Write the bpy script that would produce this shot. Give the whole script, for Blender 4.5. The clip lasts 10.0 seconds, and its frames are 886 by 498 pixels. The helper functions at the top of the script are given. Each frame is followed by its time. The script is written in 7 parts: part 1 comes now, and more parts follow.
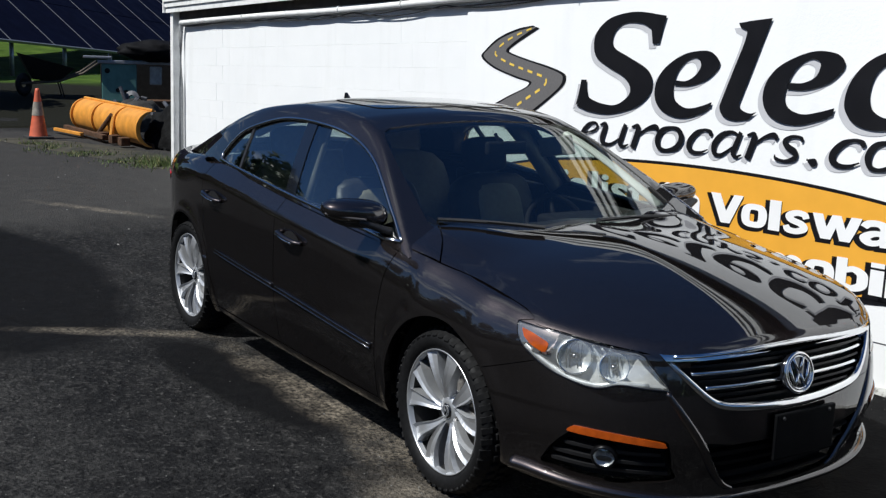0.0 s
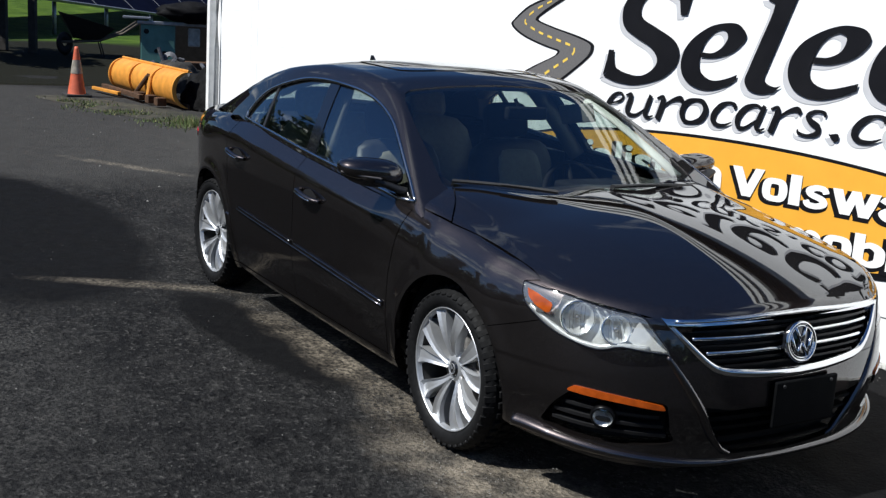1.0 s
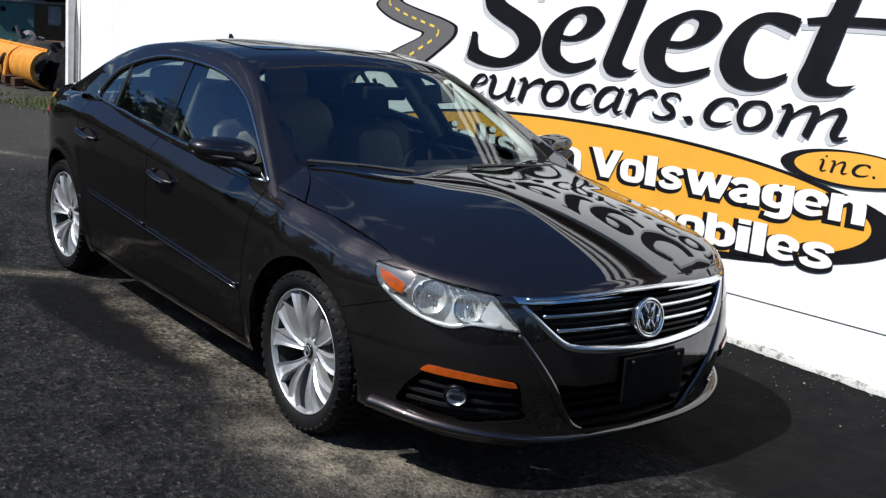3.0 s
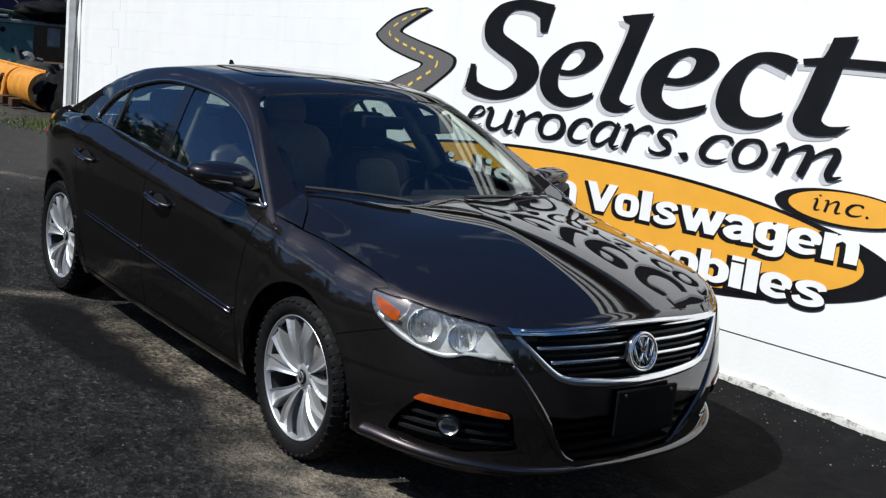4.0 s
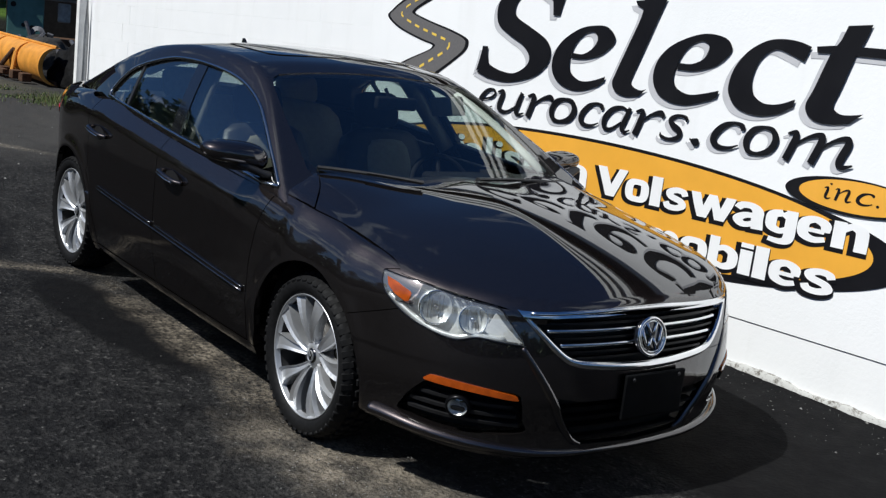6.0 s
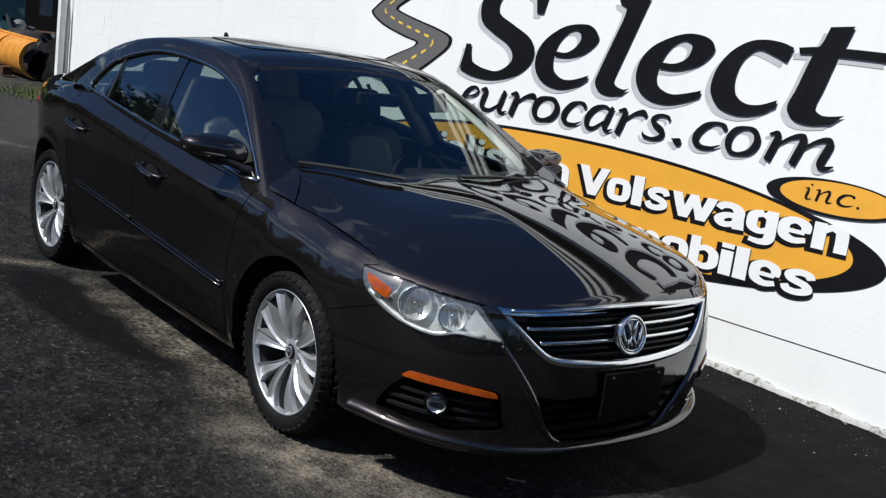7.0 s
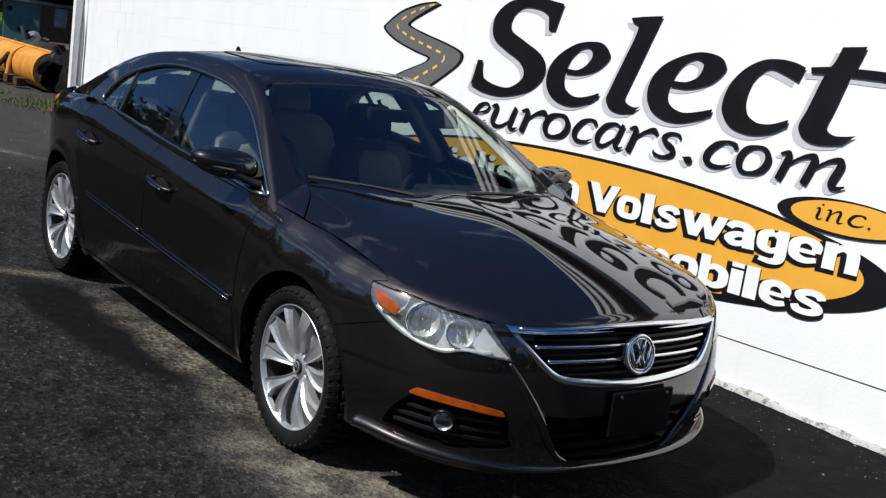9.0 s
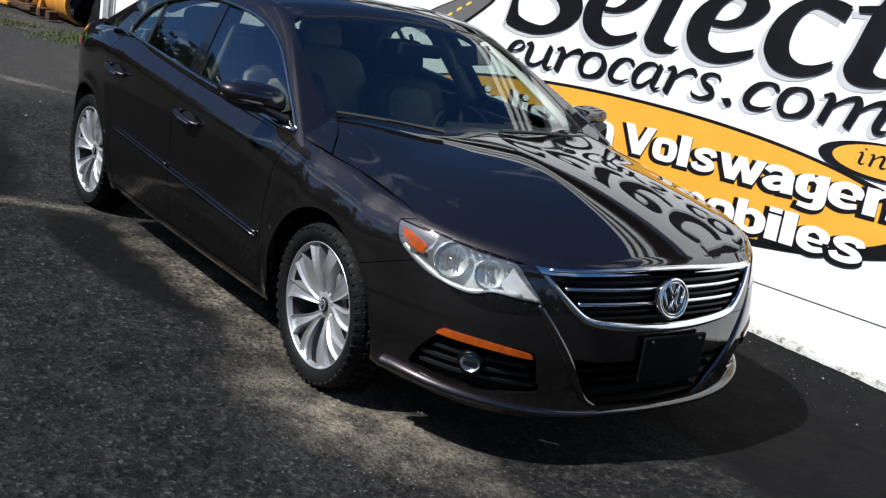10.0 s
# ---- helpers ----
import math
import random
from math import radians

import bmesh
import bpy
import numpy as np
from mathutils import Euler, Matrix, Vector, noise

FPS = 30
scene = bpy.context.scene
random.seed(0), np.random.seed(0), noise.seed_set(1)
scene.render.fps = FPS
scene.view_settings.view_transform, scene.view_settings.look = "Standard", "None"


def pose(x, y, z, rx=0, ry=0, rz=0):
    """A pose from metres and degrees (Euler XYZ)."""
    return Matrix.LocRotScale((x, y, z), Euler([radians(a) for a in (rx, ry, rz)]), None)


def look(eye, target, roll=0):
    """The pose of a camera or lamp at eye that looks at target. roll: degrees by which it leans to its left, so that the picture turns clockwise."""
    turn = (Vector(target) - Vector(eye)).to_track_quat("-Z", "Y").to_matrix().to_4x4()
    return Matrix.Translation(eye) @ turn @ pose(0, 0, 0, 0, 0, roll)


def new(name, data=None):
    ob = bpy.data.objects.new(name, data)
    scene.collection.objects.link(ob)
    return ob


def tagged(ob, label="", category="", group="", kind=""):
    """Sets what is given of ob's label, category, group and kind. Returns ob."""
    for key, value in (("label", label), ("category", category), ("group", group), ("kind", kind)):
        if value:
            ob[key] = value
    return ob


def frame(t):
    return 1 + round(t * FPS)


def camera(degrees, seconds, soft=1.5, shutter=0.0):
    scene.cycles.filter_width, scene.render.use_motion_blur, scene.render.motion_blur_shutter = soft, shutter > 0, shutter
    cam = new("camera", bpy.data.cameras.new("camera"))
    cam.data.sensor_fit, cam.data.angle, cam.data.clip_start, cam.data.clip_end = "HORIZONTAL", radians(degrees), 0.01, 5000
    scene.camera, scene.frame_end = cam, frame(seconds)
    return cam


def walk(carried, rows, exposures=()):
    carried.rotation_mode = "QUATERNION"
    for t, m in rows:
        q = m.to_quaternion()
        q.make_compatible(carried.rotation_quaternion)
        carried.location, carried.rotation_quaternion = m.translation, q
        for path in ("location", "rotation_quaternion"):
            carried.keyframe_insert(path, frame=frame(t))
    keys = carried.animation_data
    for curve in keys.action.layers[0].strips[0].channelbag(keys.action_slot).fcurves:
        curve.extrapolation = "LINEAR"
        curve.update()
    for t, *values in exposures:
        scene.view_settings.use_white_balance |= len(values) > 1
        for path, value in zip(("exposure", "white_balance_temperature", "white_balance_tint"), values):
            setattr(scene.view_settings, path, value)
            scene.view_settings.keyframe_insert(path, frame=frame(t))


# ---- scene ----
cam = camera(43.5, 10.0, soft=1.3)
PATH = [
    (0, (3.401, -3.122, 1.717), (1.757, -2.044, 1.349), 2.2),
    (0.5, (3.456, -3.126, 1.7), (1.83, -2.019, 1.34), 3.0),
    (1, (3.512, -3.079, 1.689), (1.844, -2.058, 1.268), 3.7),
    (1.5, (3.571, -3.063, 1.694), (1.897, -2.065, 1.241), 2.2),
    (2, (3.569, -3.026, 1.69), (1.905, -1.999, 1.268), 3.4),
    (2.5, (3.55, -3.002, 1.692), (1.922, -1.926, 1.257), 3.4),
    (3, (3.538, -2.984, 1.673), (1.997, -1.784, 1.24), 4.6),
    (4.3, (3.542, -3.024, 1.67), (1.998, -1.811, 1.291), 6.6),
    (4.5, (3.539, -3.037, 1.662), (1.999, -1.822, 1.274), 7.2),
    (5, (3.54, -3.054, 1.67), (1.993, -1.858, 1.252), 6.6),
    (6.5, (3.541, -3.021, 1.667), (2.007, -1.803, 1.26), 7.4),
    (7, (3.534, -3.016, 1.658), (2.011, -1.786, 1.25), 7.7),
    (7.5, (3.529, -3.008, 1.662), (2.004, -1.782, 1.248), 7.7),
    (8, (3.528, -3.006, 1.66), (1.989, -1.794, 1.259), 7.6),
    (8.5, (3.531, -3.006, 1.669), (1.992, -1.788, 1.283), 8.1),
    (9, (3.53, -3.008, 1.665), (1.99, -1.792, 1.28), 8.2),
    (9.5, (3.526, -2.997, 1.655), (1.971, -1.806, 1.25), 8.2),
    (10, (3.47, -2.948, 1.634), (1.924, -1.779, 1.141), 8.9),
]
walk(cam, [(t, look(eye, target, roll)) for t, eye, target, roll in PATH],
     [(t, stops, 6230, 7) for t, stops in ((0.0, 0.0), (0.5, 0.06), (1.0, 0.25), (1.5, 0.5), (2.0, 0.65), (2.5, 0.5), (3.0, 0.2), (4.5, 0.02), (6.5, -0.08), (8.0, -0.08), (9.0, 0.03), (9.5, 0.1), (10.0, 0.28))])

from mathutils.geometry import delaunay_2d_cdt

SUN_EL, SUN_ROT = 53.0, 187.0
world = bpy.data.worlds.new("sky")
scene.world = world
world.use_nodes = True
wn = world.node_tree
sky = wn.nodes.new("ShaderNodeTexSky")
sky.sky_type = "NISHITA"
sky.sun_disc = False
sky.sun_elevation, sky.sun_rotation = radians(SUN_EL), radians(SUN_ROT)
sky.air_density, sky.dust_density, sky.ozone_density = 1.0, 0.9, 6.5
sky.altitude = 300.0
hue = wn.nodes.new("ShaderNodeHueSaturation")
hue.inputs["Hue"].default_value, hue.inputs["Saturation"].default_value = 0.506, 1.16
wn.links.new(sky.outputs[0], hue.inputs["Color"])
# thin broken cloud, a flat layer seen from below
way = wn.nodes.new("ShaderNodeTexCoord")
split = wn.nodes.new("ShaderNodeSeparateXYZ")
wn.links.new(way.outputs["Generated"], split.inputs[0])
lift = wn.nodes.new("ShaderNodeMath")
lift.operation = "MAXIMUM"
wn.links.new(split.outputs["Z"], lift.inputs[0])
lift.inputs[1].default_value = 0.12
layer = wn.nodes.new("ShaderNodeVectorMath")
layer.operation = "DIVIDE"
wn.links.new(way.outputs["Generated"], layer.inputs[0])
wn.links.new(lift.outputs[0], layer.inputs[1])
puffs = wn.nodes.new("ShaderNodeTexNoise")
puffs.inputs["Scale"].default_value, puffs.inputs["Detail"].default_value, puffs.inputs["Roughness"].default_value, puffs.inputs["Distortion"].default_value = 1.5, 8.0, 0.60, 0.3
wn.links.new(layer.outputs[0], puffs.inputs["Vector"])
cover = wn.nodes.new("ShaderNodeMapRange")
cover.inputs["From Min"].default_value, cover.inputs["From Max"].default_value, cover.inputs["To Max"].default_value = 0.55, 0.67, 0.85
wn.links.new(puffs.outputs["Fac"], cover.inputs["Value"])
cloudy = wn.nodes.new("ShaderNodeMixRGB")
cloudy.inputs["Color2"].default_value = (11.5, 12.0, 12.6, 1)
wn.links.new(cover.outputs[0], cloudy.inputs["Fac"])
wn.links.new(hue.outputs[0], cloudy.inputs["Color1"])
wn.links.new(cloudy.outputs[0], wn.nodes["Background"].inputs[0])
wn.nodes["Background"].inputs[1].default_value = 0.059
sun = new("sun", bpy.data.lights.new("sun", "SUN"))
sun.data.energy, sun.data.angle, sun.data.color = 5.75, radians(0.55), (1.0, 0.965, 0.915)
_r = radians(SUN_ROT)
sun.matrix_world = look(Vector((math.sin(_r) * 20, math.cos(_r) * 20, 20 * math.tan(radians(SUN_EL)))), (0, 0, 0))


# ---- materials ----
class Nodes:
    """A small builder for node materials."""

    def __init__(self, name):
        self.mat = bpy.data.materials.new(name)
        self.mat.use_nodes = True
        self.t = self.mat.node_tree
        self.bsdf = self.t.nodes["Principled BSDF"]
        self.out = self.t.nodes["Material Output"]

    def node(self, kind, **values):
        n = self.t.nodes.new("ShaderNode" + kind)
        for k, v in values.items():
            n.inputs[k.replace("_", " ")].default_value = v
        return n

    def link(self, a, b):
        self.t.links.new(a, b)

    def where(self):
        return self.node("NewGeometry").outputs["Position"]

    def own(self):
        return self.node("TexCoord").outputs["Object"]

    def noise(self, scale, detail=4.0, rough=0.55, at=None, stretch=None, distort=0.0):
        n = self.node("TexNoise", Scale=scale, Detail=detail, Roughness=rough, Distortion=distort)
        at = at or self.own()
        if stretch:
            m = self.node("Mapping")
            m.inputs["Scale"].default_value = stretch
            self.link(at, m.inputs[0])
            at = m.outputs[0]
        self.link(at, n.inputs["Vector"])
        return n.outputs["Fac"]

    def voronoi(self, scale, at=None, feature="F1", out="Distance"):
        n = self.node("TexVoronoi", Scale=scale)
        n.feature = feature
        self.link(at or self.own(), n.inputs["Vector"])
        return n.outputs[out]

    def ramp(self, fac, *stops):
        n = self.node("ValToRGB")
        e = n.color_ramp.elements
        while len(e) < len(stops):
            e.new(0.5)
        for k, (p, c) in zip(e, stops):
            k.position, k.color = p, (*(c if isinstance(c, tuple) else (c, c, c)), 1)
        self.link(fac, n.inputs[0])
        return n.outputs[0]

    def mix(self, fac, a, b, how="MIX"):
        n = self.node("Mix")
        n.data_type, n.blend_type = "RGBA", how
        for sock, v in ((n.inputs[0], fac), (n.inputs[6], a), (n.inputs[7], b)):
            if isinstance(v, (int, float)):
                sock.default_value = v if sock.type == "VALUE" else (v, v, v, 1)
            elif isinstance(v, tuple):
                sock.default_value = (*v, 1)
            else:
                self.link(v, sock)
        return n.outputs[2]

    def math(self, how, a, b=0.0):
        n = self.node("Math")
        n.operation = how
        for sock, v in zip(n.inputs, (a, b)):
            if isinstance(v, (int, float)):
                sock.default_value = v
            else:
                self.link(v, sock)
        return n.outputs[0]

    def set(self, **values):
        for k, v in values.items():
            sock = self.bsdf.inputs[k.replace("_", " ")]
            if isinstance(v, (int, float)):
                sock.default_value = v
            elif isinstance(v, tuple):
                sock.default_value = (*v, 1)
            else:
                self.link(v, sock)
        return self

    def bump(self, height, depth=0.01, strength=1.0):
        n = self.node("Bump", Strength=strength, Distance=depth)
        self.link(height, n.inputs["Height"])
        self.link(n.outputs[0], self.bsdf.inputs["Normal"])
        return self


def plain(name, colour, rough=0.5, metal=0.0, vary=0.15, scale=30.0, bump=0.0, coat=0.0, **more):
    n = Nodes(name)
    lo, hi = tuple(c * (1 - vary) for c in colour), tuple(min(1, c * (1 + vary)) for c in colour)
    f = n.noise(scale, 5.0)
    n.set(Base_Color=n.ramp(f, (0.3, lo), (0.7, hi)), Roughness=n.ramp(n.noise(scale * 0.4), (0.3, max(0, rough * 0.85)), (0.7, min(1, rough * 1.15))), Metallic=metal, **more)
    if coat:
        n.set(Coat_Weight=coat, Coat_Roughness=0.03)
    if bump:
        n.bump(f, bump)
    return n.mat


def glass(name, tint, gloss=0.02, haze=0.0, least=0.18):
    """A thin pane: clear, tinted, more glossy at a slant, dulled by age."""
    n = Nodes(name)
    clear, shine, fres, mix = n.node("BsdfTransparent"), n.node("BsdfGlossy", Roughness=gloss), n.node("LayerWeight", Blend=0.5), n.node("MixShader")
    clear.inputs[0].default_value = (*tint, 1)
    shine.inputs[0].default_value = (1, 1, 1, 1)
    n.link(n.math("ADD", n.math("MULTIPLY", n.math("POWER", fres.outputs["Facing"], 5.0), 1 - least), least), mix.inputs[0])
    body = clear
    if haze:
        dull, body = n.node("BsdfDiffuse"), n.node("MixShader", Fac=haze)
        dull.inputs[0].default_value = (0.62, 0.64, 0.64, 1)
        n.link(clear.outputs[0], body.inputs[1])
        n.link(dull.outputs[0], body.inputs[2])
    n.link(body.outputs[0], mix.inputs[1])
    n.link(shine.outputs[0], mix.inputs[2])
    n.link(mix.outputs[0], n.out.inputs[0])
    return n.mat


def paint_material():
    n = Nodes("brown_black_metallic_paint")
    flake = n.noise(900.0, 2.0)
    n.set(Base_Color=n.ramp(flake, (0.35, (0.0225, 0.0188, 0.0184)), (0.75, (0.078, 0.0655, 0.064))), Metallic=0.94, Roughness=0.36,
          Specular_Tint=(0.10, 0.08, 0.075), Specular_IOR_Level=0.0,
          Coat_Weight=1.0, Coat_Roughness=n.ramp(n.noise(6.0, 5.0), (0.35, 0.008), (0.75, 0.022)), Coat_IOR=1.85)
    return n.mat


PAINT = paint_material()
CHROME = plain("chrome", (0.82, 0.825, 0.83), 0.09, 1.0, 0.03)
ALLOY = plain("silver_alloy", (0.56, 0.57, 0.585), 0.40, 0.75, 0.04, coat=0.35)
BLACK_TRIM = plain("black_plastic", (0.012, 0.012, 0.013), 0.42, 0.0, 0.2, 120.0)
GLOSS_BLACK = plain("gloss_black", (0.006, 0.006, 0.007), 0.10, 0.0, 0.1, coat=0.8)
# near-black colour puts the shade of deep hollows onto backing sheets
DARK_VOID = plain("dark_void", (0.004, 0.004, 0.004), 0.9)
GLASS_FRONT = glass("windscreen_glass", (0.74, 0.83, 0.79), least=0.14)
GLASS_SIDE = glass("side_glass", (0.66, 0.75, 0.71), least=0.23)
LENS = glass("clear_lens", (0.95, 0.96, 0.96))
HAZY_LENS = glass("hazy_lens", (0.93, 0.945, 0.94), 0.03, 0.13)
AMBER = plain("amber_plastic", (0.40, 0.070, 0.005), 0.25, 0.0, 0.35, 16.0, 0.0006, coat=0.9)
RED_LENS = plain("red_plastic", (0.45, 0.008, 0.010), 0.15, 0.0, 0.1, 60.0, coat=0.8)


# ---- mesh helpers ----
def mesh_object(name, verts, faces, mat, parent=None, normals=None, smooth=True, label=""):
    me = bpy.data.meshes.new(name)
    me.from_pydata([tuple(v) for v in verts], [], [tuple(f) for f in faces])
    me.materials.append(mat)
    me.validate()
    for p in me.polygons:
        p.use_smooth = smooth
    if normals is not None and len(normals) == len(me.vertices):
        me.normals_split_custom_set_from_vertices([tuple(v) for v in normals])
    ob = new(name, me)
    if parent:
        ob.parent = parent
    if label:
        tagged(ob, label)
    return ob


def part(name, bm, mat, parent=None, label="", smooth=False):
    me = bpy.data.meshes.new(name)
    bm.to_mesh(me)
    bm.free()
    me.materials.append(mat)
    for p in me.polygons:
        p.use_smooth = smooth
    ob = new(name, me)
    if parent:
        ob.parent = parent
    if label:
        tagged(ob, label)
    return ob


def thing(name, label, category, m=None, group="", kind=""):
    ob = new(name)
    ob.empty_display_size = 0.1
    if m is not None:
        ob.matrix_world = m
    return tagged(ob, label, category, group, kind)


def box(size, at=(0, 0, 0), bevel=0.0, turn=None, segments=2, bm=None):
    """A bevelled block, added to bm."""
    b = bmesh.new()
    bmesh.ops.create_cube(b, size=1.0)
    bmesh.ops.scale(b, vec=size, verts=b.verts)
    if bevel:
        bmesh.ops.bevel(b, geom=b.edges[:], offset=bevel, segments=segments, affect="EDGES", profile=0.6)
    m = Matrix.Translation(at) @ (turn or Matrix())
    b.transform(m)
    return joined(bm, b)


def joined(bm, b):
    if bm is None:
        return b
    me = bpy.data.meshes.new("tmp")
    b.to_mesh(me)
    b.free()
    bm.from_mesh(me)
    bpy.data.meshes.remove(me)
    return bm


def lathe(profile, n=32, axis="z", closed=False, bm=None):
    """Turns (radius, height) round an axis."""
    b = bmesh.new()
    rings = []
    for r, h in profile:
        ring = []
        for i in range(n):
            a = 2 * math.pi * i / n
            c, s = r * math.cos(a), r * math.sin(a)
            ring.append(b.verts.new({"z": (c, s, h), "y": (c, h, s), "x": (h, c, s)}[axis]))
        rings.append(ring)
    pairs = list(zip(rings, rings[1:])) + ([(rings[-1], rings[0])] if closed else [])
    for lo, hi in pairs:
        for i in range(n):
            b.faces.new((lo[i], lo[(i + 1) % n], hi[(i + 1) % n], hi[i]))
    bmesh.ops.remove_doubles(b, verts=b.verts, dist=1e-6)
    bmesh.ops.recalc_face_normals(b, faces=b.faces)
    return joined(bm, b)


def tube(points, radius, n=8, closed=False, bm=None, flat=1.0, up=(0, 0, 1)):
    """A tube along points; radius may be a list. flat squeezes it along up."""
    p = [Vector(q) for q in points]
    b = bmesh.new()
    rings = []
    last = Vector(up)
    for i, q in enumerate(p):
        a = p[(i - 1) % len(p)] if closed or i else p[0]
        c = p[(i + 1) % len(p)] if closed or i < len(p) - 1 else p[-1]
        t = (c - a).normalized()
        side = t.cross(last)
        if side.length < 1e-4:
            side = t.cross(Vector((1, 0.3, 0)))
        side.normalize()
        lift = side.cross(t).normalized()
        r = radius[i] if isinstance(radius, (list, tuple, np.ndarray)) else radius
        rings.append([b.verts.new(q + side * r * math.cos(2 * math.pi * k / n) + lift * r * flat * math.sin(2 * math.pi * k / n)) for k in range(n)])
    pairs = list(zip(rings, rings[1:])) + ([(rings[-1], rings[0])] if closed else [])
    for lo, hi in pairs:
        for k in range(n):
            b.faces.new((lo[k], lo[(k + 1) % n], hi[(k + 1) % n], hi[k]))
    if not closed:
        b.faces.new(rings[0][::-1])
        b.faces.new(rings[-1])
    bmesh.ops.recalc_face_normals(b, faces=b.faces)
    return joined(bm, b)


def dense(poly, step_len):
    p = np.array(poly, float)
    out = []
    for a, b in zip(p, np.roll(p, -1, 0)):
        n = max(1, int(np.hypot(*(b - a)) / step_len))
        out += [a + (b - a) * i / n for i in range(n)]
    return np.array(out)


def inside(poly, q):
    x, y = q[:, 0], q[:, 1]
    got = np.zeros(len(q), bool)
    for (x0, y0), (x1, y1) in zip(poly, np.roll(poly, -1, 0)):
        if y0 != y1:
            got ^= ((y0 > y) != (y1 > y)) & (x < (x1 - x0) * (y - y0) / (y1 - y0) + x0)
    return got


def fitted_grid(poly, cell, holes=()):
    """Points and triangles of a grid inside a flat outline with holes; the outlines keep their true line."""
    cell = np.array(cell, float) * np.ones(2)
    loops = []
    for p in (poly, *holes):
        p = dense(np.array(p, float) / cell, 1.0)
        loops.append(p[np.hypot(*(p - np.roll(p, 1, 0)).T) > 0.02])
    lo, hi = loops[0].min(0), loops[0].max(0)
    gx, gy = np.meshgrid(np.arange(lo[0], hi[0], 1.0) + 0.37, np.arange(lo[1], hi[1], 1.0) + 0.41, indexing="ij")
    q = np.stack([gx.ravel(), gy.ravel()], -1)
    ok = inside(loops[0], q)
    for h in loops[1:]:
        ok &= ~inside(h, q)
    for p in loops:
        for i in range(0, len(p), 64):
            ok &= (((q[:, None] - p[None, i : i + 64]) ** 2).sum(-1) > 0.3).all(1)
    edges, n = [], 0
    for p in loops:
        edges += [(n + i, n + (i + 1) % len(p)) for i in range(len(p))]
        n += len(p)
    pts = [Vector(v) for v in np.vstack([*loops, q[ok]])]
    got = delaunay_2d_cdt(pts, edges, [], 0, 1e-5)
    v, tri = np.array([tuple(a) for a in got[0]]), np.array([tuple(f) for f in got[2] if len(f) == 3])
    mid = v[tri].mean(1)
    keep = inside(loops[0], mid)
    for h in loops[1:]:
        keep &= ~inside(h, mid)
    tri = tri[keep]
    a, b, c = (v[tri[:, i]] for i in range(3))
    area = (b - a)[:, 0] * (c - a)[:, 1] - (b - a)[:, 1] * (c - a)[:, 0]
    tri = np.where((area > 0)[:, None], tri, tri[:, ::-1])
    used = np.unique(tri)
    back = np.full(len(v), -1)
    back[used] = np.arange(len(used))
    return v[used] * cell, back[tri]


def panel(name, poly, form, cell, mat, parent, holes=(), edge=0.012, lift=0.0, mirror=False, flip=False, label="", thick=0.0):
    """A sheet of the form over a flat outline, with its edges folded inwards. mirror: on the car's other side."""
    uv, quads = fitted_grid(poly, cell, holes)
    e = 1e-3

    def at(a, b):
        return form(a, b)
    P = at(uv[:, 0], uv[:, 1])
    N = np.cross(at(uv[:, 0] + e, uv[:, 1]) - at(uv[:, 0] - e, uv[:, 1]), at(uv[:, 0], uv[:, 1] + e) - at(uv[:, 0], uv[:, 1] - e))
    N /= np.maximum(np.linalg.norm(N, axis=1, keepdims=True), 1e-12)
    if flip:
        N = -N
    P = P + N * lift
    faces = [list(f[::-1]) if flip else list(f) for f in quads]
    clean = []
    for f in faces:
        g = []
        for i in f:
            if not g or np.linalg.norm(P[i] - P[g[-1]]) > 1e-5:
                g.append(i)
        if len(g) > 2 and np.linalg.norm(P[g[0]] - P[g[-1]]) < 1e-5:
            g.pop()
        if len(g) > 2:
            clean.append(g)
    verts, norms = list(P), list(N)
    if edge:
        seen = {}
        for f in clean:
            for a, b in zip(f, f[1:] + f[:1]):
                seen[(a, b)] = True
        for a, b in list(seen):
            if (b, a) not in seen:
                out = np.cross(P[b] - P[a], N[a] + N[b])
                out /= max(np.linalg.norm(out), 1e-9)
                i = len(verts)
                verts += [P[a], P[b], P[b] - N[b] * edge, P[a] - N[a] * edge]
                norms += [out] * 4
                clean.append([i + 1, i, i + 3, i + 2])
    verts, norms = np.array(verts), np.array(norms)
    if mirror:
        verts, norms = verts * (1, -1, 1), norms * (1, -1, 1)
        clean = [f[::-1] for f in clean]
    return mesh_object(name, verts, clean, mat, parent, norms, True, label)


def line_on(form, pts, lift=0.0, e=1e-3):
    """Points of a flat line, laid on a form."""
    p = np.array(pts, float)
    P = form(p[:, 0], p[:, 1])
    N = np.cross(form(p[:, 0] + e, p[:, 1]) - P, form(p[:, 0], p[:, 1] + e) - P)
    N /= np.maximum(np.linalg.norm(N, axis=1, keepdims=True), 1e-12)
    return P + N * lift


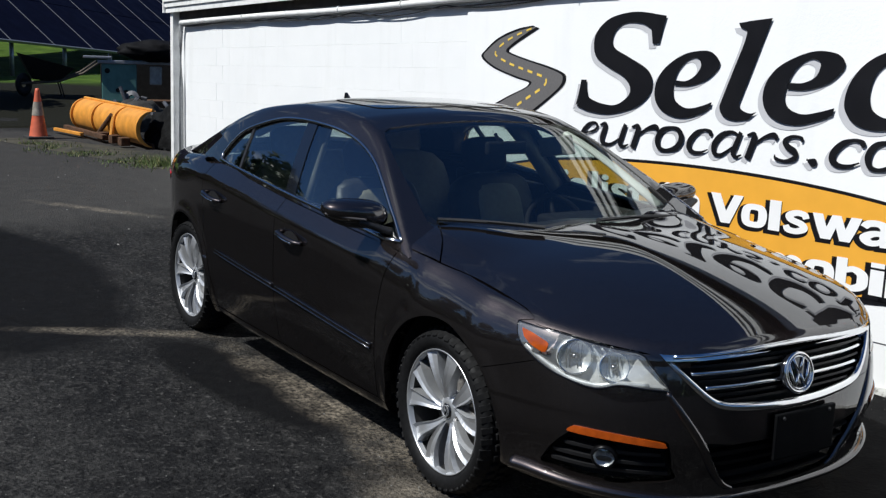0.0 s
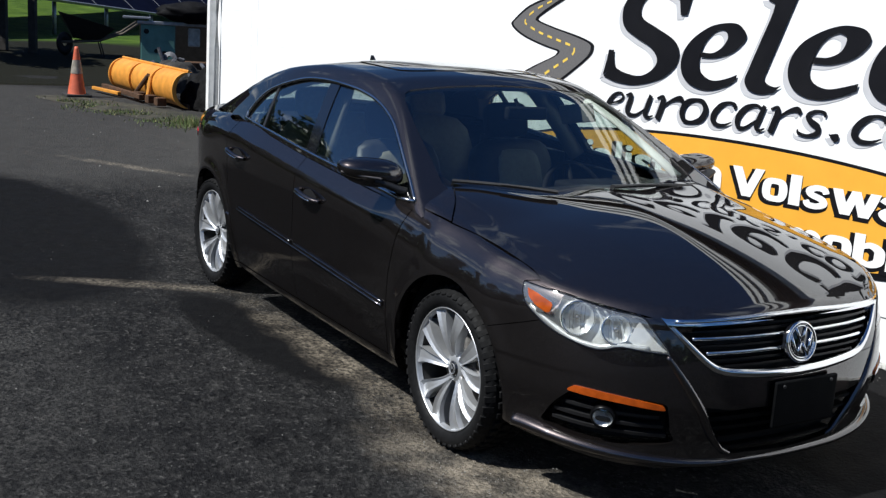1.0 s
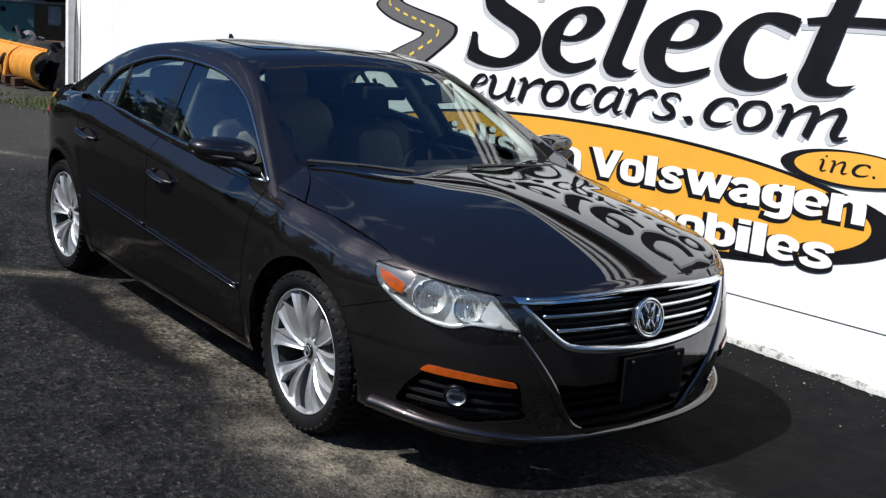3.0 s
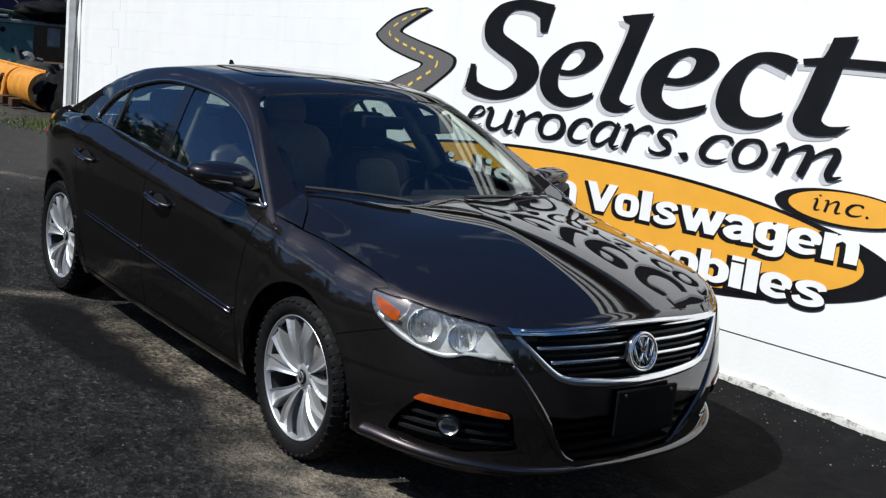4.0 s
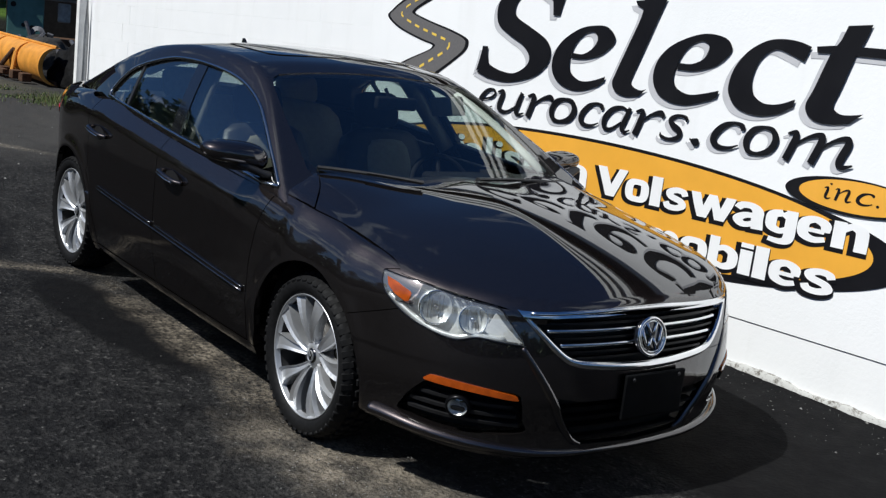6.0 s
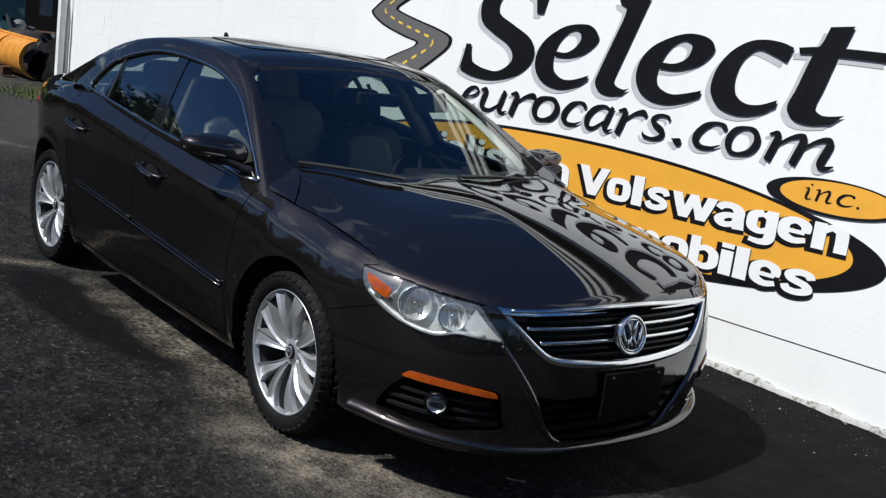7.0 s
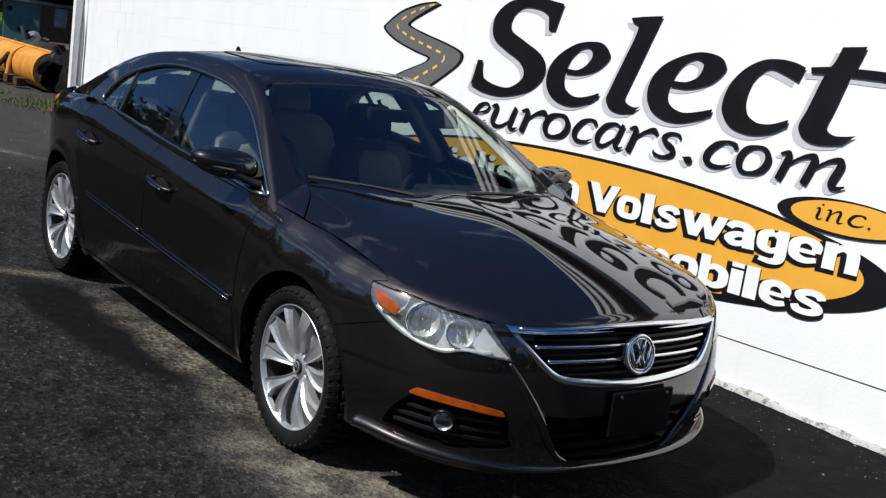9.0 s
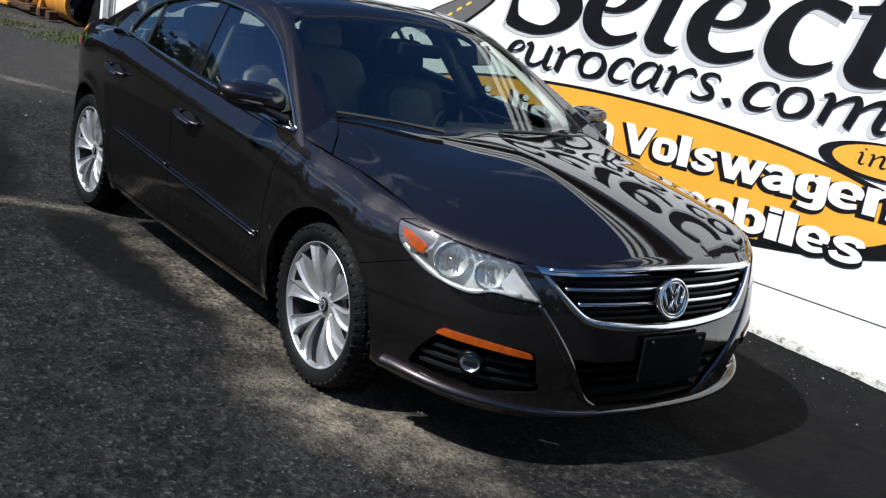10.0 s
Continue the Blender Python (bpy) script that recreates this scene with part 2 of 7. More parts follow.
# ---- the car's form: x ahead from the front axle, y to its left, z up ----
def spline(knots):
    """A smooth function through (t, value) knots, kept level beyond the ends, with no overshoot."""
    k = sorted(knots)
    t, v = np.array([a for a, _ in k], float), np.array([b for _, b in k], float)
    h, d = np.diff(t), np.diff(v) / np.diff(t)
    m = np.zeros(len(t))
    m[0], m[-1] = d[0], d[-1]
    for i in range(1, len(t) - 1):
        if d[i - 1] * d[i] > 0:
            w1, w2 = 2 * h[i] + h[i - 1], h[i] + 2 * h[i - 1]
            m[i] = (w1 + w2) / (w1 / d[i - 1] + w2 / d[i])

    def at(x):
        x = np.clip(np.asarray(x, float), t[0], t[-1])
        i = np.clip(np.searchsorted(t, x) - 1, 0, len(t) - 2)
        u = (x - t[i]) / h[i]
        return ((1 + 2 * u) * (1 - u) ** 2 * v[i] + u * (1 - u) ** 2 * h[i] * m[i]
                + u * u * (3 - 2 * u) * v[i + 1] + u * u * (u - 1) * h[i] * m[i + 1])
    return at


def cubic(knots):
    """A smooth function through (t, value) knots, with steady bending."""
    k = sorted(knots)
    t, v = np.array([a for a, _ in k], float), np.array([b for _, b in k], float)
    n, h = len(t), np.diff(t)
    a, r = np.eye(n), np.zeros(n)
    for i in range(1, n - 1):
        a[i, i - 1 : i + 2] = h[i - 1], 2 * (h[i - 1] + h[i]), h[i]
        r[i] = 6 * ((v[i + 1] - v[i]) / h[i] - (v[i] - v[i - 1]) / h[i - 1])
    m = np.linalg.solve(a, r)

    def at(x):
        x = np.clip(np.asarray(x, float), t[0], t[-1])
        i = np.clip(np.searchsorted(t, x) - 1, 0, n - 2)
        p, q = t[i + 1] - x, x - t[i]
        return (m[i] * p ** 3 + m[i + 1] * q ** 3) / (6 * h[i]) + (v[i] / h[i] - m[i] * h[i] / 6) * p + (v[i + 1] / h[i] - m[i + 1] * h[i] / 6) * q
    return at


def step(a, b, x):
    u = np.clip((np.asarray(x, float) - a) / (b - a), 0, 1)
    return u * u * (3 - 2 * u)


def smooth_path(points, n=12, closed=False):
    """Catmull-Rom through points."""
    p = np.array(points, float)
    q = np.vstack([p[-1], p, p[0], p[1]]) if closed else np.vstack([2 * p[0] - p[1], p, 2 * p[-1] - p[-2]])
    out = []
    for i in range(1, len(q) - 2):
        for u in np.arange(n) / n:
            a, b, c, d = q[i - 1], q[i], q[i + 1], q[i + 2]
            out.append(0.5 * (2 * b + (c - a) * u + (2 * a - 5 * b + 4 * c - d) * u * u + (3 * b - a - 3 * c + d) * u ** 3))
    if not closed:
        out.append(p[-1])
    return np.array(out)


# plan outline of one half, from the nose's middle round the side to the tail's middle
OUT = smooth_path([(0.955, 0), (0.95, 0.16), (0.932, 0.33), (0.885, 0.50), (0.79, 0.66), (0.64, 0.785), (0.45, 0.858), (0.22, 0.893), (-0.1, 0.91),
                   (-0.7, 0.922), (-1.4, 0.926), (-2.1, 0.926), (-2.75, 0.908), (-3.0, 0.873), (-3.22, 0.808), (-3.45, 0.728), (-3.66, 0.62), (-3.78, 0.50), (-3.83, 0.33), (-3.845, 0)], 20)
OUT[:, 0] = np.minimum(OUT[:, 0], 0.955)
ARC = np.r_[0, np.cumsum(np.hypot(*np.diff(OUT, axis=0).T))]
OUT_T = np.gradient(OUT, ARC, axis=0)
OUT_T[0], OUT_T[-1] = (0, 1), (0, -1)


def plan(s):
    """Outline point and outward normal at the way s along the outline."""
    p = np.stack([np.interp(s, ARC, OUT[:, i]) for i in (0, 1)], -1)
    t = np.stack([np.interp(s, ARC, OUT_T[:, i]) for i in (0, 1)], -1)
    t /= np.linalg.norm(t, axis=-1, keepdims=True)
    return p, np.stack([t[..., 1], -t[..., 0]], -1)


def sx(x):
    """Way along the outline where it passes x (on the side and the corners)."""
    return np.interp(-np.asarray(x, float), -OUT[:, 0], ARC)


EDGE = spline([(0.95, 0.722), (0.7, 0.748), (0.33, 0.803), (0, 0.855), (-0.35, 0.914), (-1.0, 0.962), (-1.9, 1.010), (-2.5, 1.032), (-3.2, 0.985), (-3.85, 0.94)])
SPINE = spline([(0.95, 0.735), (0.8, 0.768), (0.5, 0.842), (0.144, 0.900), (-0.1, 0.934), (-0.27, 0.957), (-0.45, 0.979), (-1.0, 0.985), (-3.2, 1.025), (-3.6, 1.015), (-3.85, 0.985)])
HOOD_EDGE = cubic([(0.95, 0.722), (0.7, 0.748), (0.33, 0.803), (0, 0.855), (-0.35, 0.914), (-1.0, 0.962)])
HOOD_SPINE = cubic([(0.95, 0.7092), (0.8, 0.7804), (0.5, 0.8819), (0.144, 0.9512), (-0.27, 0.9771), (-0.45, 0.982), (-1.0, 1.035)])
FILLET = spline([(0.95, 0.035), (0.85, 0.045), (0.6, 0.065), (0.3, 0.095), (-0.3, 0.115), (-1.2, 0.115), (-2.4, 0.115), (-3.4, 0.09), (-3.85, 0.05)])
TALL = spline([(0.95, 1.0), (0.6, 1.15), (0.3, 1.55), (-0.3, 1.75), (-2.4, 1.75), (-3.4, 1.3), (-3.85, 1.0)])
NOSE = spline([(0.13, -0.11), (0.165, -0.055), (0.19, -0.035), (0.21, -0.03), (0.26, -0.028), (0.34, -0.012), (0.42, -0.002), (0.5, -0.006), (0.58, -0.016), (0.66, -0.032), (0.73, -0.052)])
SIDE = spline([(0.16, -0.10), (0.2, -0.055), (0.26, -0.034), (0.33, -0.022), (0.44, -0.006), (0.5, -0.0045), (0.56, -0.0035), (0.64, -0.0025), (0.72, -0.002), (0.77, -0.002), (0.82, -0.004), (0.9, -0.008), (0.96, -0.012)])
TAIL = spline([(0.2, -0.10), (0.3, -0.03), (0.5, -0.005), (0.62, 0.0), (0.75, -0.02), (0.9, -0.06), (1.0, -0.085)])


def inset(s, z):
    """How far the side stands in from the outline at height z."""
    p, _ = plan(s)
    x = p[..., 0]
    nose, tail = step(0.35, 0.78, x), step(-3.3, -3.7, x)
    zs = z - 0.075 * step(-0.6, -2.6, x)
    front = step(-0.45, 0.1, x)
    low = np.where(z < 0.5, SIDE(z), SIDE(zs + 0.03 * front))
    flare = 0.012 * sum(np.exp(-((np.hypot(x - c, z - 0.318) - 0.385) / 0.05) ** 2) for c in (0.0, -2.711))
    return NOSE(z) * nose + TAIL(z) * tail + low * (1 - nose - tail) + flare * (1 - nose) * (1 - tail)


def near_edge(x, y):
    """Distance inwards from the outline, and the way along it."""
    x, y = np.broadcast_arrays(np.asarray(x, float), np.abs(np.asarray(y, float)))
    flat = np.stack([x.ravel(), y.ravel()], -1)
    far, way = np.empty(len(flat)), np.empty(len(flat))
    for i in range(0, len(flat), 4000):
        q = flat[i : i + 4000]
        d = ((q[:, None] - OUT[None]) ** 2).sum(-1)
        k = d.argmin(1)
        a = np.clip(k - 1, 0, len(OUT) - 2)
        best = np.full(len(q), 1e9)
        for j in (a, np.clip(k, 0, len(OUT) - 2)):
            e = OUT[j + 1] - OUT[j]
            u = np.clip(((q - OUT[j]) * e).sum(-1) / (e * e).sum(-1), 0, 1)
            g = np.hypot(*(q - OUT[j] - u[:, None] * e).T)
            w = ARC[j] + u * (ARC[j + 1] - ARC[j])
            way[i : i + 4000] = np.where(g < best, w, way[i : i + 4000])
            best = np.minimum(best, g)
        far[i : i + 4000] = best
    return far.reshape(x.shape), way.reshape(x.shape)


def deck(x, y):
    """Hood and boot without the rounded edge."""
    wide = np.interp(x, OUT[::-1, 0], OUT[::-1, 1])
    a = np.sqrt(np.asarray(y, float) ** 2 + 1e-6)
    u = np.clip(a / np.maximum(np.minimum(wide, 0.84), 0.45), 0, 1.1)
    front = step(-1.0, -0.6, x)
    edge = EDGE(x) * (1 - front) + HOOD_EDGE(x) * front
    high = SPINE(x) * (1 - front) + HOOD_SPINE(x) * front

    def bent(off, slope, soft):
        return slope * (np.sqrt(off * off + soft * soft) + off) / 2
    # the bonnet bends over beside its raised middle, and again at a fine crease that draws in towards the nose
    line = 0.1755 - 0.165 * (0.8 - x)
    whole = np.maximum(np.minimum(wide, 0.84), 0.45)
    over = bent(a - line, 0.0694, 0.036) * front
    rest = high - edge - bent(whole - line, 0.0694, 0.036) * front
    crease = bent(a - (0.27 + 0.30 * (0.8 - x)), 0.016, 0.0063) * front * step(1.0, 0.86, u)
    # towards the windscreen its outer parts lift before they fall to the fenders
    lift = 0.034 * front * step(0.05, -0.42, x) * step(0.15, 0.60, a) * step(0.84, 0.66, a)
    return high - over - rest * (0.685 * u ** 2 + 0.315 * u ** 6) - crease + lift


def top_edge(s):
    """Height of the shoulder's top, and how far it rounds inwards and downwards."""
    p, _ = plan(s)
    r = FILLET(p[..., 0])
    return deck(p[..., 0], p[..., 1]), r, r * TALL(p[..., 0])


def side_form(s, v):
    """Lower body: v is the height up to the fillet, then runs on round it."""
    s, v = np.broadcast_arrays(np.asarray(s, float), np.asarray(v, float))
    p, n = plan(s)
    ze, r, tall = top_edge(s)
    v0 = ze - tall
    a = np.clip((v - v0) / tall, 0, 1.5)
    z = np.minimum(v, v0) + tall * np.sin(a)
    d = inset(s, np.minimum(v, v0)) - r * (1 - np.cos(a)) - np.maximum((v - v0) / tall - 1.5, 0) * r
    q = p + n * d[..., None]
    z = np.where(v > v0, deck(q[..., 0], q[..., 1]) - tall * (1 - np.sin(a)) + (ze - deck(*(np.moveaxis(p + n * inset(s, v0)[..., None], -1, 0)))) * np.cos(a), z)
    # along the doors a crease stands below the windows, and the panel above it leans in
    doors = step(-0.40, -0.80, p[..., 0]) * step(-2.85, -2.45, p[..., 0])
    h = z - (BELT(p[..., 0]) - 0.090)
    lean = inset(s, np.minimum(v, v0)) - 0.43 * (h + np.sqrt(h * h + 0.0004))
    q = p + n * (d * (1 - doors) + lean * doors)[..., None]
    return np.stack([q[..., 0], -q[..., 1], z], -1)


def top_form(x, y):
    """Hood and boot, with the rounded edge."""
    far, way = near_edge(x, y)
    ze, r, tall = top_edge(way)
    d0 = -inset(way, ze - tall)
    u = np.clip((far - d0) / r, 0, 1)
    z = deck(x, y) - tall * (1 - np.sqrt(np.clip(1 - (1 - u) ** 2, 0, 1)))
    return np.stack(np.broadcast_arrays(x, y, z), -1)


ROOF = spline([(-0.10, 0.84), (-0.27, 0.94), (-0.4, 1.013), (-0.52, 1.078), (-0.73, 1.185), (-0.9, 1.268), (-1.05, 1.335), (-1.2, 1.380), (-1.45, 1.403), (-1.75, 1.408), (-2.1, 1.382), (-2.4, 1.333), (-2.7, 1.248), (-3.0, 1.14), (-3.3, 1.04), (-3.5, 0.98)])
BELT = spline([(-0.2, 0.885), (-0.4, 0.90), (-1.4, 0.962), (-2.4, 1.028), (-3.3, 1.04)])
BELT_W = spline([(-0.2, 0.86), (-0.4, 0.862), (-1.2, 0.860), (-2.0, 0.85), (-2.5, 0.812), (-3.0, 0.735), (-3.4, 0.66)])


def cabin_z(x, y):
    x, y = np.asarray(x, float), np.abs(np.asarray(y, float))
    bow = 0.10 * step(-1.9, -0.9, x) - 0.25 * step(-2.0, -2.7, x)
    over = ROOF(x + bow * y * y) - (0.035 + 0.04 * step(-0.9, -1.3, x)) * y * y - 0.10 * np.maximum(y - 0.3, 0) ** 2 * step(-0.8, -1.3, x)
    side = BELT(x) + (BELT_W(x) - y) * (1.68 + 0.22 * step(-0.8, -1.5, x)) - 1.25 * np.maximum(BELT_W(x) - y, 0) ** 2
    k = 0.035
    h = np.clip(0.5 + 0.5 * (side - over) / k, 0, 1)
    return side * (1 - h) + over * h - k * h * (1 - h)


def cabin_top(x, y):
    return np.stack(np.broadcast_arrays(x, y, cabin_z(x, y)), -1)


def cabin_side(x, z):
    """The cabin's right flank at a height."""
    x, z = np.broadcast_arrays(np.asarray(x, float), np.asarray(z, float))
    lo, hi = np.full(x.shape, 0.30), np.full(x.shape, 1.0)
    for _ in range(36):
        mid = (lo + hi) / 2
        above = cabin_z(x, mid) > z
        lo, hi = np.where(above, mid, lo), np.where(above, hi, mid)
    return np.stack([x, -(lo + hi) / 2, z], -1)


# ---- the setting ----
def spot(n, at, cx, cy, a, b, turn, lo=0.75, hi=1.05, ragged=0.35, scale=2.2):
    """1 inside a ragged oval on the ground, 0 outside."""
    m = n.node("Mapping")
    m.vector_type = "TEXTURE"
    m.inputs["Location"].default_value, m.inputs["Rotation"].default_value, m.inputs["Scale"].default_value = (cx, cy, 0), (0, 0, radians(turn)), (a, b, 1)
    n.link(at, m.inputs[0])
    v = n.node("VectorMath")
    v.operation = "LENGTH"
    n.link(m.outputs[0], v.inputs[0])
    d = n.math("ADD", v.outputs["Value"], n.math("MULTIPLY", n.math("SUBTRACT", n.noise(scale, 6.0, 0.65, at), 0.5), ragged * 2))
    return n.ramp(d, (lo, 1.0), (hi, 0.0))


def asphalt_material():
    n = Nodes("worn_asphalt")
    at = n.where()
    grain, fine = n.voronoi(60.0, at), n.noise(170.0, 3.0, 0.6, at)
    stones = n.noise(34.0, 6.0, 0.72, at)
    broad, mid = n.noise(0.8, 5.0, 0.6, at), n.noise(5.0, 6.0, 0.7, at)
    col = n.mix(n.ramp(mid, (0.36, 0.0), (0.70, 1.0)), (0.0045, 0.0045, 0.0052), (0.0195, 0.0195, 0.0202))
    col = n.mix(n.ramp(broad, (0.40, 0.0), (0.64, 1.0)), col, (0.0105, 0.0105, 0.0112))
    worn = n.math("MULTIPLY", n.ramp(n.noise(2.1, 7.0, 0.72, at), (0.44, 0.0), (0.62, 0.75)), n.ramp(n.noise(48.0, 4.0, 0.65, at), (0.38, 0.1), (0.62, 1.0)))
    col = n.mix(worn, col, (0.035, 0.0345, 0.034))
    # coarse mottling: pale worn crust and dark pits
    crust = n.math("MULTIPLY", n.ramp(n.noise(12.0, 6.0, 0.68, at), (0.49, 0.0), (0.62, 0.75)), n.ramp(n.noise(1.4, 4.0, 0.6, at), (0.36, 0.25), (0.58, 1.0)))
    col = n.mix(crust, col, (0.042, 0.041, 0.0395))
    col = n.mix(n.ramp(n.noise(26.0, 4.0, 0.62, at), (0.37, 0.85), (0.45, 0.0)), col, (0.004, 0.004, 0.0045))
    bits = n.mix(1.0, n.ramp(stones, (0.55, 0.0), (0.64, 1.0)), n.ramp(mid, (0.36, 0.2), (0.62, 1.0)), "MULTIPLY")
    col = n.mix(bits, col, (0.108, 0.105, 0.100))
    col = n.mix(n.ramp(fine, (0.60, 0.0), (0.72, 0.18)), col, (0.045, 0.0445, 0.044))
    # far yard, paler with age
    far = n.math("MULTIPLY", spot(n, at, -11.5, -0.5, 5.6, 3.6, 0, 0.8, 1.15, 0.15, 0.9), n.ramp(mid, (0.25, 0.45), (0.7, 1.0)))
    col = n.mix(far, col, (0.054, 0.052, 0.050))
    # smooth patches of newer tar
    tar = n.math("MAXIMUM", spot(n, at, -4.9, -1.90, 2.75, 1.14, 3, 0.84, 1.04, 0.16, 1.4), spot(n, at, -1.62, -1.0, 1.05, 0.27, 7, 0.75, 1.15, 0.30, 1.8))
    # third patch also carries the car's shadow by the wall in its dark colour
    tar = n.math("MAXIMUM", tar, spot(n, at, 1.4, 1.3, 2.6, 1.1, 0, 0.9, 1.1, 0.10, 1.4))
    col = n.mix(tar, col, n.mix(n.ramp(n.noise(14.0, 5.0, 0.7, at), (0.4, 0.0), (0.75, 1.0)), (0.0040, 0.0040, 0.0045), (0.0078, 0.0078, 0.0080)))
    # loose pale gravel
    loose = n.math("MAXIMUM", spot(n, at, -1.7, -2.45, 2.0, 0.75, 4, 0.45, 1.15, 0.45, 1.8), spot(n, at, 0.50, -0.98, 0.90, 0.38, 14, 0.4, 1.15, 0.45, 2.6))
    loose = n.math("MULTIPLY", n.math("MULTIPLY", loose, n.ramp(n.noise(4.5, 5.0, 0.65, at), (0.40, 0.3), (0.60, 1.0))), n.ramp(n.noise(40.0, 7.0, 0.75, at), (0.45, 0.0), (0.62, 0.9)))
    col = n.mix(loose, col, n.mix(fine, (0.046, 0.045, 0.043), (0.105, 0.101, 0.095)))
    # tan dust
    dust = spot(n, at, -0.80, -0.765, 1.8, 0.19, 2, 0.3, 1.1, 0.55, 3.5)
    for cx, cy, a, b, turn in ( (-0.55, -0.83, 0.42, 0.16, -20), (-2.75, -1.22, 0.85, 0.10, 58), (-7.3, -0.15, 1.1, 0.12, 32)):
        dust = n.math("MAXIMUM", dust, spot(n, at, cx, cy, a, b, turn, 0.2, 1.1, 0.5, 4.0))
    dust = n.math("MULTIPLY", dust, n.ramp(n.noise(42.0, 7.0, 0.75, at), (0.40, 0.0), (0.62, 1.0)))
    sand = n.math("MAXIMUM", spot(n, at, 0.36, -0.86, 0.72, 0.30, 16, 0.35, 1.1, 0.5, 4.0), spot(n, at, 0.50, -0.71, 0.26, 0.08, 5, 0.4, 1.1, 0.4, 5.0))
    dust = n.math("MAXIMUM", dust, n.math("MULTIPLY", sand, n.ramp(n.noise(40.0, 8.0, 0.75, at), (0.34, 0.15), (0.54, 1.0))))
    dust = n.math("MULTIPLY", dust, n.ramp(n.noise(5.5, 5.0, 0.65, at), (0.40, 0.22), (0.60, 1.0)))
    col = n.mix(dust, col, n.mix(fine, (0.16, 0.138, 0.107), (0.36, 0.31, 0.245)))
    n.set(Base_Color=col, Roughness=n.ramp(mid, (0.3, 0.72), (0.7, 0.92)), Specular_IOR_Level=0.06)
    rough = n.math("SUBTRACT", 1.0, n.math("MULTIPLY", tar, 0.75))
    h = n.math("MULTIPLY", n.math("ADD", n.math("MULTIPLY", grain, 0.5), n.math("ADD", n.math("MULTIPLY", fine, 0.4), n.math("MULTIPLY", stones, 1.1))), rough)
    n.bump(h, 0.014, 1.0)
    return n.mat


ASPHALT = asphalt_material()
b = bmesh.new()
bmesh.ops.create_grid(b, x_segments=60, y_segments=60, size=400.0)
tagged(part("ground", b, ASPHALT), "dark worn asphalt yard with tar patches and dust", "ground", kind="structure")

WALL_Y, WALL_X0, WALL_X1 = 1.855, -10.45, 2.9
SLOPE = math.tan(radians(2.0))


def along(x, z):
    """Height over the ground of a course of the building, which runs off level by two degrees."""
    return z + SLOPE * (x + 1.0)


def wall_paint(name, lo, hi, dirt=0.0):
    n = Nodes(name)
    at = n.where()
    col = n.ramp(n.noise(1.1, 6.0, 0.62, at), (0.32, lo), (0.7, hi))
    streak = n.noise(5.0, 4.0, 0.6, at, (1.0, 1.0, 0.12))
    col = n.mix(n.ramp(streak, (0.55, 0.0), (0.8, 0.20 + dirt)), col, (0.60, 0.60, 0.57))
    n.set(Base_Color=col, Roughness=n.ramp(n.noise(8.0, 4.0, 0.6, at), (0.3, 0.35), (0.7, 0.6)))
    n.bump(n.noise(55.0, 4.0, 0.6, at), 0.002, 0.5)
    return n.mat


WHITE_WALL = wall_paint("white_wall_paint", (0.83, 0.835, 0.835), (0.88, 0.88, 0.875))
BOARD = wall_paint("white_sign_board", (0.85, 0.855, 0.855), (0.88, 0.88, 0.88))


def slab(x0, x1, z0, z1, y0, y1):
    """A block whose long edges follow the building's courses."""
    b = bmesh.new()
    v = [b.verts.new((x, y, max(0.0, along(x, z)))) for x in (x0, x1) for y in (y0, y1) for z in (z0, z1)]
    for f in ((0, 1, 3, 2), (4, 6, 7, 5), (0, 4, 5, 1), (2, 3, 7, 6), (1, 5, 7, 3), (0, 2, 6, 4)):
        b.faces.new([v[i] for i in f])
    bmesh.ops.recalc_face_normals(b, faces=b.faces)
    return b


wall = tagged(part("wall_building", slab(WALL_X0, WALL_X1, -0.6, 2.40, WALL_Y + 0.006, WALL_Y + 0.35), WHITE_WALL), "white painted concrete block wall of a low building", "wall", kind="structure")


# ---- the car ----
MATT_BLACK = plain("black_film", (0.003, 0.003, 0.0035), 0.35, 0.0, 0.1, Specular_IOR_Level=0.2)
CX, CR, RA = (0.0, -2.711), 0.318, 0.374


def nose_form(u, v):
    """The lower body round the nose: u runs from its left (minus) to its right."""
    u = np.asarray(u, float)
    return side_form(np.abs(u), v) * np.stack([np.ones_like(u), np.where(u < 0, -1.0, 1.0), np.ones_like(u)], -1)


def v_at(x, y):
    """The side form's v of a place on the rounded shoulder."""
    far, way = near_edge(x, y)
    ze, r, tall = top_edge(way)
    g = (far + inset(way, ze - tall)) / r
    a = np.where(g < 1, np.arccos(np.clip(1 - g, -1, 1)), 1.5 + (g - 1))
    return float(way), float(ze - tall + np.minimum(a, 2.2) * tall)


def v_arc(x, a):
    ze, r, tall = top_edge(sx(x))
    return float(ze - tall + a * tall)


def arch(c, a0, a1, r=RA, n=24):
    return [(float(sx(c + r * math.cos(radians(a)))), CR + r * math.sin(radians(a))) for a in np.linspace(a0, a1, n)]


def mirrored(half):
    """Closes a half outline (x, y >= 0) over the middle line."""
    return [*half, *[(x, -y) for x, y in half[::-1] if abs(y) > 1e-6]]


car = thing("car", "dark brown-black metallic four-door saloon parked on asphalt", "car")

